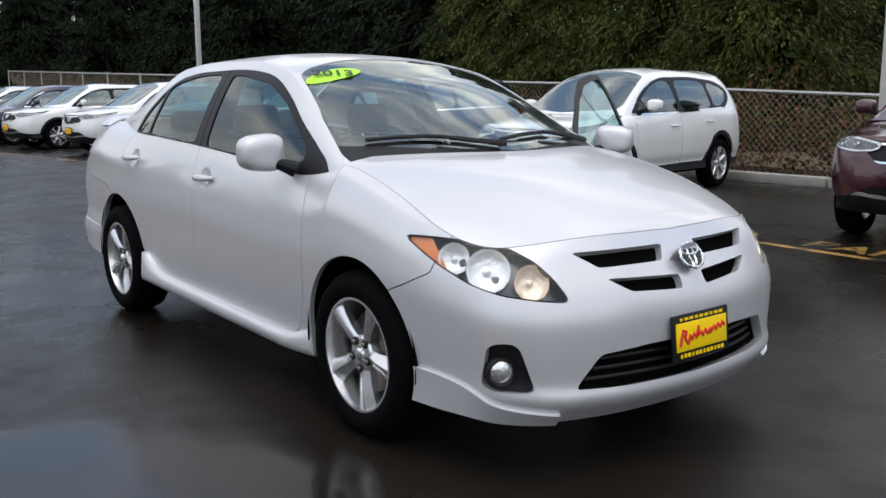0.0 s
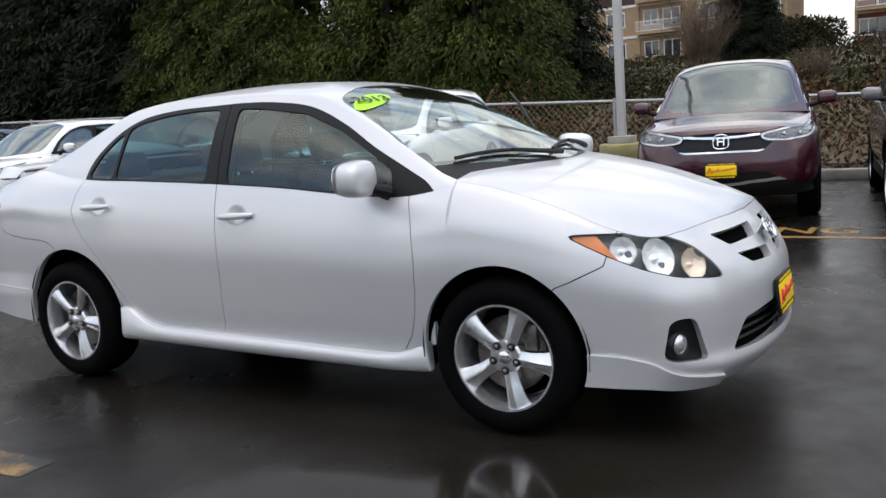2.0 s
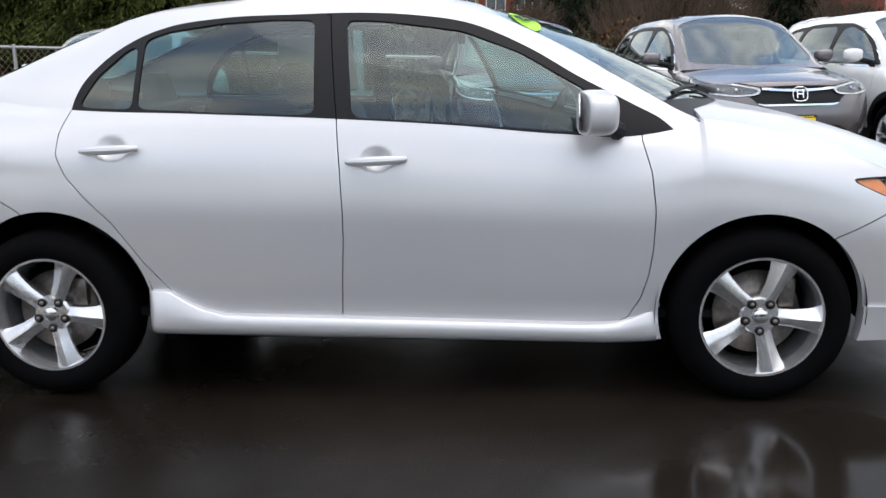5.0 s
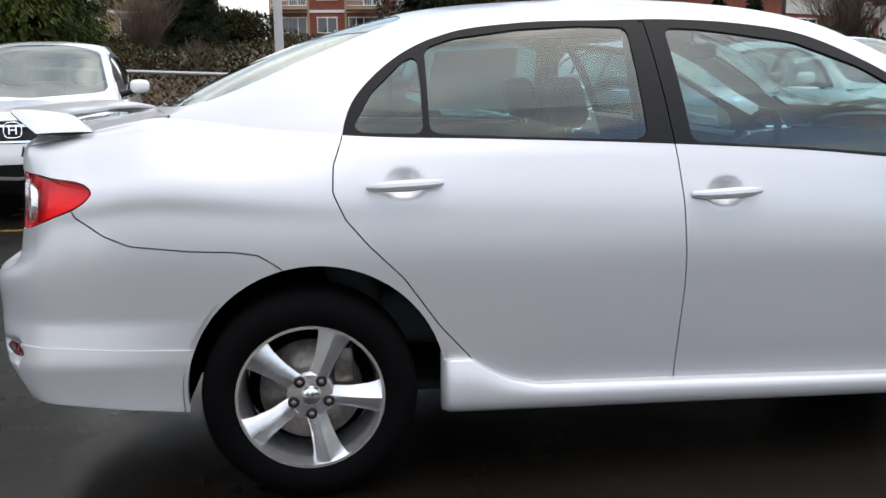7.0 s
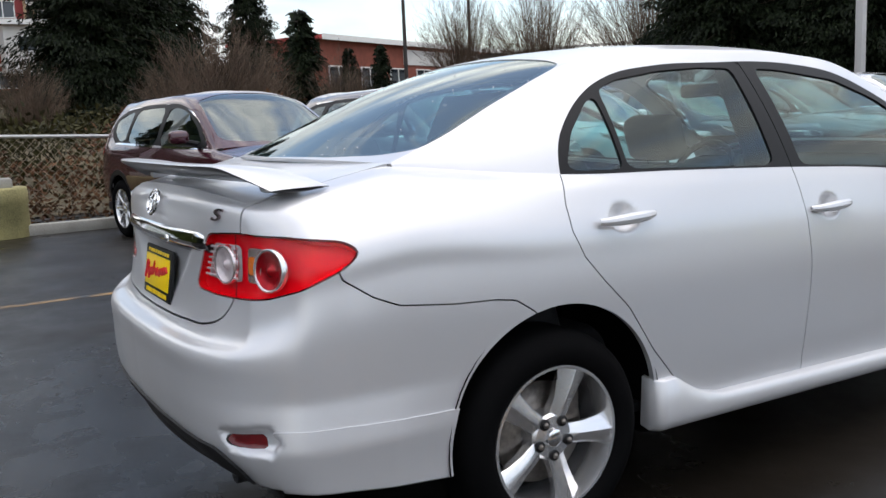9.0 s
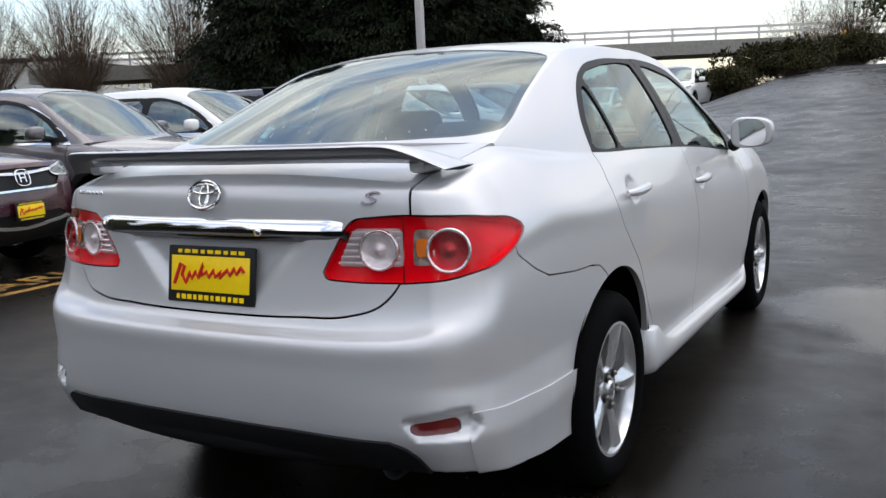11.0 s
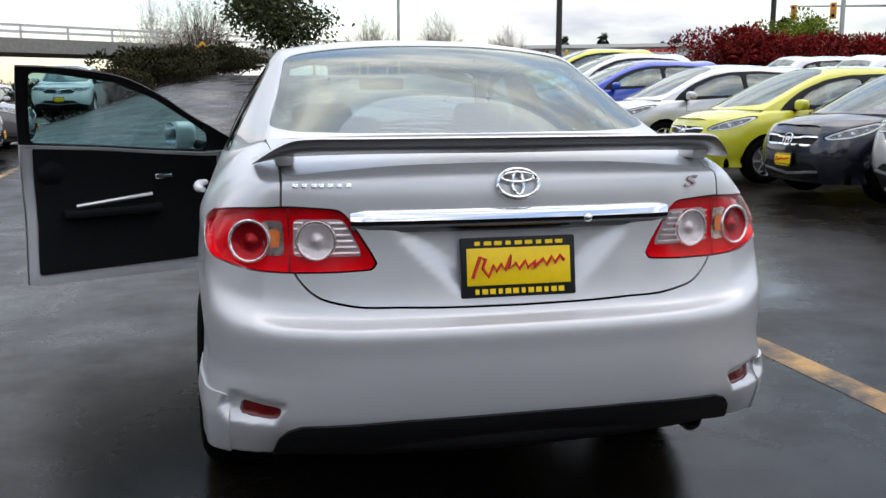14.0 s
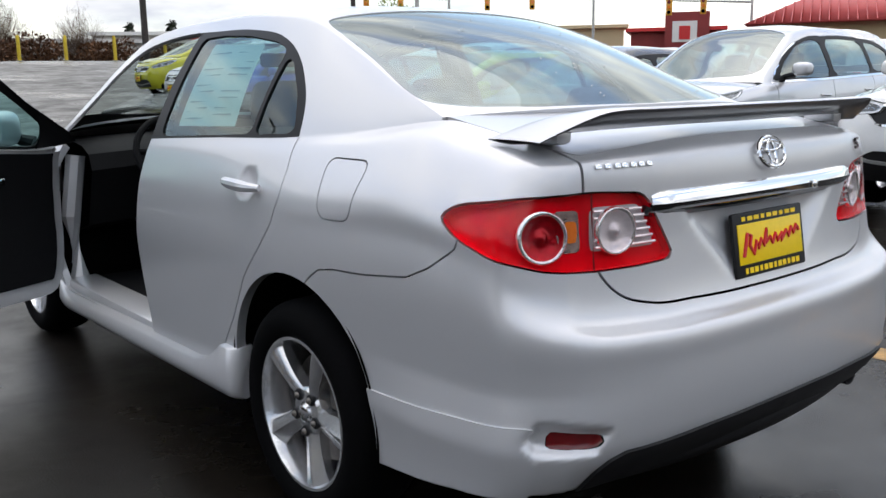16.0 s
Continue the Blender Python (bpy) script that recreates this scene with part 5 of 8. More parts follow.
    for sg in (1, -1):
        bm = bmesh.new()
        tube(bm, [(0.69 * sg, -0.22, 0.34), (0.72 * sg, -0.23, 0.70), (0.695 * sg, -0.235, 1.0), (0.545 * sg, -0.25, 1.38)], 0.045, 8)
        part("centre_pillar", bm, DASH, cab)
        bm = bmesh.new()
        tube(bm, [(0.745 * sg, 0.92, 0.33), (0.76 * sg, 0.92, 0.62), (0.715 * sg, 0.92, 0.90)], 0.045, 8)
        part("hinge_pillar", bm, SILVER, cab)
        bm = bmesh.new()
        box(bm, (0.740 * sg, 0.36, 0.312), (0.15, 1.10, 0.05), 0.015)
        part("door_sill", bm, SILVER, cab)
    bm = bmesh.new()
    box(bm, (0.0, 0.21, 1.315), (0.23, 0.03, 0.06), 0.015)
    part("rear_view_mirror", bm, BLACK, cab)


details(CAR, CARSHELL)

# ---- ground ----
def smooth(a, b, x):
    t = np.clip((np.asarray(x, float) - a) / (b - a), 0, 1)
    return t * t * (3 - 2 * t)


def ground_z(x, y):
    """The car park is level, climbs to the road ahead, and a bank rises beyond the fence."""
    x, y = np.asarray(x, float), np.asarray(y, float)
    ramp = 2.1 * smooth(5, 36, y) * smooth(-9, -2, x) + 0.02 * np.clip(x - 2.2, 0, 6)
    bank = 1.0 * smooth(12.5, 26, -x) + 3.4 * smooth(26, 85, -x)
    return ramp * (1 - smooth(30, 60, np.abs(x))) + bank


def asphalt():
    m = bpy.data.materials.new("asphalt")
    m.use_nodes = True
    nt = m.node_tree
    b = nt.nodes["Principled BSDF"]
    L = nt.links.new
    geo = nt.nodes.new("ShaderNodeNewGeometry")

    def noise_(scale, detail=5, rough=0.55):
        n = nt.nodes.new("ShaderNodeTexNoise")
        n.inputs["Scale"].default_value, n.inputs["Detail"].default_value, n.inputs["Roughness"].default_value = scale, detail, rough
        L(geo.outputs["Position"], n.inputs["Vector"])
        return n.outputs["Fac"]

    def ramp_(fac, a, b_, ca, cb):
        r = nt.nodes.new("ShaderNodeMapRange")
        r.inputs[1].default_value, r.inputs[2].default_value, r.inputs[3].default_value, r.inputs[4].default_value = a, b_, ca, cb
        L(fac, r.inputs[0])
        return r.outputs[0]

    def math_(op, p, q):
        k = nt.nodes.new("ShaderNodeMath")
        k.operation = op
        for i, v in enumerate((p, q)):
            if isinstance(v, (int, float)):
                k.inputs[i].default_value = v
            else:
                L(v, k.inputs[i])
        return k.outputs[0]
    wet = ramp_(noise_(0.22, 6), 0.42, 0.60, 0.0, 1.0)
    pool = ramp_(noise_(0.30, 4, 0.5), 0.585, 0.63, 0.0, 1.0)
    # a long shallow puddle beside the car
    rel = nt.nodes.new("ShaderNodeMapping")
    rel.vector_type = "POINT"
    rel.inputs["Location"].default_value = (-2.05 / 1.15, -1.25 / 1.15, 0)
    rel.inputs["Scale"].default_value = (1 / 1.15, 1 / 1.15, 0)
    L(geo.outputs["Position"], rel.inputs["Vector"])
    ln = nt.nodes.new("ShaderNodeVectorMath")
    ln.operation = "LENGTH"
    L(rel.outputs[0], ln.inputs[0])
    edge = math_("ADD", ln.outputs["Value"], ramp_(noise_(0.9, 5), 0.3, 0.7, -0.35, 0.35))
    puddle = ramp_(edge, 0.62, 1.0, 1.0, 0.0)
    pool = math_("MAXIMUM", math_("MULTIPLY", pool, 0.10), puddle)
    grain = noise_(420, 3)
    chips = nt.nodes.new("ShaderNodeTexVoronoi")
    chips.inputs["Scale"].default_value = 150
    L(geo.outputs["Position"], chips.inputs["Vector"])
    base = ramp_(noise_(1.3, 6), 0.3, 0.7, 0.75, 1.25)
    tone = math_("MULTIPLY", base, ramp_(grain, 0.3, 0.7, 0.35, 2.1))
    tone = math_("MULTIPLY", tone, ramp_(wet, 0, 1, 1.25, 0.75))
    mul = nt.nodes.new("ShaderNodeMix")
    mul.data_type, mul.blend_type = "RGBA", "MULTIPLY"
    mul.inputs[0].default_value = 1
    mul.inputs[6].default_value = (0.0090, 0.0073, 0.0056, 1)
    L(tone, mul.inputs[7])
    L(mul.outputs[2], b.inputs["Base Color"])
    rough = math_("SUBTRACT", ramp_(wet, 0, 1, 0.30, 0.17), math_("MULTIPLY", pool, 0.17))
    patch = ramp_(noise_(1.7, 7, 0.62), 0.36, 0.66, 0.0, 1.0)
    rough = math_("ADD", rough, math_("MULTIPLY", patch, math_("SUBTRACT", 0.16, math_("MULTIPLY", pool, 0.16))))
    L(rough, b.inputs["Roughness"])
    L(math_("ADD", math_("ADD", 0.15, math_("MULTIPLY", math_("SUBTRACT", 1.0, patch), 0.12)), math_("MULTIPLY", pool, 0.12)), b.inputs["Specular IOR Level"])
    hgt = math_("ADD", math_("MULTIPLY", grain, 0.6), chips.outputs["Distance"])
    bp = nt.nodes.new("ShaderNodeBump")
    bp.inputs["Distance"].default_value = 0.0012
    L(hgt, bp.inputs["Height"])
    L(math_("MULTIPLY", ramp_(wet, 0, 1, 0.60, 0.30), math_("SUBTRACT", 1.0, math_("MULTIPLY", pool, 0.97))), bp.inputs["Strength"])
    L(bp.outputs[0], b.inputs["Normal"])
    return m


ASPHALT = asphalt()
EARTH = mat("bank_earth", (0.075, 0.058, 0.028), 0.95, vary=0.5, scale=0.5, bump=0.08, bscale=3)
gx = np.unique(np.r_[np.linspace(-400, -60, 12), np.linspace(-60, 40, 101), np.linspace(40, 400, 12)])
gy = np.unique(np.r_[np.linspace(-400, -50, 10), np.linspace(-50, 70, 121), np.linspace(70, 500, 12)])
mx, my = np.meshgrid(gx, gy)
g = Surf.grid(np.stack([mx, my, ground_z(mx, my)], 2))
tagged(put("ground", g, ASPHALT), "wet dark asphalt car park with puddles", "ground", kind="structure")
bx_, by_ = np.meshgrid(np.linspace(-150, -12.0, 60), np.linspace(-160, 120, 100))
bump_ = np.vectorize(lambda a, b: noise.noise(Vector((a * 0.3, b * 0.3, 0))))(bx_, by_)
bank = Surf.grid(np.stack([bx_, by_, ground_z(bx_, by_) + 0.02 + 0.25 * smooth(-13, -16, bx_) * (1 + bump_)], 2))
tagged(put("bank", bank, EARTH), "brown earth bank behind the fence", "ground", kind="structure")

# ---- painted markings ----
LINEYEL = mat("line_paint_yellow", (0.40, 0.22, 0.05), 0.45, vary=0.3, scale=3, bscale=50)


def worn(m, scale, lo, hi):
    """Wear a paint through to the dark asphalt in patches."""
    nt = m.node_tree
    b = nt.nodes["Principled BSDF"]
    src = b.inputs["Base Color"].links[0].from_socket
    geo = nt.nodes.new("ShaderNodeNewGeometry")
    n = nt.nodes.new("ShaderNodeTexNoise")
    n.inputs["Scale"].default_value, n.inputs["Detail"].default_value, n.inputs["Roughness"].default_value = scale, 9, 0.7
    nt.links.new(geo.outputs["Position"], n.inputs["Vector"])
    r = nt.nodes.new("ShaderNodeMapRange")
    r.inputs[1].default_value, r.inputs[2].default_value = lo, hi
    nt.links.new(n.outputs["Fac"], r.inputs[0])
    x = nt.nodes.new("ShaderNodeMix")
    x.data_type = "RGBA"
    nt.links.new(r.outputs[0], x.inputs[0])
    nt.links.new(src, x.inputs[6])
    x.inputs[7].default_value = (0.012, 0.011, 0.010, 1)
    nt.links.new(x.outputs[2], b.inputs["Base Color"])


worn(LINEYEL, 1.6, 0.42, 0.60)


def stripe(name, pts, w, material, label, step=0.4):
    f, length = chord(pts)
    s = np.linspace(0, length, max(2, int(length / step)))
    c = f(s)
    t = np.gradient(c, axis=0)
    t /= np.linalg.norm(t, axis=1, keepdims=True)
    n = np.stack([-t[:, 1], t[:, 0]], 1)
    e = np.stack([c - n * w / 2, c + n * w / 2])
    z = ground_z(e[..., 0], e[..., 1]) + 0.002
    return tagged(put(name, Surf.grid(np.dstack([e, z]), flip=True), material), label, "road marking", kind="structure")


stripe("marking_left_line", [(-1.4, -34), (-1.7, -26), (-2.1, -20), (-2.8, -15.5), (-3.7, -11), (-4.35, -6), (-4.45, -2), (-4.28, 2), (-4.24, 6), (-4.2, 14)], 0.10, LINEYEL, "yellow painted line along the parking row")
stripe("marking_near_line", [(1.95, -16), (1.92, -8), (1.84, -1.0), (1.82, -0.3)], 0.17, LINEYEL, "yellow painted line on asphalt")
LINEBEND = mat("line_paint_kept", (0.40, 0.24, 0.07), 0.45, vary=0.3, scale=3, bscale=50)
worn(LINEBEND, 2.2, 0.52, 0.72)
stripe("marking_right_line", [(1.83, 2.1), (1.93, 3.0), (2.27, 4.35), (2.60, 5.7), (3.0, 7.1), (3.65, 8.8), (4.5, 10.5), (5.6, 12.6)], 0.17, LINEBEND, "yellow painted curved line on asphalt")
stripe("marking_far_line", [(1.2, 18), (1.5, 20), (1.7, 24), (1.65, 28.5), (1.9, 32), (2.3, 35.5)], 0.35, LINEYEL, "yellow painted line up the ramp")


def letters(body, x, y, size, turn, label, squeeze=1.0, lean=0.0):
    ob = text_mesh("marking_letters", body, size, LINEYEL, None, pose(x, y, float(ground_z(x, y)) + 0.003, 0, 0, turn), 0.001, label, 0.008)
    ob.data.transform(Matrix(((squeeze, 0, 0, 0), (-lean * squeeze, 1, 0, 0), (0, 0, 1, 0), (0, 0, 0, 1))))
    return tagged(ob, label, "road marking", kind="structure")


letters("NO", -4.66, -0.95, 0.50, 90, "faded yellow letters painted on asphalt")
letters("PARKING", -4.66, 1.0, 0.50, 90, "faded yellow letters painted on asphalt")
letters("NO", -4.66, 3.4, 0.50, 90, "faded yellow letters painted on asphalt")
letters("PARKING", -4.66, 5.4, 0.50, 90, "faded yellow letters painted on asphalt")
for y in (5.3, -1.6):
    letters("NO", 2.86 if y > 0 else 2.62, y, 0.62, -90, "faded yellow letters painted on asphalt", 0.66, 0.30 if y > 0 else 0)
    letters("PARKING", 2.52 if y > 0 else 2.62, y - 1.83, 0.62, -90, "faded yellow letters painted on asphalt", 0.60, 0.15 if y > 0 else 0)

# ---- kerb, fence, poles ----
CONCRETE = mat("concrete", (0.30, 0.29, 0.26), 0.85, vary=0.25, scale=4, bump=0.004, bscale=60)
STONEYEL = mat("yellow_painted_concrete", (0.30, 0.27, 0.12), 0.8, vary=0.4, scale=4, bump=0.003)
GALV = mat("galvanised_steel", (0.42, 0.42, 0.41), 0.45, 0.6, vary=0.15, scale=20)
WIRE = mat("fence_wire", (0.26, 0.21, 0.15), 0.5, 0.4, vary=0.2, scale=10)
POLEGREY = mat("pole_paint", (0.50, 0.49, 0.48), 0.5, vary=0.08, scale=3)
FX = -10.3


def fence_x(y):
    """The fence runs straight along the row and bends in towards the far end."""
    return FX + 3.0 * float(smooth(-8, -26, y))


bm = bmesh.new()
for k in range(26):
    ya, yb = -43 + 2.7 * k, -43 + 2.7 * (k + 1) - 0.02
    pa, pb = (Vector((fence_x(y) + 0.75, y, float(ground_z(fence_x(y) + 0.75, y)) + 0.05)) for y in (ya, yb))
    box(bm, (0, 0, 0), (0.16, (pb - pa).length, 0.18), 0.03, Matrix.Translation((pa + pb) / 2) @ (pb - pa).to_track_quat("Y", "Z").to_matrix().to_4x4())
tagged(part("kerb", bm, CONCRETE), "worn concrete kerb beside the fence", "kerb", kind="structure")


def fence(y0, y1):
    f = empty("fence", "rusty chain-link fence with top rail", "fence")
    top = lambda y: 1.19 - 0.042 * max(y, -8.0) + 0.030 * max(-8.0 - y, 0) if y < 2.5 else 1.085 + 0.012 * (y - 2.5)
    low = lambda y: float(ground_z(fence_x(y), y)) + 0.04
    ys = list(np.arange(y0, y1 + 0.1, 2.7))
    bm = bmesh.new()
    tube(bm, [(fence_x(y), y, top(y)) for y in ys], 0.024, 8)
    part("top_rail", bm, GALV, f)
    for y in ys:
        bm = bmesh.new()
        cyl(bm, (fence_x(y), y, low(y) - 0.1), (fence_x(y), y, top(y) + 0.05), 0.03, n=8)
        part("post", bm, GALV, f)
    v, q = [], []
    step, w = 0.080, 0.0030
    for sgn in (1, -1):
        for y in np.arange(y0, y1, step * 1.414):
            yb = y + sgn * (top(y) - low(y))
            if not y0 < yb < y1:
                continue
            k = len(v)
            x, x2 = fence_x(y), fence_x(yb)
            v += [(x + 0.012 * sgn, y - w, low(y)), (x + 0.012 * sgn, y + w, low(y)), (x2 + 0.012 * sgn, yb + w, top(yb) + 0.04), (x2 + 0.012 * sgn, yb - w, top(yb) + 0.04)]
            v += [(p[0] + 0.005, p[1], p[2]) for p in v[k:k + 4]]
            q += [(k, k + 1, k + 2, k + 3), (k + 4, k + 7, k + 6, k + 5), (k, k + 3, k + 7, k + 4), (k + 1, k + 5, k + 6, k + 2)]
    me = bpy.data.meshes.new("wire_mesh")
    me.from_pydata(v, [], q)
    me.materials.append(WIRE)
    ob = new("wire_mesh", me)
    ob.parent = f
    tagged(ob, "rusty diamond wire mesh", kind="stuff")
    return f


fence(-40.0, 22.0)


def lamp_post(x, y, h, base=True, r=0.060):
    p = empty("lamp_post", "grey steel lamp post on a concrete base", "lamp post", "lamp posts along the fence", Matrix.Translation((x, y, float(ground_z(x, y)))))
    bm = bmesh.new()
    box(bm, (0, 0, h / 2), (r * 2, r * 2, h), 0.012)
    part("pole", bm, POLEGREY, p)
    if base:
        bm = bmesh.new()
        lathe(bm, [(0.34, -0.05), (0.36, 0.02), (0.35, 0.40), (0.365, 0.42), (0.36, 0.60), (0.345, 0.625), (0.001, 0.625)], 28, Matrix.Rotation(radians(-90), 4, "Y"))
        part("concrete_base", bm, STONEYEL, p, "round yellow stained concrete base")
        bm = bmesh.new()
        box(bm, (0, 0, 0.68), (0.36, 0.36, 0.12), 0.015)
        part("base_plate", bm, CONCRETE, p)
    bm = bmesh.new()
    box(bm, (0.5, 0, h + 0.05), (1.0, 0.3, 0.12), 0.03)
    part("lamp_head", bm, POLEGREY, p)
    return p


lamp_post(-9.65, -1.86, 9.0)
lamp_post(-9.8, 15.9, 9.0, r=0.085)
lamp_post(-10.3, -26.0, 9.0, r=0.075)
lamp_post(30.0, 38.0, 12.0, False, 0.09)
lamp_post(10.5, 62.0, 12.0, False, 0.10)

# ---- parked cars ----
PAINTS = {
    "white": ("white_paint", (0.78, 0.78, 0.77), 0.0), "maroon": ("maroon_paint", (0.048, 0.006, 0.014), 0.2), "grey": ("warm_grey_paint", (0.16, 0.145, 0.15), 0.5),
    "silver": ("pale_silver_paint", (0.58, 0.58, 0.59), 0.5), "navy": ("navy_paint", (0.008, 0.014, 0.05), 0.3), "green": ("grey_green_paint", (0.14, 0.17, 0.165), 0.4),
    "blue": ("blue_paint", (0.012, 0.055, 0.42), 0.2), "yellow": ("yellow_paint", (0.62, 0.60, 0.03), 0.0), "black": ("black_paint", (0.012, 0.013, 0.022), 0.2),
}
PAINT = {k: mat(n, c, 0.25, m, 1.0, vary=0.03, scale=2) for k, (n, c, m) in PAINTS.items()}
CARLAMP = mat("parked_car_lamp", (0.72, 0.72, 0.72), 0.2, 0.2, 0.8, vary=0.35, scale=14, bump=0.004, bscale=30)
CARBEZEL = mat("parked_car_lamp_housing", (0.14, 0.14, 0.145), 0.25, 0.5, 0.5, vary=0.3, scale=14)
CARGLASS = glass("parked_car_glass", (0.40, 0.52, 0.50), F0=0.19)


def heights(h0, drop, half, p=2.6):
    f, d = hermite(*h0), hermite(*drop)

    def h(x, y):
        yy = np.ravel(y)
        return (f(yy) - d(yy) * (np.abs(np.ravel(x)) / half) ** p).reshape(np.shape(y))
    return h


SUV = dict(
    gap=0.004, crown=2.8,
    plan=[(0, -2.31), (0.4, -2.295), (0.65, -2.235), (0.80, -2.09), (0.865, -1.85), (0.90, -1.3), (0.905, 0), (0.905, 1.0), (0.90, 1.4), (0.87, 1.76), (0.80, 1.98), (0.65, 2.12), (0.4, 2.205), (0, 2.24)],
    S=[(0.30, 0.03), (0.40, 0.045), (0.5, 0.014), (0.64, 0.002), (0.74, 0.0), (0.84, 0.010), (0.92, 0.026)],
    F=[(0.27, 0.14), (0.36, 0.06), (0.46, 0.02), (0.56, 0.0), (0.66, 0.006), (0.78, 0.028), (0.88, 0.060), (0.94, 0.095)],
    R=[(0.36, 0.08), (0.45, 0.02), (0.55, 0.0), (0.66, 0.008), (0.76, 0.05), (0.88, 0.08), (1.0, 0.085), (1.07, 0.09)],
    belt_z=[(-2.2, 1.13), (-1.3, 1.10), (0, 1.055), (1.2, 1.03)], belt_x=[(-2.2, 0.76), (-1.7, 0.81), (-1.0, 0.845), (0, 0.855), (1.2, 0.80)],
    rail=[(0.775, 1.10, 1.045), (0.705, 0.74, 1.28), (0.635, 0.36, 1.50), (0.605, 0.0, 1.585), (0.60, -0.7, 1.60), (0.585, -1.4, 1.575), (0.575, -1.85, 1.51), (0.625, -2.06, 1.32), (0.69, -2.18, 1.12)],
    header=0.30, rear_header=-1.85,
    centre=[(-2.24, 1.10), (-2.13, 1.35), (-1.97, 1.55), (-1.4, 1.635), (-0.7, 1.655), (0.0, 1.65), (0.22, 1.615), (0.6, 1.42), (1.0, 1.20), (1.30, 1.05)],
    centre_at=[(-2.18, -1.85, 0.30, 1.10), (-2.22, -1.94, 0.20, 1.28)],
    hood=heights(((0.8, 1.0, 1.28, 1.6, 1.9, 2.08, 2.16, 2.3), (1.10, 1.09, 1.065, 1.03, 0.985, 0.935, 0.89, 0.75)), ((0.8, 1.4, 2.0, 2.3), (0.05, 0.07, 0.10, 0.11)), 0.80),
    deck=lambda x, y: 1.12 - 0.02 * (np.abs(x) / 0.7) ** 2 + 0 * y,
    hood_gap=[(0.785, 1.10), (0.79, 1.35), (0.775, 1.65), (0.71, 1.88), (0.56, 2.03), (0.3, 2.10), (0, 2.125)],
    deck_gap=[(0, -2.235), (0.4, -2.225), (0.62, -2.205), (0.69, -2.18)],
    clad=0.40, wheel=(0.345, 0.235, 1.31, 0.885), arches=((1.31, 0.365, 0.385), (-1.31, 0.365, 0.385)),
    lamp=[(0.22, 0.995), (0.36, 1.0), (0.60, 0.965), (0.80, 0.932), (1.02, 0.888), (1.0, 0.815), (0.80, 0.800), (0.55, 0.825), (0.36, 0.872), (0.24, 0.925)],
    tail=[(0.50, 1.02), (0.56, 1.12), (0.72, 1.12), (0.74, 0.98), (0.70, 0.86), (0.62, 0.86)],
    grille=[(0.0, 0.905), (0.44, 0.895), (0.52, 0.85), (0.37, 0.715), (0.0, 0.705)], lower=[(0.0, 0.53), (0.40, 0.525), (0.62, 0.42), (0.95, 0.38), (0.95, 0.20), (0.0, 0.20)],
    dlo=[(0.98, 1.0), (0.86, 1.12), (0.62, 1.30), (0.32, 1.455), (0.0, 1.525), (-0.7, 1.54), (-1.4, 1.51), (-1.72, 1.42), (-1.83, 1.33), (-1.70, 1.20), (-1.45, 1.085), (-1.2, 1.0), (-0.5, 0.9), (0.8, 0.9)],
    panes=[[(0.80, 1.09), (0.60, 1.26), (0.33, 1.41), (0.05, 1.48), (-0.15, 1.49), (-0.18, 1.08)], [(-0.26, 1.085), (-0.26, 1.495), (-0.7, 1.50), (-1.08, 1.485), (-1.12, 1.115)], [(-1.20, 1.125), (-1.17, 1.48), (-1.42, 1.455), (-1.66, 1.385), (-1.73, 1.33), (-1.62, 1.235), (-1.42, 1.15)]],
    doors=[[(-0.20, 1.3), (-0.20, 0.40), (0.78, 0.38), (0.90, 0.55), (0.93, 0.8), (0.90, 1.3)], [(-0.20, 1.3), (-0.20, 0.40), (-0.80, 0.40), (-0.98, 0.60), (-1.08, 0.75), (-1.14, 1.3)]],
    ws=(1.25, 0.215, 0.70, 0.585), rw=(-2.19, -1.97, 0.60, 0.55), handles=((0.0, 0.90), (-0.95, 0.94)), mirror=(0.98, 0.66, 1.17), rails=False, badge=0.82)

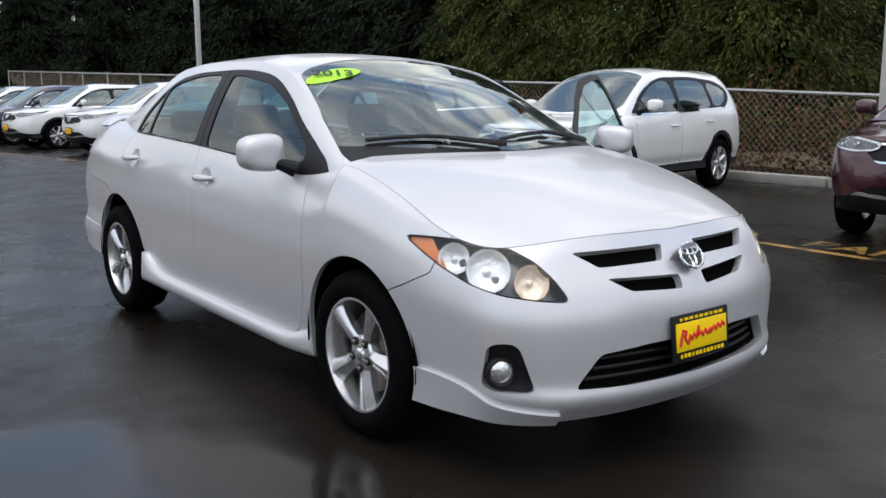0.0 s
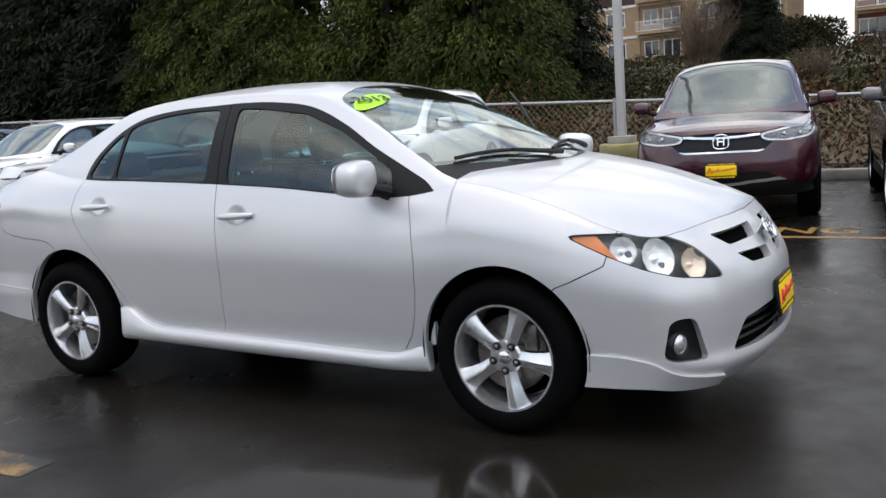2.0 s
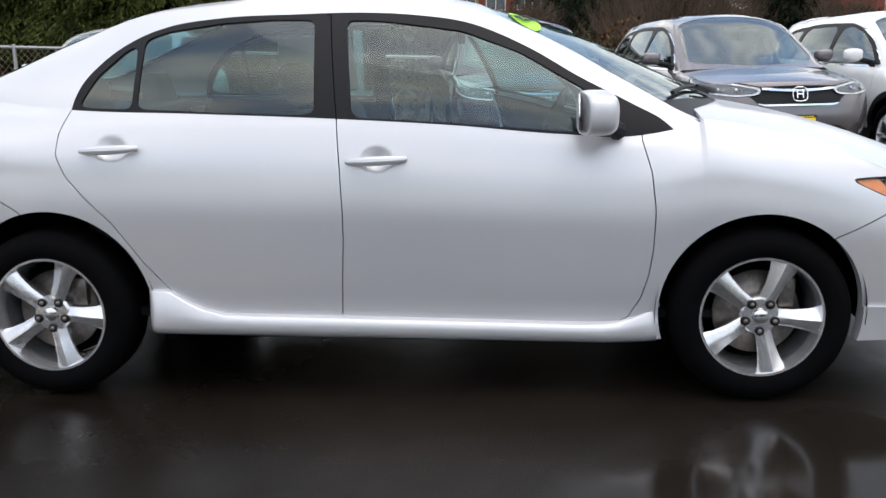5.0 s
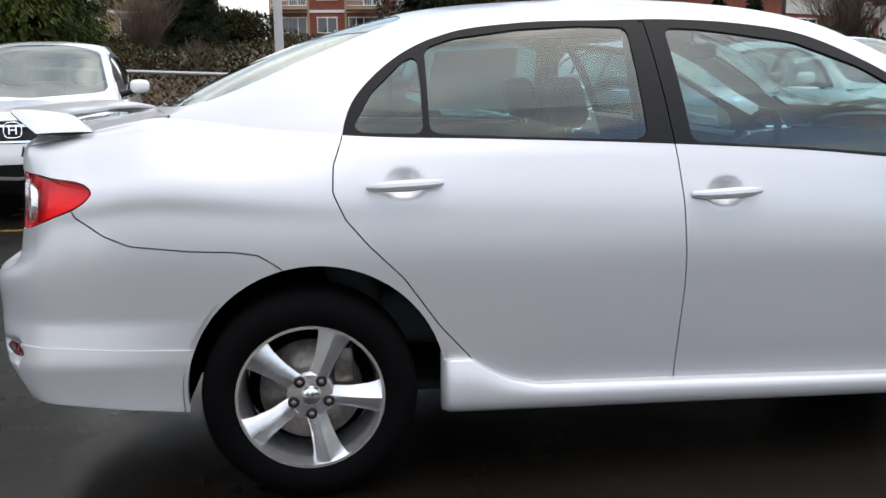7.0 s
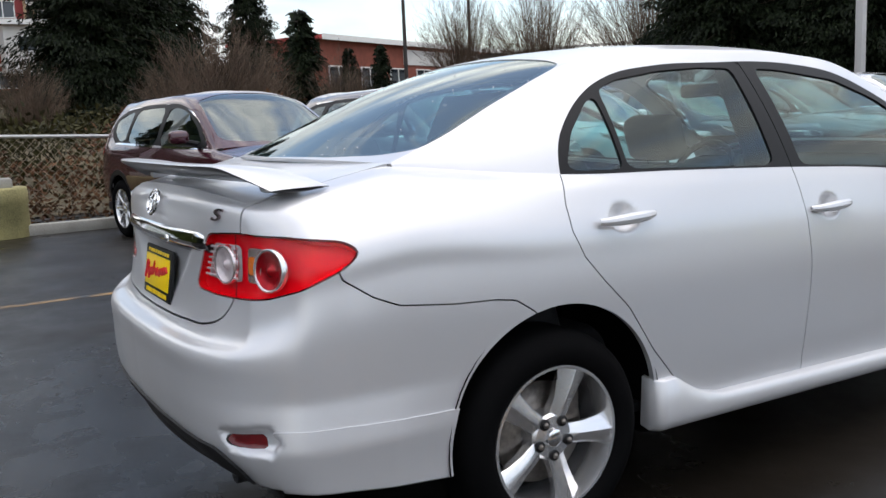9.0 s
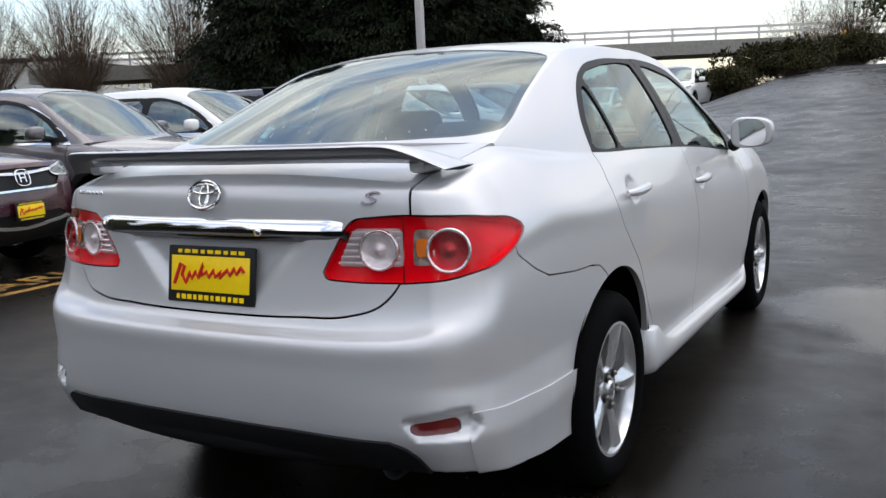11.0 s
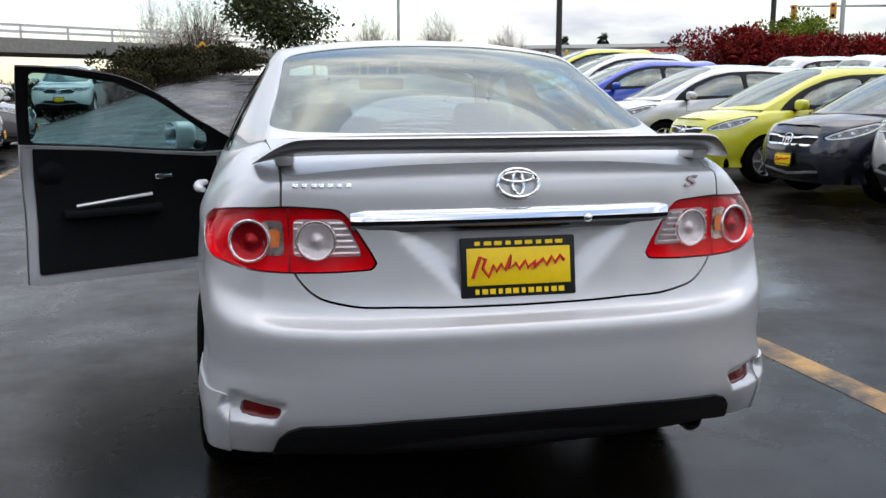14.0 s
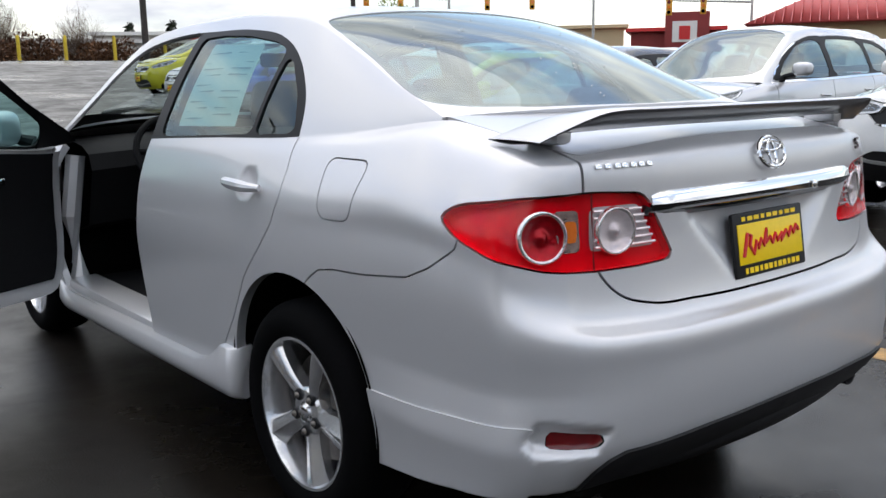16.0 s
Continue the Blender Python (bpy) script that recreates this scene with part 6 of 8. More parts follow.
HATCH = dict(
    gap=0.004, crown=2.6,
    plan=[(0, -1.98), (0.4, -1.965), (0.62, -1.91), (0.75, -1.78), (0.81, -1.55), (0.835, -1.1), (0.845, 0), (0.845, 1.0), (0.835, 1.4), (0.79, 1.70), (0.70, 1.88), (0.5, 2.0), (0.25, 2.045), (0, 2.06)],
    S=[(0.22, 0.03), (0.32, 0.04), (0.42, 0.018), (0.55, 0.004), (0.66, 0.0), (0.78, 0.008), (0.88, 0.025)],
    F=[(0.20, 0.12), (0.28, 0.05), (0.38, 0.015), (0.48, 0.0), (0.57, 0.008), (0.66, 0.035), (0.75, 0.075), (0.82, 0.13)],
    R=[(0.30, 0.08), (0.40, 0.02), (0.5, 0.0), (0.6, 0.008), (0.72, 0.04), (0.84, 0.06), (0.95, 0.07), (1.03, 0.08)],
    belt_z=[(-1.9, 1.10), (-1.2, 1.05), (0, 0.985), (0.8, 0.94), (1.3, 0.93)], belt_x=[(-1.9, 0.70), (-1.3, 0.765), (0, 0.79), (0.8, 0.775), (1.3, 0.70)],
    rail=[(0.70, 1.28, 0.945), (0.655, 0.95, 1.12), (0.60, 0.58, 1.31), (0.57, 0.25, 1.42), (0.555, -0.4, 1.465), (0.545, -1.0, 1.45), (0.535, -1.5, 1.40), (0.58, -1.70, 1.25), (0.64, -1.86, 1.08)],
    header=0.30, rear_header=-1.50,
    centre=[(-1.93, 1.06), (-1.80, 1.26), (-1.60, 1.44), (-1.0, 1.50), (-0.4, 1.525), (0.0, 1.515), (0.20, 1.485), (0.6, 1.35), (1.0, 1.18), (1.52, 0.94)],
    centre_at=[(-1.86, -1.50, 0.30, 1.28), (-1.90, -1.57, 0.18, 1.50)],
    hood=heights(((1.0, 1.28, 1.5, 1.75, 1.9, 1.97, 2.1), (1.0, 0.965, 0.945, 0.895, 0.835, 0.79, 0.65)), ((1.0, 1.5, 1.9, 2.1), (0.04, 0.06, 0.10, 0.11)), 0.72),
    deck=lambda x, y: 1.08 - 0.02 * (np.abs(x) / 0.6) ** 2 + 0 * y,
    hood_gap=[(0.71, 1.28), (0.715, 1.45), (0.68, 1.66), (0.58, 1.80), (0.40, 1.89), (0.2, 1.925), (0, 1.935)],
    deck_gap=[(0, -1.925), (0.35, -1.915), (0.56, -1.89), (0.64, -1.86)],
    wheel=(0.302, 0.20, 1.265, 0.825), arches=((1.265, 0.315, 0.335), (-1.265, 0.315, 0.335)),
    lamp=[(0.20, 0.865), (0.30, 0.87), (0.55, 0.80), (0.72, 0.735), (0.80, 0.69), (0.68, 0.675), (0.48, 0.70), (0.32, 0.76)],
    tail=[(0.42, 1.02), (0.5, 1.10), (0.62, 1.10), (0.64, 0.95), (0.60, 0.82), (0.52, 0.82)],
    grille=[(0.0, 0.73), (0.38, 0.725), (0.46, 0.70), (0.36, 0.60), (0.0, 0.59)], lower=[(0.0, 0.42), (0.40, 0.42), (0.48, 0.36), (0.46, 0.24), (0.0, 0.23)],
    dlo=[(1.10, 0.90), (0.95, 1.05), (0.70, 1.20), (0.35, 1.33), (0.0, 1.39), (-0.5, 1.41), (-1.1, 1.38), (-1.42, 1.30), (-1.52, 1.18), (-1.45, 1.0), (-0.5, 0.85), (0.8, 0.85)],
    panes=[[(0.85, 1.0), (0.62, 1.17), (0.32, 1.285), (0.0, 1.345), (-0.16, 1.355), (-0.18, 1.02)], [(-0.26, 1.03), (-0.25, 1.36), (-0.6, 1.37), (-1.0, 1.35), (-1.03, 1.065)], [(-1.10, 1.07), (-1.09, 1.335), (-1.36, 1.27), (-1.42, 1.12)]],
    doors=[[(-0.21, 1.3), (-0.21, 0.32), (0.75, 0.30), (0.88, 0.45), (0.90, 0.7), (0.86, 1.3)], [(-0.21, 1.3), (-0.21, 0.32), (-0.75, 0.33), (-0.93, 0.52), (-1.02, 0.65), (-1.06, 1.3)]],
    ws=(1.46, 0.19, 0.60, 0.50), rw=(-1.87, -1.61, 0.55, 0.50), handles=((0.0, 0.86), (-0.90, 0.90)), mirror=(0.90, 0.86, 1.01), rails=False, badge=0.66)


def parked(kind, P, paint, label, group, m, plate=True):
    car = empty(kind, label, "car", group)
    sh = shell(P, 0.29)
    body = sh["band"]
    for a in P["arches"]:
        body = body.cut(arch(body, *a))
    ez = np.c_[0.6 * body.v[:, 1] - 0.8 * body.v[:, 0], body.v[:, 2]]
    head, body = split(body, np.where(body.v[:, 1] > 1.0, sdf(ez, fillet(P["lamp"], 0.04)), 1.0), 0.003)
    et = np.c_[-0.6 * body.v[:, 1] - 0.8 * body.v[:, 0] + 0.0, body.v[:, 2]]
    tail, body = split(body, np.where(body.v[:, 1] < -1.4, sdf(et, fillet(P["tail"], 0.04)), 1.0), 0.003)
    gr, body = split(body, np.where(body.v[:, 1] > 1.2, pxz(body, fillet(P["grille"] + [(-0.1, P["grille"][-1][1]), (-0.1, P["grille"][0][1])], 0.02)), 1.0), 0.0)
    lo, body = split(body, np.where(body.v[:, 1] > 1.2, pxz(body, fillet(P["lower"] + [(-0.1, P["lower"][-1][1]), (-0.1, P["lower"][0][1])], 0.02)), 1.0), 0.0)
    doors = []
    for d in P["doors"]:
        q, body = split(body, pyz(body, fillet(d, 0.06)), 0.004)
        doors.append(q)
    if P.get("clad"):
        ring = np.minimum(*[np.hypot(body.v[:, 1] - y, body.v[:, 2] - z) - r - 0.06 for y, z, r in P["arches"]])
        g_ = np.where(body.v[:, 0] > 0.6, np.minimum(body.v[:, 2] - P["clad"], ring), 1.0)
        clad, body = split(body, g_, 0.0)
        for q in (clad, clad.mirrored()):
            put("sill_cladding", q.offset(0.004).edged(0.02), BLACK, car, "black plastic sill and arch cladding")
    nose = body.cut(-body.v[:, 1])
    if P.get("clad"):
        brow, nose = split(nose, np.maximum(np.maximum(0.885 - nose.v[:, 2], nose.v[:, 0] - 0.57), 2.0 - nose.v[:, 1]), 0.0)
        put("bonnet_edge", both(brow.edged(0.02)), paint, car)
    put("front_body", both(nose.edged(0.02)), paint, car)
    tail_end = body.cut(body.v[:, 1])
    leg, tail_end = split(tail_end, np.maximum(P["arches"][1][0] - tail_end.v[:, 1], tail_end.v[:, 2] - P["arches"][1][1] - 0.30), 0.0)
    for name, q in (("rear_body", tail_end), ("sill_panel", leg.cut(-0.5 - leg.v[:, 1])), ("sill_panel", leg.cut(leg.v[:, 1] + 0.5))):
        if len(q.f):
            put(name, q.edged(0.02), paint, car)
            put(name, q.edged(0.02).mirrored(), paint, car)
    put("rear_deck", sh["deck"], paint, car)
    put("bonnet", sh["hood"].edged(0.012), paint, car)
    side = sh["side"]
    if P.get("clad"):
        line = np.abs(pyz(side, fillet(P["dlo"], 0.06))) - 0.010
        base = np.where(side.v[:, 1] < 0.93, side.v[:, 2] - np.interp(side.v[:, 1], *np.array(P["belt_z"]).T) - 0.022, 1.0)
        bright = side.cut(np.where(side.v[:, 1] > -1.45, np.minimum(line, base), line))
        for q in (bright, bright.mirrored()):
            put("window_trim", q.offset(0.004).edged(0.006), CHROME, car, "bright window surround")
    frm, pil = split(side, pyz(side, fillet(P["dlo"], 0.06)), 0.0)
    panes = []
    for p in P["panes"]:
        g_, frm = split(frm, pyz(frm, fillet(p, 0.035)), 0.0)
        panes.append(g_)
    tp, uv, al = sh["top"], sh["top_uv"], sh["along"]
    y0, y1, x0, x1 = P["ws"]
    a0, a1 = float(al(y0)), float(al(y1))
    w = fillet([(0, a0), (x0 * 0.8, a0 - 0.09), (x0, a0 - 0.17), (x1, a1 + 0.02), (0, a1), (-x1, a1 + 0.02), (-x0, a0 - 0.17), (-x0 * 0.8, a0 - 0.09)], 0.05)
    y0, y1, x0, x1 = P["rw"]
    b0, b1 = float(al(y0)), float(al(y1))
    r = fillet([(0, b0), (x0, b0 + 0.03), (x1, b1), (0, b1), (-x1, b1), (-x0, b0 + 0.03)], 0.05)
    dw, dr_ = sdf(uv, w), sdf(uv, r)
    put("roof", tp.cut(np.maximum(-dw, -dr_)).plus(pil).plus(pil.mirrored()).edged(0.01), paint, car)
    put("windscreen", tp.cut(dw).offset(-0.004), CARGLASS, car).visible_shadow = False
    put("rear_window", tp.cut(dr_).offset(-0.004), CARGLASS, car).visible_shadow = False
    for sg in (1, -1):
        fl = (lambda s: s.mirrored()) if sg < 0 else (lambda s: s)
        for k, q in enumerate(doors):
            d = put("front_door" if k == 0 else "rear_door", fl(q.edged(0.015)), paint, car)
            put("window_pane", fl(panes[k].offset(-0.006)), CARGLASS, d).visible_shadow = False
            y, z = P["handles"][k]
            c, n = on_sheet(q, 1, 2, y, z)
            bm = bmesh.new()
            tube(bm, [((c.x + 0.02 - 0.02 * u ** 4) * sg, y + 0.1 * u, z) for u in np.linspace(-1, 1, 7)], 0.012, 6)
            part("handle", bm, paint, d)
        put("quarter_pane", fl(panes[2].offset(-0.006)), CARGLASS, car).visible_shadow = False
        put("window_frame", fl(frm.offset(-0.002).edged(0.008)), TRIM, car)
        h = put("headlamp", fl(head.offset(-0.02).edged(-0.018)), CARBEZEL, car)
        hz = np.c_[0.6 * head.v[:, 1] - 0.8 * head.v[:, 0], head.v[:, 2]]
        e0, e1 = hz[:, 0].min(), hz[:, 0].max()
        for u, r_ in ((0.25, 0.035), (0.48, 0.048), (0.72, 0.040)):
            near = np.abs(hz[:, 0] - e0 - (e1 - e0) * u) < 0.04
            c, n = Vector(head.v[near].mean(0)), Vector(head.n[near].mean(0)).normalized()
            c, n = Vector((c.x * sg, c.y, c.z)), Vector((n.x * sg, n.y, n.z))
            bm = bmesh.new()
            lathe(bm, [(r_, 0.004), (r_ * 0.9, -0.004), (r_ * 0.5, -0.008), (r_ * 0.45, 0.004), (0.0005, 0.012)], 14, Matrix.Translation(c - n * 0.018) @ n.to_track_quat("X", "Z").to_matrix().to_4x4())
            part("reflector_bowl", bm, CARLAMP, h)
        put("lens", fl(head.offset(-0.001)), LENS, h).visible_shadow = False
        rimlight = head.offset(-0.010).cut(-(sdf(hz, fillet(P["lamp"], 0.04)) + 0.020))
        if len(rimlight.f):
            put("lamp_strip", fl(rimlight), CARLAMP, h, "bright strip round the lamp")
        put("tail_lamp", fl(tail.edged(0.01)), RED, car)
        mx_, my_, mz_ = P["mirror"]
        bm = bmesh.new()
        bmesh.ops.create_icosphere(bm, subdivisions=3, radius=1)
        for v in bm.verts:
            f = lambda a: math.copysign(abs(a) ** 0.65, a)
            v.co = Vector(((mx_ + 0.10 * f(v.co.x)) * sg, my_ + 0.07 * f(v.co.y), mz_ + 0.07 * f(v.co.z)))
        if sg < 0:
            bmesh.ops.reverse_faces(bm, faces=bm.faces)
        mo = part("wing_mirror", bm, paint, car, smooth=60)
        bm = bmesh.new()
        cyl(bm, ((mx_ - 0.20) * sg, my_ + 0.03, mz_ - 0.08), ((mx_ - 0.03) * sg, my_, mz_ - 0.04), 0.03, 0.025, 8)
        part("mirror_foot", bm, TRIM, mo)
        wr, rim, wy, wx = P["wheel"]
        for y, A in ((wy, P["arches"][0]), (-wy, P["arches"][1])):
            wheel(car, "wheel", wr, rim, 0.21, (7, 0.04, 0.055), Matrix.Translation((wx * sg, y, wr)) @ (Matrix() if sg == 1 else Matrix.Rotation(math.pi, 4, "Z")), False)
            wheel_well(car, A[0], A[1], A[2] + 0.01, 0.45 * sg, (wx - 0.03) * sg)
        if P["rails"]:
            bm = bmesh.new()
            tube(bm, [(0.59 * sg, y, z) for y, z in ((0.15, 1.575), (0.0, 1.635), (-0.7, 1.66), (-1.35, 1.635), (-1.6, 1.57))], 0.018, 6)
            part("roof_rail", bm, CHROME, car)
        bm = bmesh.new()
        fz = P["lower"][1][1] - 0.03
        c, n = on_sheet(body, 0, 2, P["lower"][2][0] + 0.06, fz + 0.07)
        box(bm, (0, 0, 0), (0.20, 0.03, 0.05), 0.012, face_pose(Vector((c.x * sg, c.y, c.z)), Vector((n.x * sg, n.y, n.z)), 0.006))
        part("fog_lamp", bm, CARLAMP, car)
    put("grille", both(gr.offset(-0.02)), BLACK, car)
    put("lower_grille", both(lo.offset(-0.008).edged(0.01)), BLACK, car)
    g0, g1 = P["grille"][1][1] - 0.024, P["grille"][3][1] + 0.010
    for zc in (g0, g1):
        gb = gr.cut(np.abs(gr.v[:, 2] - zc + 0.02 * np.clip(1 - gr.v[:, 0] / 0.3, 0, 1) * (zc == g0)) - 0.012)
        if len(gb.f):
            put("grille_bar", both(gb.offset(0.010).edged(0.012)), CHROME, car)
    lt = lo.cut(np.abs(lo.v[:, 2] - P["lower"][0][1] + 0.13 - 0.05 * np.clip(lo.v[:, 0] / 0.5, 0, 1)) - 0.014)
    if len(lt.f):
        put("lower_trim", both(lt.offset(0.006).edged(0.01)), GALV, car)
    c, n = on_sheet(gr, 0, 2, 0.0, P["badge"])
    bm = bmesh.new()
    mb = face_pose((0, c.y, P["badge"]), n, 0.006)
    for bx2 in (((-0.028, 0, 0), (0.014, 0.02, 0.080)), ((0.028, 0, 0), (0.014, 0.02, 0.080)), ((0, 0, 0), (0.05, 0.02, 0.014))):
        box(bm, bx2[0], bx2[1], 0.004, mb)
    tube(bm, [mb @ Vector((u, -0.006, v)) for u, v in rounded([(-0.062, -0.052), (0.062, -0.052), (0.056, 0.056), (-0.056, 0.056)], 24)], 0.006, 6, True)
    part("badge", bm, CHROME, car)
    if plate:
        c, n = on_sheet(lo, 0, 2, 0.0, P["lower"][0][1] - 0.02)
        dealer_plate(car, face_pose((0, c.y + 0.02, c.z + 0.04), (0, 1, 0.05), 0.01))
    bm = bmesh.new()
    z = P["wheel"][0]
    box(bm, (0, 0, z * 0.95), (1.45, 3.6, 0.16), 0.03)
    box(bm, (0, 0.1, 0.82), (1.35, 2.0, 0.04), 0.01)
    part("underbody", bm, UNDER, car)
    bm = bmesh.new()
    for x in (-0.36, 0.36):
        box(bm, (x, -0.15, 0.93), (0.46, 0.16, 0.50), 0.05)
        box(bm, (x, -0.22, 1.27), (0.26, 0.10, 0.17), 0.04)
    box(bm, (0, -1.0, 0.93), (1.2, 0.16, 0.44), 0.05)
    box(bm, (0, 0.85, 0.93), (1.3, 0.35, 0.22), 0.06)
    part("seats", bm, SEAT, car)
    car.matrix_world = m
    return car


def repaint(car, paint, label):
    """The same car in another colour."""
    for o in car.children_recursive:
        if o.type == "MESH" and o.name.split(".")[0] in ("front_body", "bonnet_edge", "rear_body", "sill_panel", "rear_deck", "bonnet", "roof", "front_door", "rear_door", "wing_mirror", "handle"):
            o.material_slots[0].link = "OBJECT"
            o.material_slots[0].material = paint
    car["label"] = label
    return car


def stand(x, y, turn):
    return pose(x, y, float(ground_z(x, y)), 0, 0, turn)


suv = parked("suv", SUV, PAINT["maroon"], "maroon compact suv with dealer plate on asphalt", "suvs parked along the fence", stand(-7.08, 0.44, -81))
LEFT = [(-7.06, 2.85, "grey", "warm grey compact suv with chrome grille parked"), (-7.03, 5.0, "white", "white compact suv with yellow dealer plate"), (-7.0, 7.1, "navy", "navy blue compact suv parked in the row"),
        (-7.0, 9.5, "green", "grey green compact suv parked in the row"), (-7.0, 12.0, "silver", "pale silver compact suv parked in the row"), (-7.0, 14.6, "grey", "warm grey compact suv parked at the row's end"),
        (-6.95, -4.22, "white", "white compact suv parked beside an empty bay"), (-6.97, -8.9, "black", "black compact suv parked in the row"), (-6.7, -11.6, "white", "white compact suv parked in the row"),
        (-6.1, -14.4, "navy", "navy blue compact suv parked in the row"), (-5.5, -17.25, "white", "white compact suv with yellow dealer plate"), (-5.0, -20.8, "white", "white compact suv with yellow dealer plate"),
        (-4.6, -23.7, "navy", "navy blue compact suv parked in the row"), (-4.3, -26.6, "silver", "pale silver compact suv parked in the row"), (-4.05, -29.4, "white", "white compact suv parked far down the row"),
        (-3.85, -32.2, "grey", "warm grey compact suv far down the row")]
for x, y, c, label in LEFT:
    one = repaint(copy_thing(suv, stand(x, y, -82.5 + random.uniform(-1.0, 1.0))), PAINT[c], label)
    if "empty bay" in label:
        for o in [o for o in one.children_recursive if o.name.startswith("dealer_plate")]:
            for q in [*o.children_recursive, o]:
                bpy.data.objects.remove(q)
hatch = parked("hatchback", HATCH, PAINT["yellow"], "yellow small hatchback with dealer plate on asphalt", "hatchbacks parked in the far row", stand(7.1, 6.75, 90))
RIGHT = [(7.25, 4.6, "black", "black small hatchback with dealer plate parked"), (7.1, 9.75, "silver", "pale silver small hatchback with dealer plate"), (7.05, 12.6, "blue", "blue small hatchback with dealer plate parked"), (7.95, 15.7, "white", "white small hatchback parked in the far row"), (8.15, 18.0, "yellow", "yellow small hatchback parked in the far row")]
for x, y, c, label in RIGHT:
    repaint(copy_thing(hatch, stand(x, y, 90 + random.uniform(-1.5, 1.5))), PAINT[c], label)
SUVS = [(7.25, 2.4, "silver", "pale silver compact suv facing the aisle"), (7.15, -0.5, "white", "white compact suv with dealer plate parked"), (7.4, -3.3, "white", "white compact suv parked in the far row")]
for x, y, c, label in SUVS:
    repaint(copy_thing(suv, stand(x, y, 90)), PAINT[c], label)["group"] = "suvs parked in the far row"
SECOND = [(13.5, 4.0, "white"), (13.6, 6.8, "silver"), (13.5, 9.5, "blue"), (13.6, 12.2, "white"), (13.4, 15.0, "silver"), (13.5, 1.2, "grey"), (13.5, -1.6, "white")]
for x, y, c in SECOND:
    repaint(copy_thing(hatch if c in ("blue", "silver") else suv, stand(x, y, -90)), PAINT[c], "parked car in the second row, roof showing")["group"] = "cars parked in the second row"
for x, y, c in ((-14.5, 26.0, "navy"), (-11.8, 26.5, "navy"), (-9.0, 27.0, "silver"), (-6.2, 27.0, "white")):
    repaint(copy_thing(suv, stand(x, y, 180)), PAINT[c], "compact suv parked across the lot's far end")["group"] = "suvs at the far end"

# ---- plants ----
def leafmat(name, c1, c2, rough=0.6):
    m = bpy.data.materials.new(name)
    m.use_nodes = True
    nt = m.node_tree
    b = nt.nodes["Principled BSDF"]
    geo = nt.nodes.new("ShaderNodeNewGeometry")
    r = nt.nodes.new("ShaderNodeValToRGB")
    r.color_ramp.elements[0].color, r.color_ramp.elements[1].color = (*c1, 1), (*c2, 1)
    nt.links.new(geo.outputs["Random Per Island"], r.inputs[0])
    n = nt.nodes.new("ShaderNodeTexNoise")
    n.inputs["Scale"].default_value, n.inputs["Detail"].default_value = 0.9, 4
    nt.links.new(geo.outputs["Position"], n.inputs["Vector"])
    k = nt.nodes.new("ShaderNodeMapRange")
    k.inputs[1].default_value, k.inputs[2].default_value, k.inputs[3].default_value, k.inputs[4].default_value = 0.3, 0.7, 0.55, 1.4
    nt.links.new(n.outputs["Fac"], k.inputs[0])
    x = nt.nodes.new("ShaderNodeMix")
    x.data_type, x.blend_type = "RGBA", "MULTIPLY"
    x.inputs[0].default_value = 1
    nt.links.new(r.outputs[0], x.inputs[6])
    nt.links.new(k.outputs[0], x.inputs[7])
    nt.links.new(x.outputs[2], b.inputs["Base Color"])
    b.inputs["Roughness"].default_value, b.inputs["Specular IOR Level"].default_value = rough, 0.10
    return m


FIR = leafmat("fir_needles", (0.004, 0.007, 0.0035), (0.014, 0.021, 0.008))
CEDAR = leafmat("cedar_sprays", (0.014, 0.022, 0.005), (0.070, 0.084, 0.017))
BROADLEAF = leafmat("broad_leaves", (0.018, 0.026, 0.010), (0.085, 0.090, 0.038))
BRAMBLE = leafmat("bramble_leaves", (0.045, 0.020, 0.010), (0.125, 0.062, 0.030))
SHRUB = leafmat("shrub_leaves", (0.022, 0.021, 0.008), (0.044, 0.040, 0.014))
REDLEAF = leafmat("red_leaves", (0.10, 0.008, 0.008), (0.28, 0.022, 0.018))
LIMELEAF = leafmat("lime_leaves", (0.10, 0.14, 0.015), (0.24, 0.29, 0.04))
TWIG = leafmat("bare_twigs", (0.075, 0.050, 0.036), (0.16, 0.12, 0.09), 0.9)
BARK = mat("bark", (0.075, 0.055, 0.042), 0.9, vary=0.4, scale=5, bump=0.02, bscale=25)
rng = np.random.default_rng(11)


def raw(name, v, f, material, parent=None, label="", stuff=False):
    me = bpy.data.meshes.new(name)
    me.from_pydata(v.tolist() if hasattr(v, "tolist") else v, [], f.tolist() if hasattr(f, "tolist") else f)
    me.materials.append(material)
    ob = new(name, me)
    if parent is not None:
        ob.parent = parent
    if stuff or label:
        tagged(ob, label, kind="stuff" if stuff else "")
    return ob


def sprays(p, d, length, width):
    """Small pointed leaves at the points p, along the directions d."""
    n = len(p)
    d = d / np.linalg.norm(d, axis=1, keepdims=True)
    s = np.cross(d, rng.normal(size=(n, 3)))
    s /= np.linalg.norm(s, axis=1, keepdims=True)
    ln = (length * rng.uniform(0.6, 1.3, n))[:, None]
    w = (width * rng.uniform(0.6, 1.3, n))[:, None]
    v = np.stack([p, p + d * ln * 0.45 + s * w / 2, p + d * ln, p + d * ln * 0.45 - s * w / 2], 1).reshape(-1, 3)
    return v, np.arange(4 * n).reshape(-1, 4)


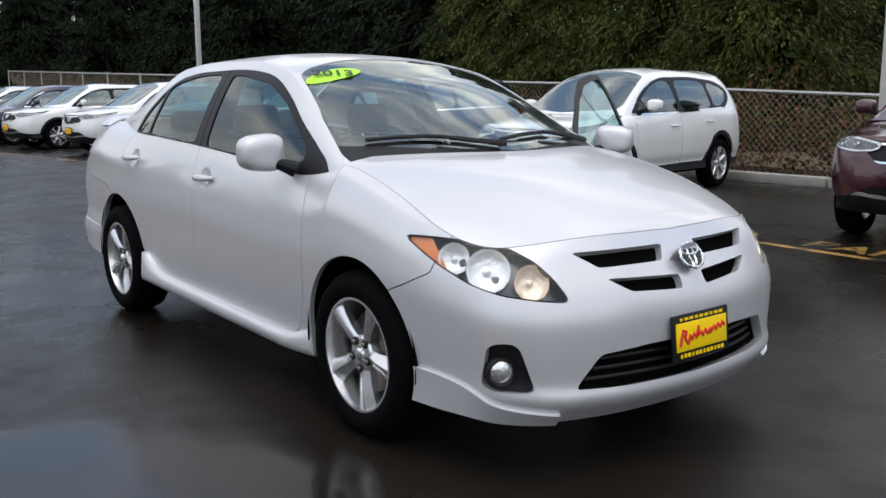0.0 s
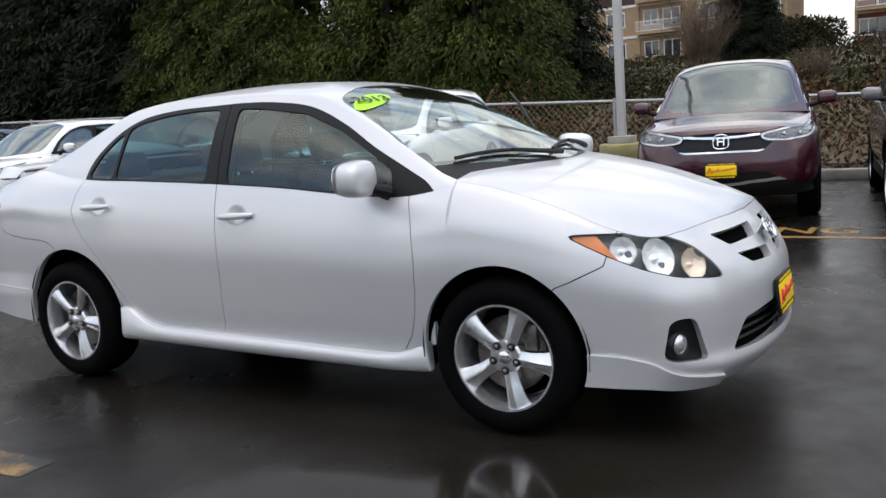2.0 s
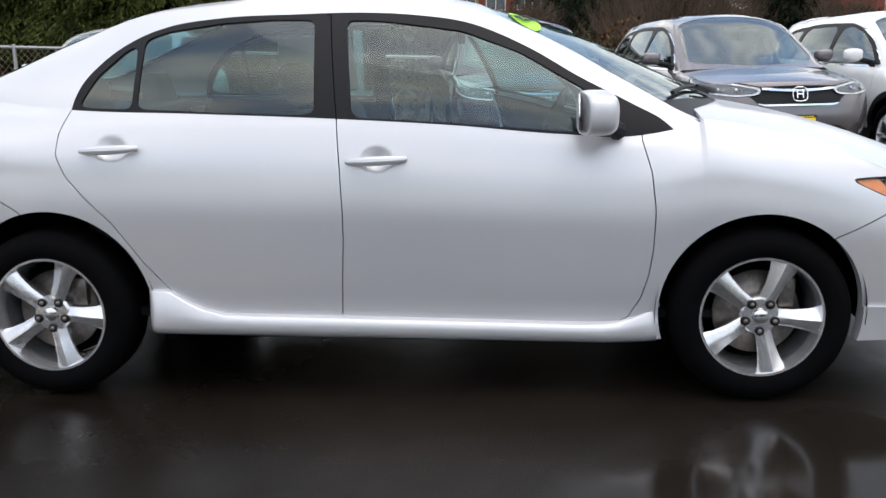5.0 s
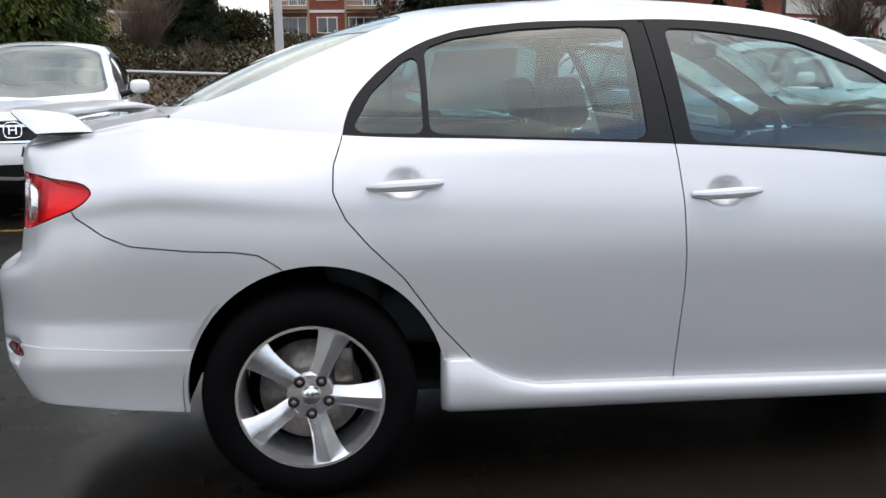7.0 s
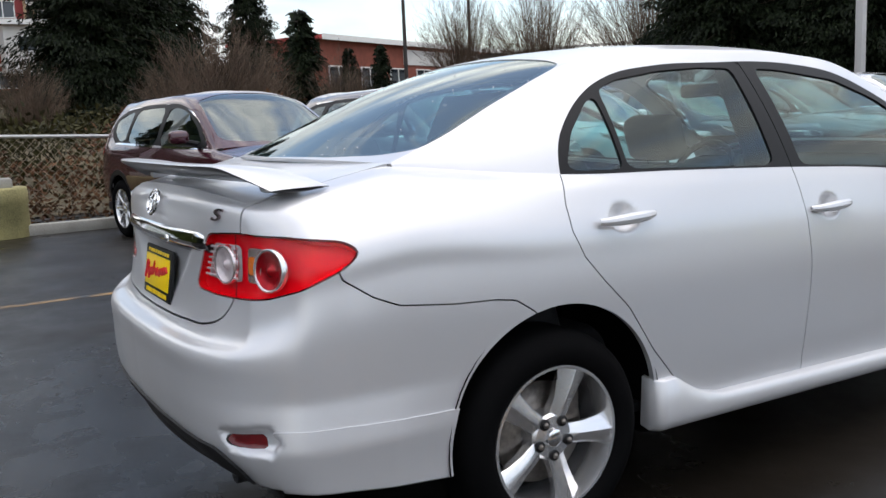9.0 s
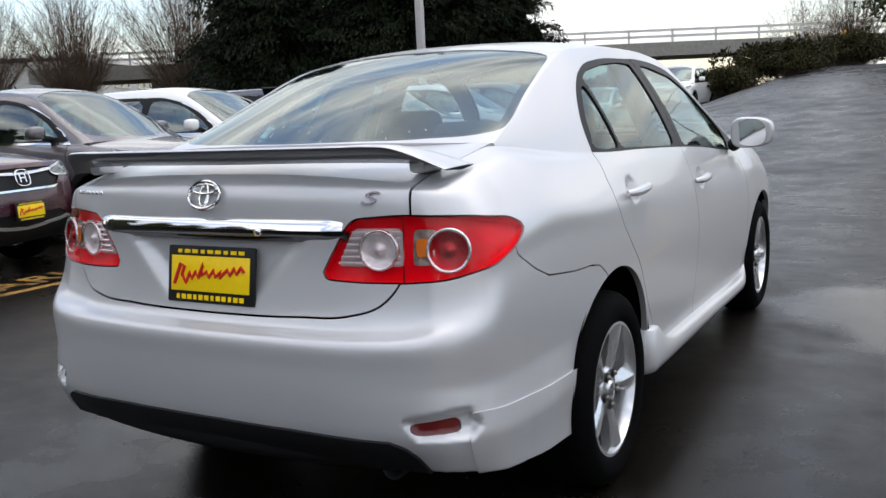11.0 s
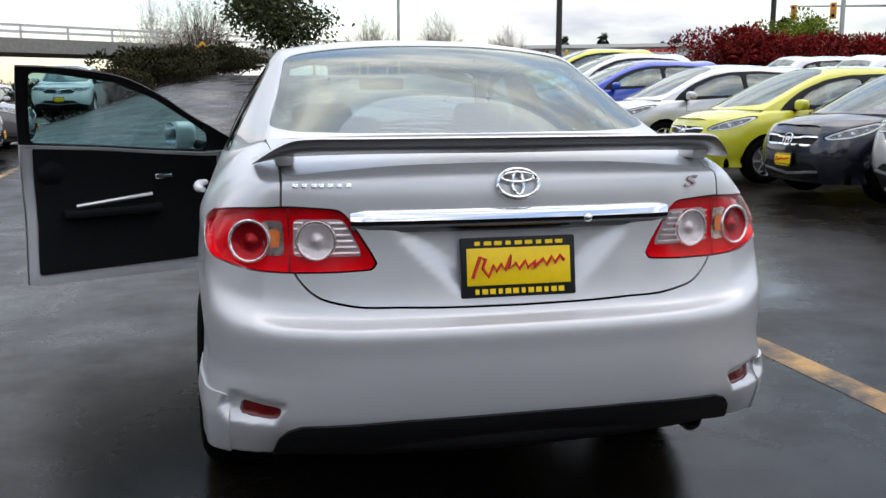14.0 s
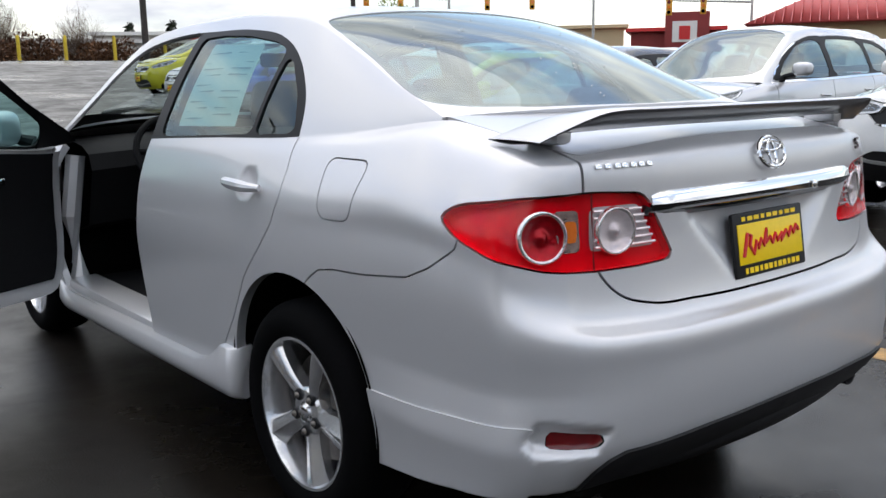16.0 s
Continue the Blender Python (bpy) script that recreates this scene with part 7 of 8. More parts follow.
def limbs(segs, sides=4):
    """Tapered limbs, each given as (start, end, radius at start, radius at end)."""
    a, b = np.array([s[0] for s in segs], float), np.array([s[1] for s in segs], float)
    ra, rb = np.array([s[2] for s in segs]), np.array([s[3] for s in segs])
    d = b - a
    d /= np.linalg.norm(d, axis=1, keepdims=True) + 1e-9
    u = np.cross(d, np.where(np.abs(d[:, 2:]) > 0.9, [[1.0, 0, 0]], [[0, 0, 1.0]]))
    u /= np.linalg.norm(u, axis=1, keepdims=True)
    w = np.cross(d, u)
    t = np.arange(sides) * 2 * math.pi / sides
    ring = np.cos(t)[None, :, None] * u[:, None] + np.sin(t)[None, :, None] * w[:, None]
    v = np.concatenate([a[:, None] + ring * ra[:, None, None], b[:, None] + ring * rb[:, None, None]], 1)
    k = np.arange(sides)
    q = np.stack([k, (k + 1) % sides, (k + 1) % sides + sides, k + sides], 1)
    f = (np.arange(len(segs)) * 2 * sides)[:, None, None] + q[None]
    return v.reshape(-1, 3), f.reshape(-1, 4)


def conifer(label, H, R, n, size, material, skirt=0.06, droop=0.35, shape=0.8, group="conifers behind the fence"):
    t = empty("conifer_tree", label, "tree", group)
    nb = int(26 * H)
    zb = H * (skirt + (1 - skirt) * np.sort(rng.random(nb)) ** 1.15)
    ang = rng.uniform(0, 2 * math.pi, nb)
    L = R * np.clip(1 - zb / H, 0.0, 1) ** shape * rng.uniform(0.6, 1.12, nb) + 0.12
    k = rng.choice(nb, n, p=(L + 0.4) / (L + 0.4).sum())
    s = np.sqrt(rng.uniform(0.03, 1, n))
    a = ang[k] + rng.normal(0, 0.16, n)
    r = L[k] * s
    p = np.stack([np.cos(a) * r, np.sin(a) * r, zb[k] - droop * r * s + 0.12 * r + rng.normal(0, 0.10, n)], 1)
    d = np.stack([np.cos(a + rng.normal(0, 0.7, n)), np.sin(a + rng.normal(0, 0.7, n)), rng.normal(-0.9, 0.5, n)], 1)
    raw("crown", *sprays(p, d, size, size * 0.27), material, t)
    big = rng.integers(0, n, n // 8)
    q = p[big] * [0.5, 0.5, 1.0]
    raw("inner_foliage", *sprays(q, d[big], size * 2.6, size * 1.3), material, t)
    segs = [((0, 0, zb[i] * 0.98), (math.cos(ang[i]) * L[i] * 0.9, math.sin(ang[i]) * L[i] * 0.9, zb[i] - droop * L[i] * 0.8), 0.035, 0.008) for i in range(0, nb, 2)]
    raw("branch_spray", *limbs(segs, 3), BARK, t)
    bm = bmesh.new()
    cyl(bm, (0, 0, -0.6), (0, 0, H * 0.96), 0.022 * H, 0.02, 9)
    part("trunk", bm, BARK, t)
    return t


def branching(H, spread, levels, base_r, seed, up=0.35):
    rg = random.Random(seed)
    segs, tips = [], []

    def grow(p, d, ln, r, lev):
        steps = 3 if lev else 1
        for i in range(steps):
            q = p + d * ln / steps
            segs.append((tuple(p), tuple(q), r * (1 - 0.25 * i / steps), r * (1 - 0.25 * (i + 1) / steps)))
            p = q
            d = (d + Vector((rg.gauss(0, 0.14), rg.gauss(0, 0.14), rg.gauss(0.03, 0.1)))).normalized()
            if lev > 0 and i > 0:
                for _ in range(2 if lev > 1 else 5):
                    a = rg.uniform(0, 2 * math.pi)
                    side = Vector((math.cos(a), math.sin(a), up)).normalized()
                    grow(p.copy(), (d * 0.55 + side * spread).normalized(), ln * rg.uniform(0.45, 0.68), r * 0.5, lev - 1)
        tips.append(tuple(p))
    grow(Vector((0, 0, -0.3)), Vector((0, 0, 1)), H * 0.55, base_r, levels)
    return segs, np.array(tips)


def twig_bush(label, H, W, seed, stems=150, r=0.013, kind="bush"):
    """Many thin stems that fan out from one foot, each with side twigs."""
    rg = random.Random(seed)
    t = empty("bare_" + kind, label, kind, "bare " + ("bushes" if kind == "bush" else "trees"))
    stout, fine = [], []
    for _ in range(stems):
        a, out = rg.uniform(0, 2 * math.pi), rg.random() ** 0.6
        top = Vector((math.cos(a) * out * W / 2, math.sin(a) * out * W / 2, H * (1 - 0.45 * out * out) * rg.uniform(0.55, 1.0)))
        foot = Vector((top.x * 0.12, top.y * 0.12, -0.1))
        last = foot
        for i in range(1, 6):
            u = i / 5
            q = foot.lerp(top, u) + Vector((top.x, top.y, 0)) * 0.25 * (u * u - u) + Vector((rg.gauss(0, 0.05), rg.gauss(0, 0.05), 0))
            stout.append((tuple(last), tuple(q), r * (1.3 - u), r * (1.15 - u)))
            d = (q - last).normalized()
            for _k in range(5):
                side = (d + Vector((rg.gauss(0, 0.55), rg.gauss(0, 0.55), rg.gauss(0.15, 0.3)))).normalized() * rg.uniform(0.06, 0.18) * H
                b = last.lerp(q, rg.random())
                fine.append((tuple(b), tuple(b + side), r * 0.4, r * 0.15))
            last = q
    raw("stem_spray", *limbs(stout, 3), TWIG, t)
    raw("twig_spray", *limbs(fine, 3), TWIG, t)
    return t


def broadleaf(label, H, seed, n, size, material):
    t = empty("broadleaf_tree", label, "tree")
    segs, tips = branching(H, 0.8, 3, 0.02 * H, seed)
    raw("trunk", *limbs(segs, 5), BARK, t)
    c = tips[rng.integers(0, len(tips), n)]
    p = c + rng.normal(0, 0.5, (n, 3)) * [1.15, 1.15, 0.9] - [0, 0, 1.6]
    raw("crown", *sprays(p, rng.normal(size=(n, 3)) + [0, 0, -0.3], size, size * 0.6), material, t)
    return t


def shrub(label, w, d, h, n, size, material, name="shrub", group="", twigs=60):
    t = empty(name, label, "shrub", group)
    lump = rng.normal(size=(14, 3)) * [w * 0.28, d * 0.28, h * 0.13] + [0, 0, h * 0.52]
    dv = rng.normal(size=(n, 3))
    dv /= np.linalg.norm(dv, axis=1, keepdims=True)
    p = lump[rng.integers(0, 14, n)] + dv * rng.uniform(0.6, 1.0, (n, 1)) * [w * 0.26, d * 0.26, h * 0.30]
    p[:, 2] = np.clip(p[:, 2], 0.02, None)
    raw("foliage", *sprays(p, dv + rng.normal(0, 0.5, (n, 3)), size, size * 0.55), material, t)
    e = p[rng.integers(0, n, twigs)]
    raw("stem_spray", *limbs([((e_[0] * 0.2, e_[1] * 0.2, 0), tuple(e_), 0.014, 0.004) for e_ in e], 3), BARK, t)
    return t


def at(ob, x, y, turn=0.0, s=1.0, sink=0.0):
    ob.matrix_world = pose(x, y, float(ground_z(x, y)) - sink, 0, 0, turn) @ Matrix.Scale(s, 4)
    return ob


def again(ob, x, y, turn, s=1.0):
    return copy_thing(ob, pose(x, y, float(ground_z(x, y)), 0, 0, turn) @ Matrix.Scale(s, 4))


# dark firs beyond the fence
fir = at(conifer("tall dark green fir with drooping branches", 11.5, 4.1, 30000, 0.27, FIR, 0.02, 0.4, 0.7), -17.5, -20.5)
fir2 = at(conifer("tall dark green fir with dense low branches", 12.5, 4.6, 34000, 0.28, FIR, 0.02, 0.3, 0.6), -18.5, -25.5)
for k, (x, y, s) in enumerate(((-20, -31, 1.0), (-16, -34, 0.9), (-22, -38, 1.1), (-17, -42, 1.0), (-21, -47, 1.15), (-15, -50, 1.0), (-19, -56, 1.1), (-12.5, -58, 1.05), (-15.5, -64, 1.1), (-9, -66, 1.1), (-24, -27, 1.0), (-26, -9.9, 0.7), (-5, -70, 1.1), (-12, -72, 1.2),
                           (-36.5, 4.2, 0.85), (-38, 6.0, 0.95), (-45, 14, 0.62), (-60, -9.4, 0.55), (-62, -11.2, 0.7), (-47, 10.5, 0.9),
                           (-19.4, 30.5, 0.95), (-17.3, 32.2, 0.9), (-16.2, 34.5, 0.8), (-21.5, 34.5, 1.25), (-20.6, 29.6, 0.9), (-24.2, 28.2, 1.0), (-26.0, 28.5, 0.85), (-22.5, 34, 1.0), (-27, 31, 1.05))):
    again(fir if k % 2 else fir2, x, y, 67 * k, s)
# lighter cedars
cedar = at(conifer("green cedar tree with soft hanging sprays", 8.6, 2.8, 60000, 0.15, CEDAR, 0.02, 0.55, 0.55, "cedars behind the fence"), -15.8, -7.6)
for k, (x, y, s) in enumerate(((-16.4, -10.6, 1.1), (-15.9, -13.6, 1.0), (-16.6, -16.4, 1.1), (-17.0, -18.8, 0.9), (-18.4, -8.6, 1.05))):
    again(cedar, x, y, 77 * k + 30, s)
small = at(conifer("small dark green cedar on the bank", 4.6, 1.5, 7000, 0.2, FIR, 0.02, 0.4, 0.6, "cedars on the bank"), -31.0, 11.2)
again(small, -56.5, 25.5, 120, 0.8)
again(small, -55.5, 27.5, 10, 0.85)
# bare trees
bare = at(twig_bush("bare brown tree with fine twigs", 9.5, 7.5, 5, 190, 0.022, "tree"), -44, 33)
for k, (x, y, s) in enumerate(((-38.5, 37, 1.15), (-47.5, 29.5, 0.9), (-33, 40.5, 0.8), (-56, -12.5, 0.7), (-3.5, 60, 0.75), (-7, 66, 0.85), (9, 66, 0.6), (14, 64, 0.6), (19, 63, 0.5))):
    again(bare, x, y, 50 * k, s)
thicket = at(twig_bush("bare reddish brown bush with dense twigs", 3.9, 3.4, 9), -21.5, 4.6)
for k, (x, y, s) in enumerate(((-22.6, 5.8, 0.9), (-20.6, 3.2, 0.7), (-29, -5.5, 0.5), (-31, -9.5, 0.55), (-24.5, 7.2, 0.75), (-33, -2.8, 0.5), (-27, -1.5, 0.5), (-30, 1.0, 0.8), (-28, 11.5, 0.8))):
    again(thicket, x, y, 63 * k, s)
# broadleaf tree by the ramp
at(broadleaf("dark broadleaf tree by the ramp top", 6.3, 3, 6500, 0.24, BROADLEAF), 1.1, 43.0)
# undergrowth along the fence
n_ = 40000
py_ = rng.uniform(-42, 23, n_)
px_ = FX + 3.0 * smooth(-8, -26, py_) - 0.5 - np.abs(rng.normal(0, 1.0, n_))
pz_ = ground_z(px_, py_) + rng.random(n_) ** 1.3 * (1.30 + 0.30 * np.sin(py_ * 0.9) + 0.25 * np.sin(py_ * 2.7 + 1))
ob = raw("bramble", *sprays(np.stack([px_, py_, pz_], 1), rng.normal(size=(n_, 3)) + [0.3, 0, 0.2], 0.12, 0.05), BRAMBLE)
tagged(ob, "brown dead bramble thicket behind the fence", "undergrowth", kind="stuff")
n_ = 60000
py_ = rng.uniform(-34, 28, n_)
px_ = rng.uniform(-27, -13.5, n_)
hm_ = 0.7 + 0.5 * np.sin(py_ * 0.55 + px_ * 0.3) + 0.4 * np.sin(py_ * 1.7 - px_ * 0.8)
pz_ = ground_z(px_, py_) + 0.1 + rng.random(n_) * np.clip(hm_, 0.25, 2) * 0.8
ob = raw("bank_scrub", *sprays(np.stack([px_, py_, pz_], 1), rng.normal(size=(n_, 3)) + [0.2, 0, 0.4], 0.19, 0.08), SHRUB)
tagged(ob, "brownish green scrub covering the bank", "undergrowth", kind="stuff")
n_ = 42000
py_ = rng.uniform(-60, 40, n_)
px_ = rng.uniform(-80, -26, n_)
hm_ = 0.9 + 0.6 * np.sin(py_ * 0.35 + px_ * 0.2) + 0.4 * np.sin(py_ * 1.1 - px_ * 0.5)
pz_ = ground_z(px_, py_) + 0.2 + rng.random(n_) * np.clip(hm_, 0.3, 2) * 0.55
ob = raw("bank_scrub", *sprays(np.stack([px_, py_, pz_], 1), rng.normal(size=(n_, 3)) + [0.2, 0, 0.4], 0.38, 0.15), SHRUB)
tagged(ob, "brownish scrub on the upper bank", "undergrowth", kind="stuff")
# shrubs on the ramp's bank
sh1 = at(shrub("brown green shrub on the bank by the ramp", 4.2, 3.6, 2.5, 5000, 0.24, SHRUB, group="shrubs beside the ramp"), -7.4, 31.0, 0, 0.62)
for k, (x, y, s) in enumerate(((-5.4, 31.6, 0.75), (-3.6, 33.2, 0.95), (-2.0, 35.5, 0.9), (-1.2, 38.5, 0.85), (-4.5, 37, 1.2), (-1.5, 42, 0.9), (-5.0, 28.5, 0.7), (-3.2, 30.0, 0.6))):
    again(sh1, x, y, 71 * k, s)
for k in range(13):
    u = -16 + 3 * k
    again(sh1, -23.3 + 0.84 * u, 62.6 + 0.545 * u, 71 * k, 1.3 + 0.25 * math.sin(2.3 * k))
for x, y, q in ((-66, -9.6, 2.1), (-67, -7.0, 1.7), (-64, -12.0, 1.9)):
    again(sh1, x, y, 40 * y, q)
# red hedge and lime bush on the far side
red = at(shrub("dense dark red hedge shrub beside the lot", 3.2, 2.6, 2.6, 6000, 0.18, REDLEAF, "hedge", "red hedge shrubs"), 17.7, 27.2, 0, 0.84)
for k, (x, y, s) in enumerate(((18.6, 26.6, 0.86), (19.6, 25.9, 0.84), (20.5, 25.1, 0.9), (21.4, 24.3, 0.86))):
    again(red, x, y, 71 * k, s)
LIME = at(shrub("large lime green bush behind the red hedge", 4.6, 4.2, 4.1, 7000, 0.22, LIMELEAF, group="lime green bushes"), 22.4, 30.6, 0, 0.68)
again(LIME, 24.3, 29.2, 80, 0.64)
brown = at(shrub("low brown shrub on the horizon", 5, 3, 1.9, 2500, 0.26, BRAMBLE, group="brown shrubs beyond the ramp"), 9.5, 58)
for k, (x, y, s) in enumerate(((14, 57, 1.0), (18.5, 56, 0.9), (23, 57, 0.8), (28, 57, 0.8))):
    again(brown, x, y, 71 * k, s)
# far firs on the skyline
far = at(conifer("distant dark fir on the skyline", 13, 2.6, 2500, 0.7, FIR, 0.05, 0.3, 0.9, "distant firs"), 62, 168)
for k, (a, s) in enumerate(((22.5, 0.98), (26.0, 0.9), (26.9, 0.9), (29.3, 0.8), (30.3, 0.92), (31.5, 1.04), (32.9, 1.1), (34.2, 1.08), (38.7, 1.18), (45.0, 0.7), (48.5, 0.66), (53.0, 0.8), (57.0, 0.75), (61.5, 0.85), (66.0, 0.8))):
    dist = 172 + 12 * math.sin(k * 1.7)
    again(far, -1.0 + math.sin(radians(a)) * dist, -4.1 + math.cos(radians(a)) * dist, 40 * k, s)
# unseen dark belt of firs added out of view, closing the lot's near end
for k in range(15):
    again(far, -3.0 + 2.9 * k, -47.0 - 2.5 * math.sin(k * 1.9), 53 * k, 0.72 + 0.12 * math.sin(k * 2.7))

# ---- buildings ----
BRICK = mat("red_brick_wall", (0.22, 0.060, 0.036), 0.85, vary=0.25, scale=2, bump=0.01, bscale=12)
TAN = mat("tan_siding", (0.36, 0.25, 0.15), 0.8, vary=0.15, scale=1.5, bscale=9, bump=0.01)
DARKSIDING = mat("dark_siding", (0.055, 0.035, 0.035), 0.8, vary=0.2, scale=1.5)
REDSIDING = mat("red_siding", (0.23, 0.032, 0.030), 0.75, vary=0.15, scale=1.5, bscale=9)
WHITE = mat("white_trim", (0.72, 0.71, 0.68), 0.6, vary=0.06, scale=2)
CREAM = mat("cream_stucco", (0.55, 0.43, 0.26), 0.8, vary=0.08, scale=1)
PALE = mat("pale_stucco", (0.60, 0.58, 0.55), 0.8, vary=0.08, scale=1)
ROOFING = mat("dark_roofing", (0.06, 0.055, 0.055), 0.9, vary=0.2, scale=2)
ROOFRED = mat("red_metal_roof", (0.42, 0.05, 0.045), 0.55, vary=0.12, scale=1)
PANE = mat("window_pane_dark", (0.03, 0.04, 0.05), 0.05, 0, 0.8, spec=0.8)
SIGNRED = mat("sign_red", (0.55, 0.02, 0.02), 0.5, vary=0.05)
BOLLARD = mat("bollard_yellow", (0.60, 0.43, 0.02), 0.5, vary=0.12, scale=6)
WOODPOLE = mat("dark_pole", (0.045, 0.038, 0.034), 0.85, vary=0.3, scale=3)
SIGNALYEL = mat("signal_housing", (0.65, 0.32, 0.02), 0.5, vary=0.05)


def block(parent, name, c, s, material, label="", bevel=0.0):
    bm = bmesh.new()
    box(bm, c, s, bevel)
    return part(name, bm, material, parent, label)


def window(parent, x, z, w, h, y=0.0):
    """A white framed double window on a wall that faces -y."""
    win = block(parent, "window", (x, y + 0.02, z), (w, 0.10, h), PANE)
    bm = bmesh.new()
    for sx in (-1, 0, 1):
        box(bm, (x + sx * (w / 2 - 0.04), y - 0.05, z), (0.09, 0.1, h + 0.1))
    for sz in (-1, 1):
        box(bm, (x, y - 0.06, z + sz * h / 2), (w + 0.12, 0.12, 0.10))
    part("window_frame", bm, WHITE, win)
    return win


def balcony(parent, x, z, w):
    b = block(parent, "balcony", (x, -0.75, z - 0.1), (w, 1.5, 0.22), TAN)
    bm = bmesh.new()
    for zz in (0.12, 1.02):
        box(bm, (x, -1.45, z + zz), (w, 0.06, 0.07))
    for k in np.arange(-w / 2, w / 2 + 0.01, 0.16):
        box(bm, (x + k, -1.45, z + 0.55), (0.035, 0.035, 0.9))
    part("railing", bm, WHITE, b)
    return b


def apartment(label, x, y, z, turn, width, floors, lower, upper, bays, roof_h=1.6):
    h = 3.0 * floors
    a = empty("apartment_building", label, "building", "apartment buildings on the bank", pose(x, y, z, 0, 0, turn))
    block(a, "wall", (0, 5, h * 0.25), (width, 10, h * 0.5), lower, "lower wall of lighter cladding")
    block(a, "wall", (0, 5.02, h * 0.75), (width + 0.02, 10, h * 0.5), upper, "upper wall of darker cladding")
    bm = bmesh.new()
    v = [bm.verts.new(p) for p in ((-width / 2 - 0.7, -0.8, h), (width / 2 + 0.7, -0.8, h), (width / 2 + 0.7, 10.8, h), (-width / 2 - 0.7, 10.8, h), (-width / 2 + 3, 5, h + roof_h), (width / 2 - 3, 5, h + roof_h))]
    for f in ((0, 1, 5, 4), (1, 2, 5), (2, 3, 4, 5), (3, 0, 4), (3, 2, 1, 0)):
        bm.faces.new([v[i] for i in f])
    part("roof", bm, ROOFING, a)
    block(a, "fascia", (0, -0.82, h - 0.05), (width + 1.5, 0.08, 0.3), WHITE)
    step = width / bays
    for f in range(floors):
        zf = 3.0 * f
        for k in range(bays):
            xc = -width / 2 + step * (k + 0.5)
            if k % 2 == 0:
                window(a, xc - step * 0.22, zf + 1.75, 1.5, 1.4)
                window(a, xc + step * 0.22, zf + 1.5, 1.7, 1.9)
                if f:
                    balcony(a, xc, zf + 0.3, step * 0.92)
            else:
                window(a, xc, zf + 1.75, 1.9, 1.4)
        block(a, "floor_band", (0, -0.03, zf + 0.02), (width + 0.06, 0.1, 0.25), WHITE)
    for k in range(bays + 1):
        block(a, "post", (-width / 2 + step * k, -0.10, h / 2), (0.22, 0.24, h), TAN)
    return a


apartment("tan and brown apartment building with white balconies", -84.0, -23.5, 4.4, 90, 23, 4, TAN, DARKSIDING, 5)
apartment("red apartment building with white windows on the bank", -84.0, 0.8, 4.4, 90, 14.0, 4, BRICK, REDSIDING, 4)
apartment("tan apartment building set back behind trees", -96.0, 8, 5.2, 90, 12.0, 3, TAN, DARKSIDING, 3)


def low_block(kind, label, x, y, z, turn, w, d, h, wall, roof, windows=0, wz=0.6, band=True):
    a = empty(kind, label, "building", "", pose(x, y, z, 0, 0, turn))
    block(a, "wall", (0, d / 2, h / 2), (w, d, h), wall)
    block(a, "roof", (0, d / 2 - 0.1, h + 0.15), (w + 0.8, d + 1.0, 0.3), roof)
    if band:
        block(a, "fascia", (0, -0.62, h + 0.12), (w + 0.9, 0.06, 0.42), WHITE)
    for k in range(windows):
        window(a, -w / 2 + w * (k + 0.5) / windows, h * wz, w / windows * 0.6, h * 0.3)
    return a


lb = low_block("long_building", "long low red brick building with flat roof", -70.2, 42.2, 0.9, 118, 38, 9, 6.7, BRICK, ROOFRED, 9, 0.55)
block(lb, "pale_band", (5, -0.08, 5.7), (25, 0.12, 1.3), PALE, "pale cladding band under the roof")
low_block("annex", "low pale building beside the brick building", -58.5, 49.5, 2.6, 118, 16, 6, 3.4, PALE, ROOFING, 3)
low_block("white_shed", "small white building on the bank", -80.0, 8.0, 6.5, 90, 5, 4, 4.0, PALE, ROOFING, 1)
st = low_block("store_building", "long low beige shop with red sign letters", 51.5, 95.5, 1.6, -28, 40, 12, 5.4, PALE, ROOFING, 6, 0.35)
for k in range(9):
    block(st, "sign_bar", (-8.6 + k * 0.82, -0.72, 4.55), (0.68, 0.1, 0.95), SIGNRED, "red sign bars")
low_block("tan_building", "low tan building with a flat roof", 64.0, 57.5, 0.6, -47, 10, 6, 5.3, CREAM, CREAM, 0, 0.6, False)
rb = low_block("restaurant", "dark red restaurant building with white panel", 62.4, 44.1, 0.3, -54, 7.5, 8, 4.7, REDSIDING, SIGNRED, 0, 0.6, False)
block(rb, "tower", (0.9, -0.3, 3.1), (3.6, 1.2, 6.2), REDSIDING)
block(rb, "sign_panel", (0.7, -0.95, 4.6), (2.0, 0.1, 1.7), WHITE, "white sign panel")
block(rb, "sign_bar", (0.7, -1.02, 4.5), (0.9, 0.05, 1.1), SIGNRED)
rr = empty("red_roof_building", "tan building with a red pitched metal roof", "building", "", pose(54.4, 22.5, 0.9, 0, 0, -62))
block(rr, "wall", (0, 5, 1.8), (15, 9, 3.6), CREAM)
bm = bmesh.new()
v = [bm.verts.new(p) for p in ((-8.5, -0.8, 3.5), (8.5, -0.8, 3.5), (8.5, 10.8, 3.5), (-8.5, 10.8, 3.5), (-4.5, 5, 5.6), (4.5, 5, 5.6))]
for f in ((0, 1, 5, 4), (1, 2, 5), (2, 3, 4, 5), (3, 0, 4), (3, 2, 1, 0)):
    bm.faces.new([v[i] for i in f])
rf = part("roof", bm, ROOFRED, rr, "red metal roof")
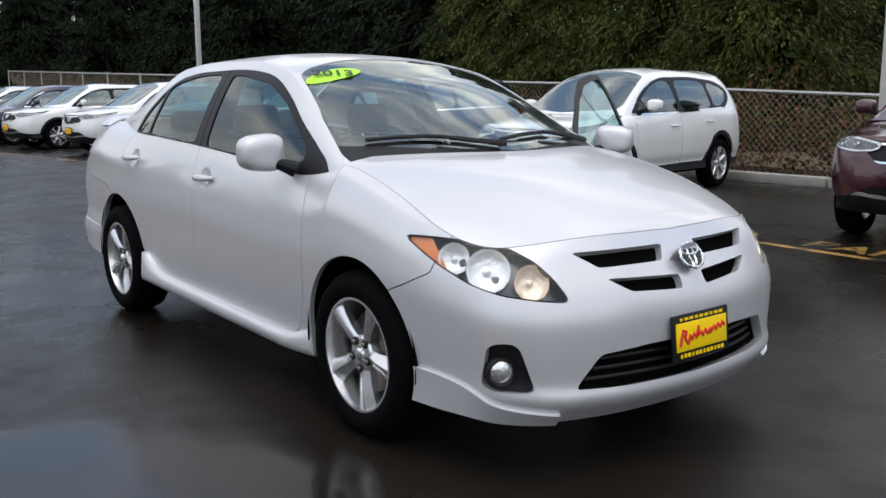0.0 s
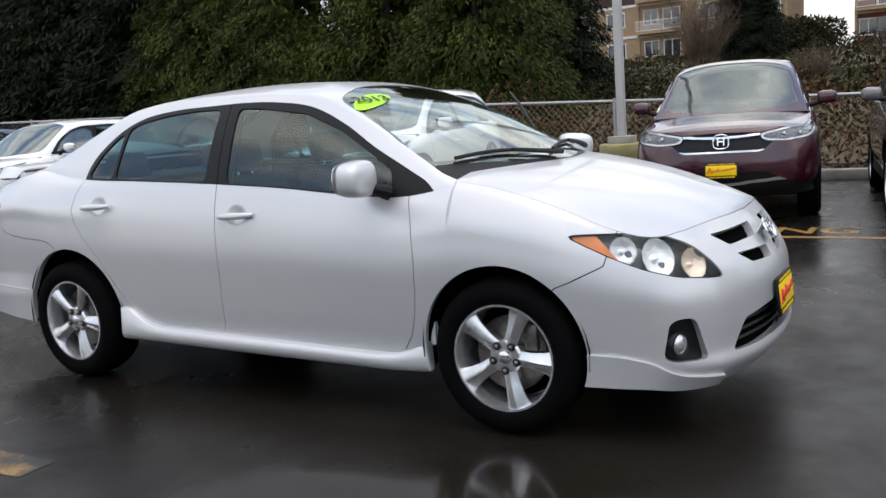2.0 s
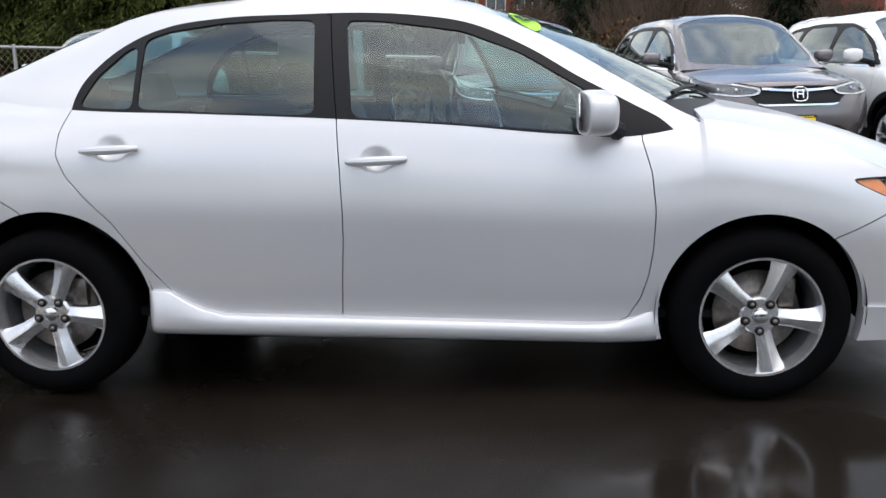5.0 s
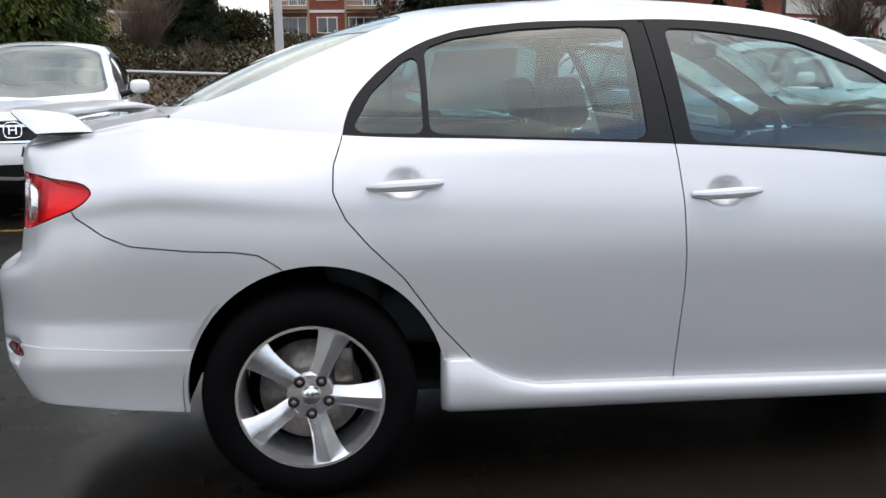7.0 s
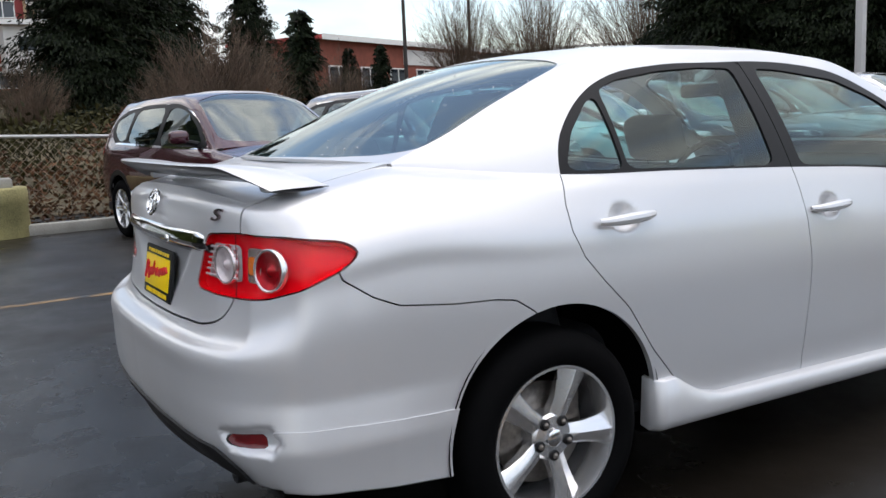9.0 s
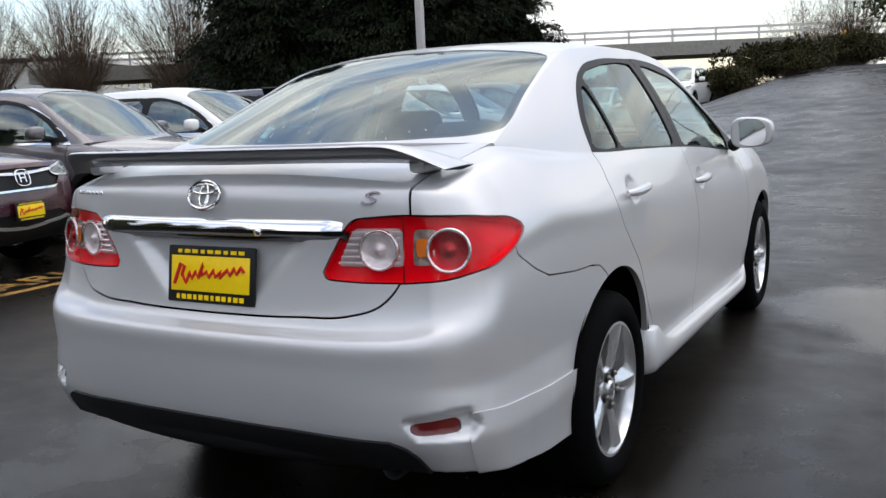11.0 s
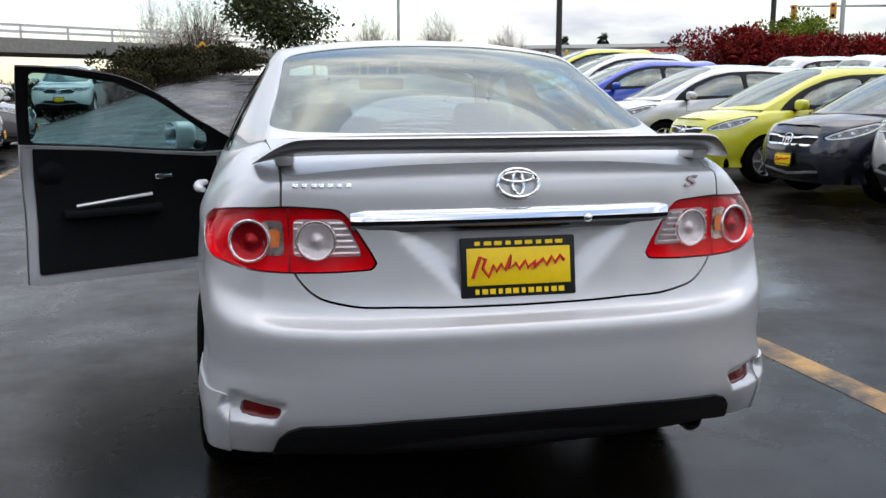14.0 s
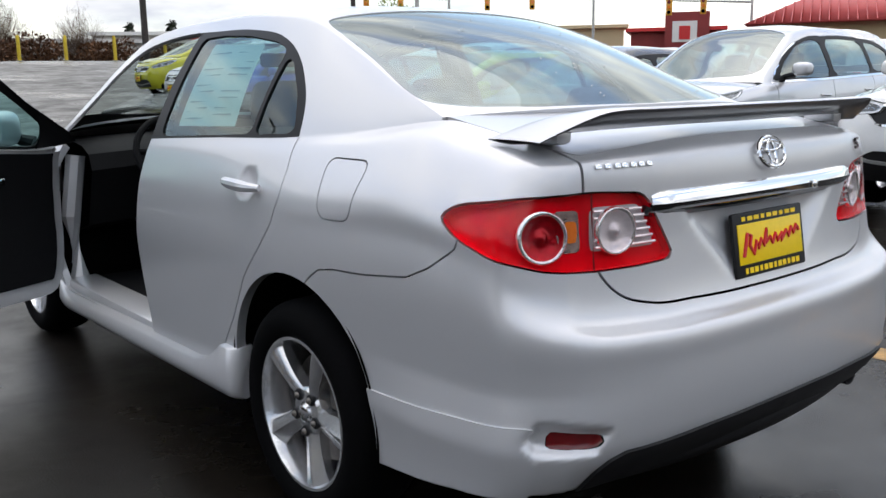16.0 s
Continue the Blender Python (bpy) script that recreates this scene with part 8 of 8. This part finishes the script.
for k in range(30):
    bm = bmesh.new()
    xx = -7.8 + k * 0.54
    t_ = min(1.0, (8.5 - abs(xx)) / 4.0)
    cyl(bm, (xx, -0.8, 3.55), (xx * (1 - 0.0), -0.8 + 5.8 * t_, 3.55 + 2.1 * t_), 0.035, n=5)
    part("seam", bm, ROOFRED, rf)

low_block("warehouse", "long pale low building beyond the ramp", 31.0, 70.0, 0.6, -12, 44, 8, 4.0, PALE, PALE, 0, 0.6, False)

# ---- overpass ----
ov = empty("overpass", "grey concrete road overpass with white rails", "bridge", "", pose(-20.0, 58.0, 0.3, 0, 0, 33))
block(ov, "deck", (0, 0, 4.1), (76, 7, 0.9), CONCRETE)
for z in (4.95, 5.35):
    block(ov, "rail", (0, -3.4, z), (76, 0.12, 0.16), WHITE)
for k in range(26):
    block(ov, "rail_post", (-37.5 + 3 * k, -3.4, 4.95), (0.12, 0.12, 0.95), WHITE)
for x in (-30, -14, 2, 18, 34):
    block(ov, "pier", (x, 0, 1.8), (1.0, 5, 3.8), CONCRETE)

# ---- street things ----
for x, y in ((2.3, 35.6), (4.25, 35.5), (6.0, 35.3), (7.8, 35.0), (9.5, 34.7), (11.3, 34.2), (13.2, 33.6)):
    b = empty("bollard", "yellow painted steel bollard on the ramp", "bollard", "bollards across the ramp", pose(x, y, float(ground_z(x, y))))
    bm = bmesh.new()
    cyl(bm, (0, 0, -0.05), (0, 0, 0.95), 0.07, n=14)
    bmesh.ops.create_uvsphere(bm, u_segments=14, v_segments=6, radius=0.07, matrix=Matrix.Translation((0, 0, 0.95)))
    part("post", bm, BOLLARD, b)
    bm = bmesh.new()
    cyl(bm, (0, 0, 0.0), (0, 0, 0.03), 0.14, n=14)
    part("foot_ring", bm, CONCRETE, b)
sg = empty("sign", "red road sign board on two white posts", "sign", "", pose(7.2, 50.0, 1.3))
block(sg, "board", (0, 0, 1.95), (1.6, 0.06, 0.55), SIGNRED, "", 0.02)
for z in (1.85, 2.05):
    block(sg, "writing_bar", (0, -0.04, z), (1.2, 0.02, 0.07), WHITE)
for x in (-0.6, 0.6):
    block(sg, "post", (x, 0.05, 0.85), (0.08, 0.08, 1.9), WHITE)
sg = empty("sign", "orange diamond road sign on a post", "sign", "", pose(-3.0, 50.0, 1.8))
bm = bmesh.new()
box(bm, (0, 0, 0), (0.8, 0.03, 0.8), 0.01, Matrix.Translation((0, 0, 2.0)) @ Matrix.Rotation(radians(45), 4, "Y"))
part("board", bm, SIGNALYEL, sg)
block(sg, "post", (0, 0.05, 0.8), (0.07, 0.07, 2.0), GALV)


def utility_pole(x, y, h, r, label, arm=True):
    p = empty("utility_pole", label, "pole", "utility poles", pose(x, y, float(ground_z(x, y)), 0, 0, 25))
    bm = bmesh.new()
    cyl(bm, (0, 0, -0.4), (0, 0, h), r, r * 0.7, 12)
    part("pole", bm, WOODPOLE, p)
    if arm:
        block(p, "crossarm", (0, 0, h - 0.8), (2.4, 0.12, 0.14), WOODPOLE)
        for k in (-1, -0.4, 0.4, 1):
            bm = bmesh.new()
            cyl(bm, (k, 0, h - 0.74), (k, 0, h - 0.55), 0.05, 0.035, 8)
            part("insulator", bm, POLEGREY, p)
    return p


utility_pole(17.6, 47.0, 11.0, 0.20, "dark wooden utility pole beside the lot")
utility_pole(-58.0, 31.0, 11.0, 0.16, "dark wooden utility pole on the bank")
utility_pole(-52.0, 33.0, 10.0, 0.13, "pale thin pole on the bank", False)
utility_pole(31.0, 46.0, 11.0, 0.18, "dark wooden utility pole by the street")
wire = empty("overhead_wire", "thin black overhead cables between poles", "cable")
for z in (10.2, 9.4):
    bm = bmesh.new()
    tube(bm, [(-58 + 75.6 * u, 31 + 16 * u, z + 3.5 * (1 - u) - 2.2 * 4 * u * (1 - u) * 0.5) for u in np.linspace(0, 1, 24)], 0.02, 4)
    part("cable", bm, WOODPOLE, wire)


def signal(x, y, turn, reach, h=6.2):
    s = empty("traffic_light", "traffic signal with amber housings on a mast arm", "traffic light", "traffic lights at the crossing", pose(x, y, float(ground_z(x, y)), 0, 0, turn))
    bm = bmesh.new()
    cyl(bm, (0, 0, -0.3), (0, 0, h + 1.2), 0.14, 0.09, 10)
    part("mast", bm, GALV, s)
    bm = bmesh.new()
    cyl(bm, (0, 0, h), (-reach, 0, h + 0.35), 0.09, 0.05, 8)
    part("mast_arm", bm, GALV, s)
    for k in (0.55, 0.95):
        hd = block(s, "signal_head", (-reach * k, -0.12, h - 0.15), (0.42, 0.28, 1.15), SIGNALYEL, "", 0.04)
        for z, m_ in ((0.36, REDDARK), (0, AMBER), (-0.36, UNDER)):
            bm = bmesh.new()
            cyl(bm, (-reach * k, -0.25, h - 0.15 + z), (-reach * k, -0.32, h - 0.15 + z), 0.13, n=10)
            part("signal_lens", bm, m_, hd)
    return s


signal(54.3, 46.2, -40, 9.0, 7.2)
signal(44.0, 52.0, -50, 7.0)
signal(56.0, 33.0, -60, 6.0)
# litter on the asphalt
LITTER = mat("blue_plastic", (0.03, 0.12, 0.45), 0.4, vary=0.1)
for x, y, s in ((-10.4, 2.2, 0.14), (-10.5, -0.9, 0.08)):
    l = empty("litter", "small crumpled blue plastic scrap on asphalt", "litter", "", pose(x, y, 0.0, 0, 0, 30))
    bm = bmesh.new()
    bmesh.ops.create_icosphere(bm, subdivisions=2, radius=s)
    for v in bm.verts:
        v.co = Vector((v.co.x * 1.3, v.co.y * 0.7, max(0, v.co.z * 0.35 + 0.03))) * (1 + 0.35 * noise.noise(v.co * 14))
    part("scrap", bm, LITTER, l)
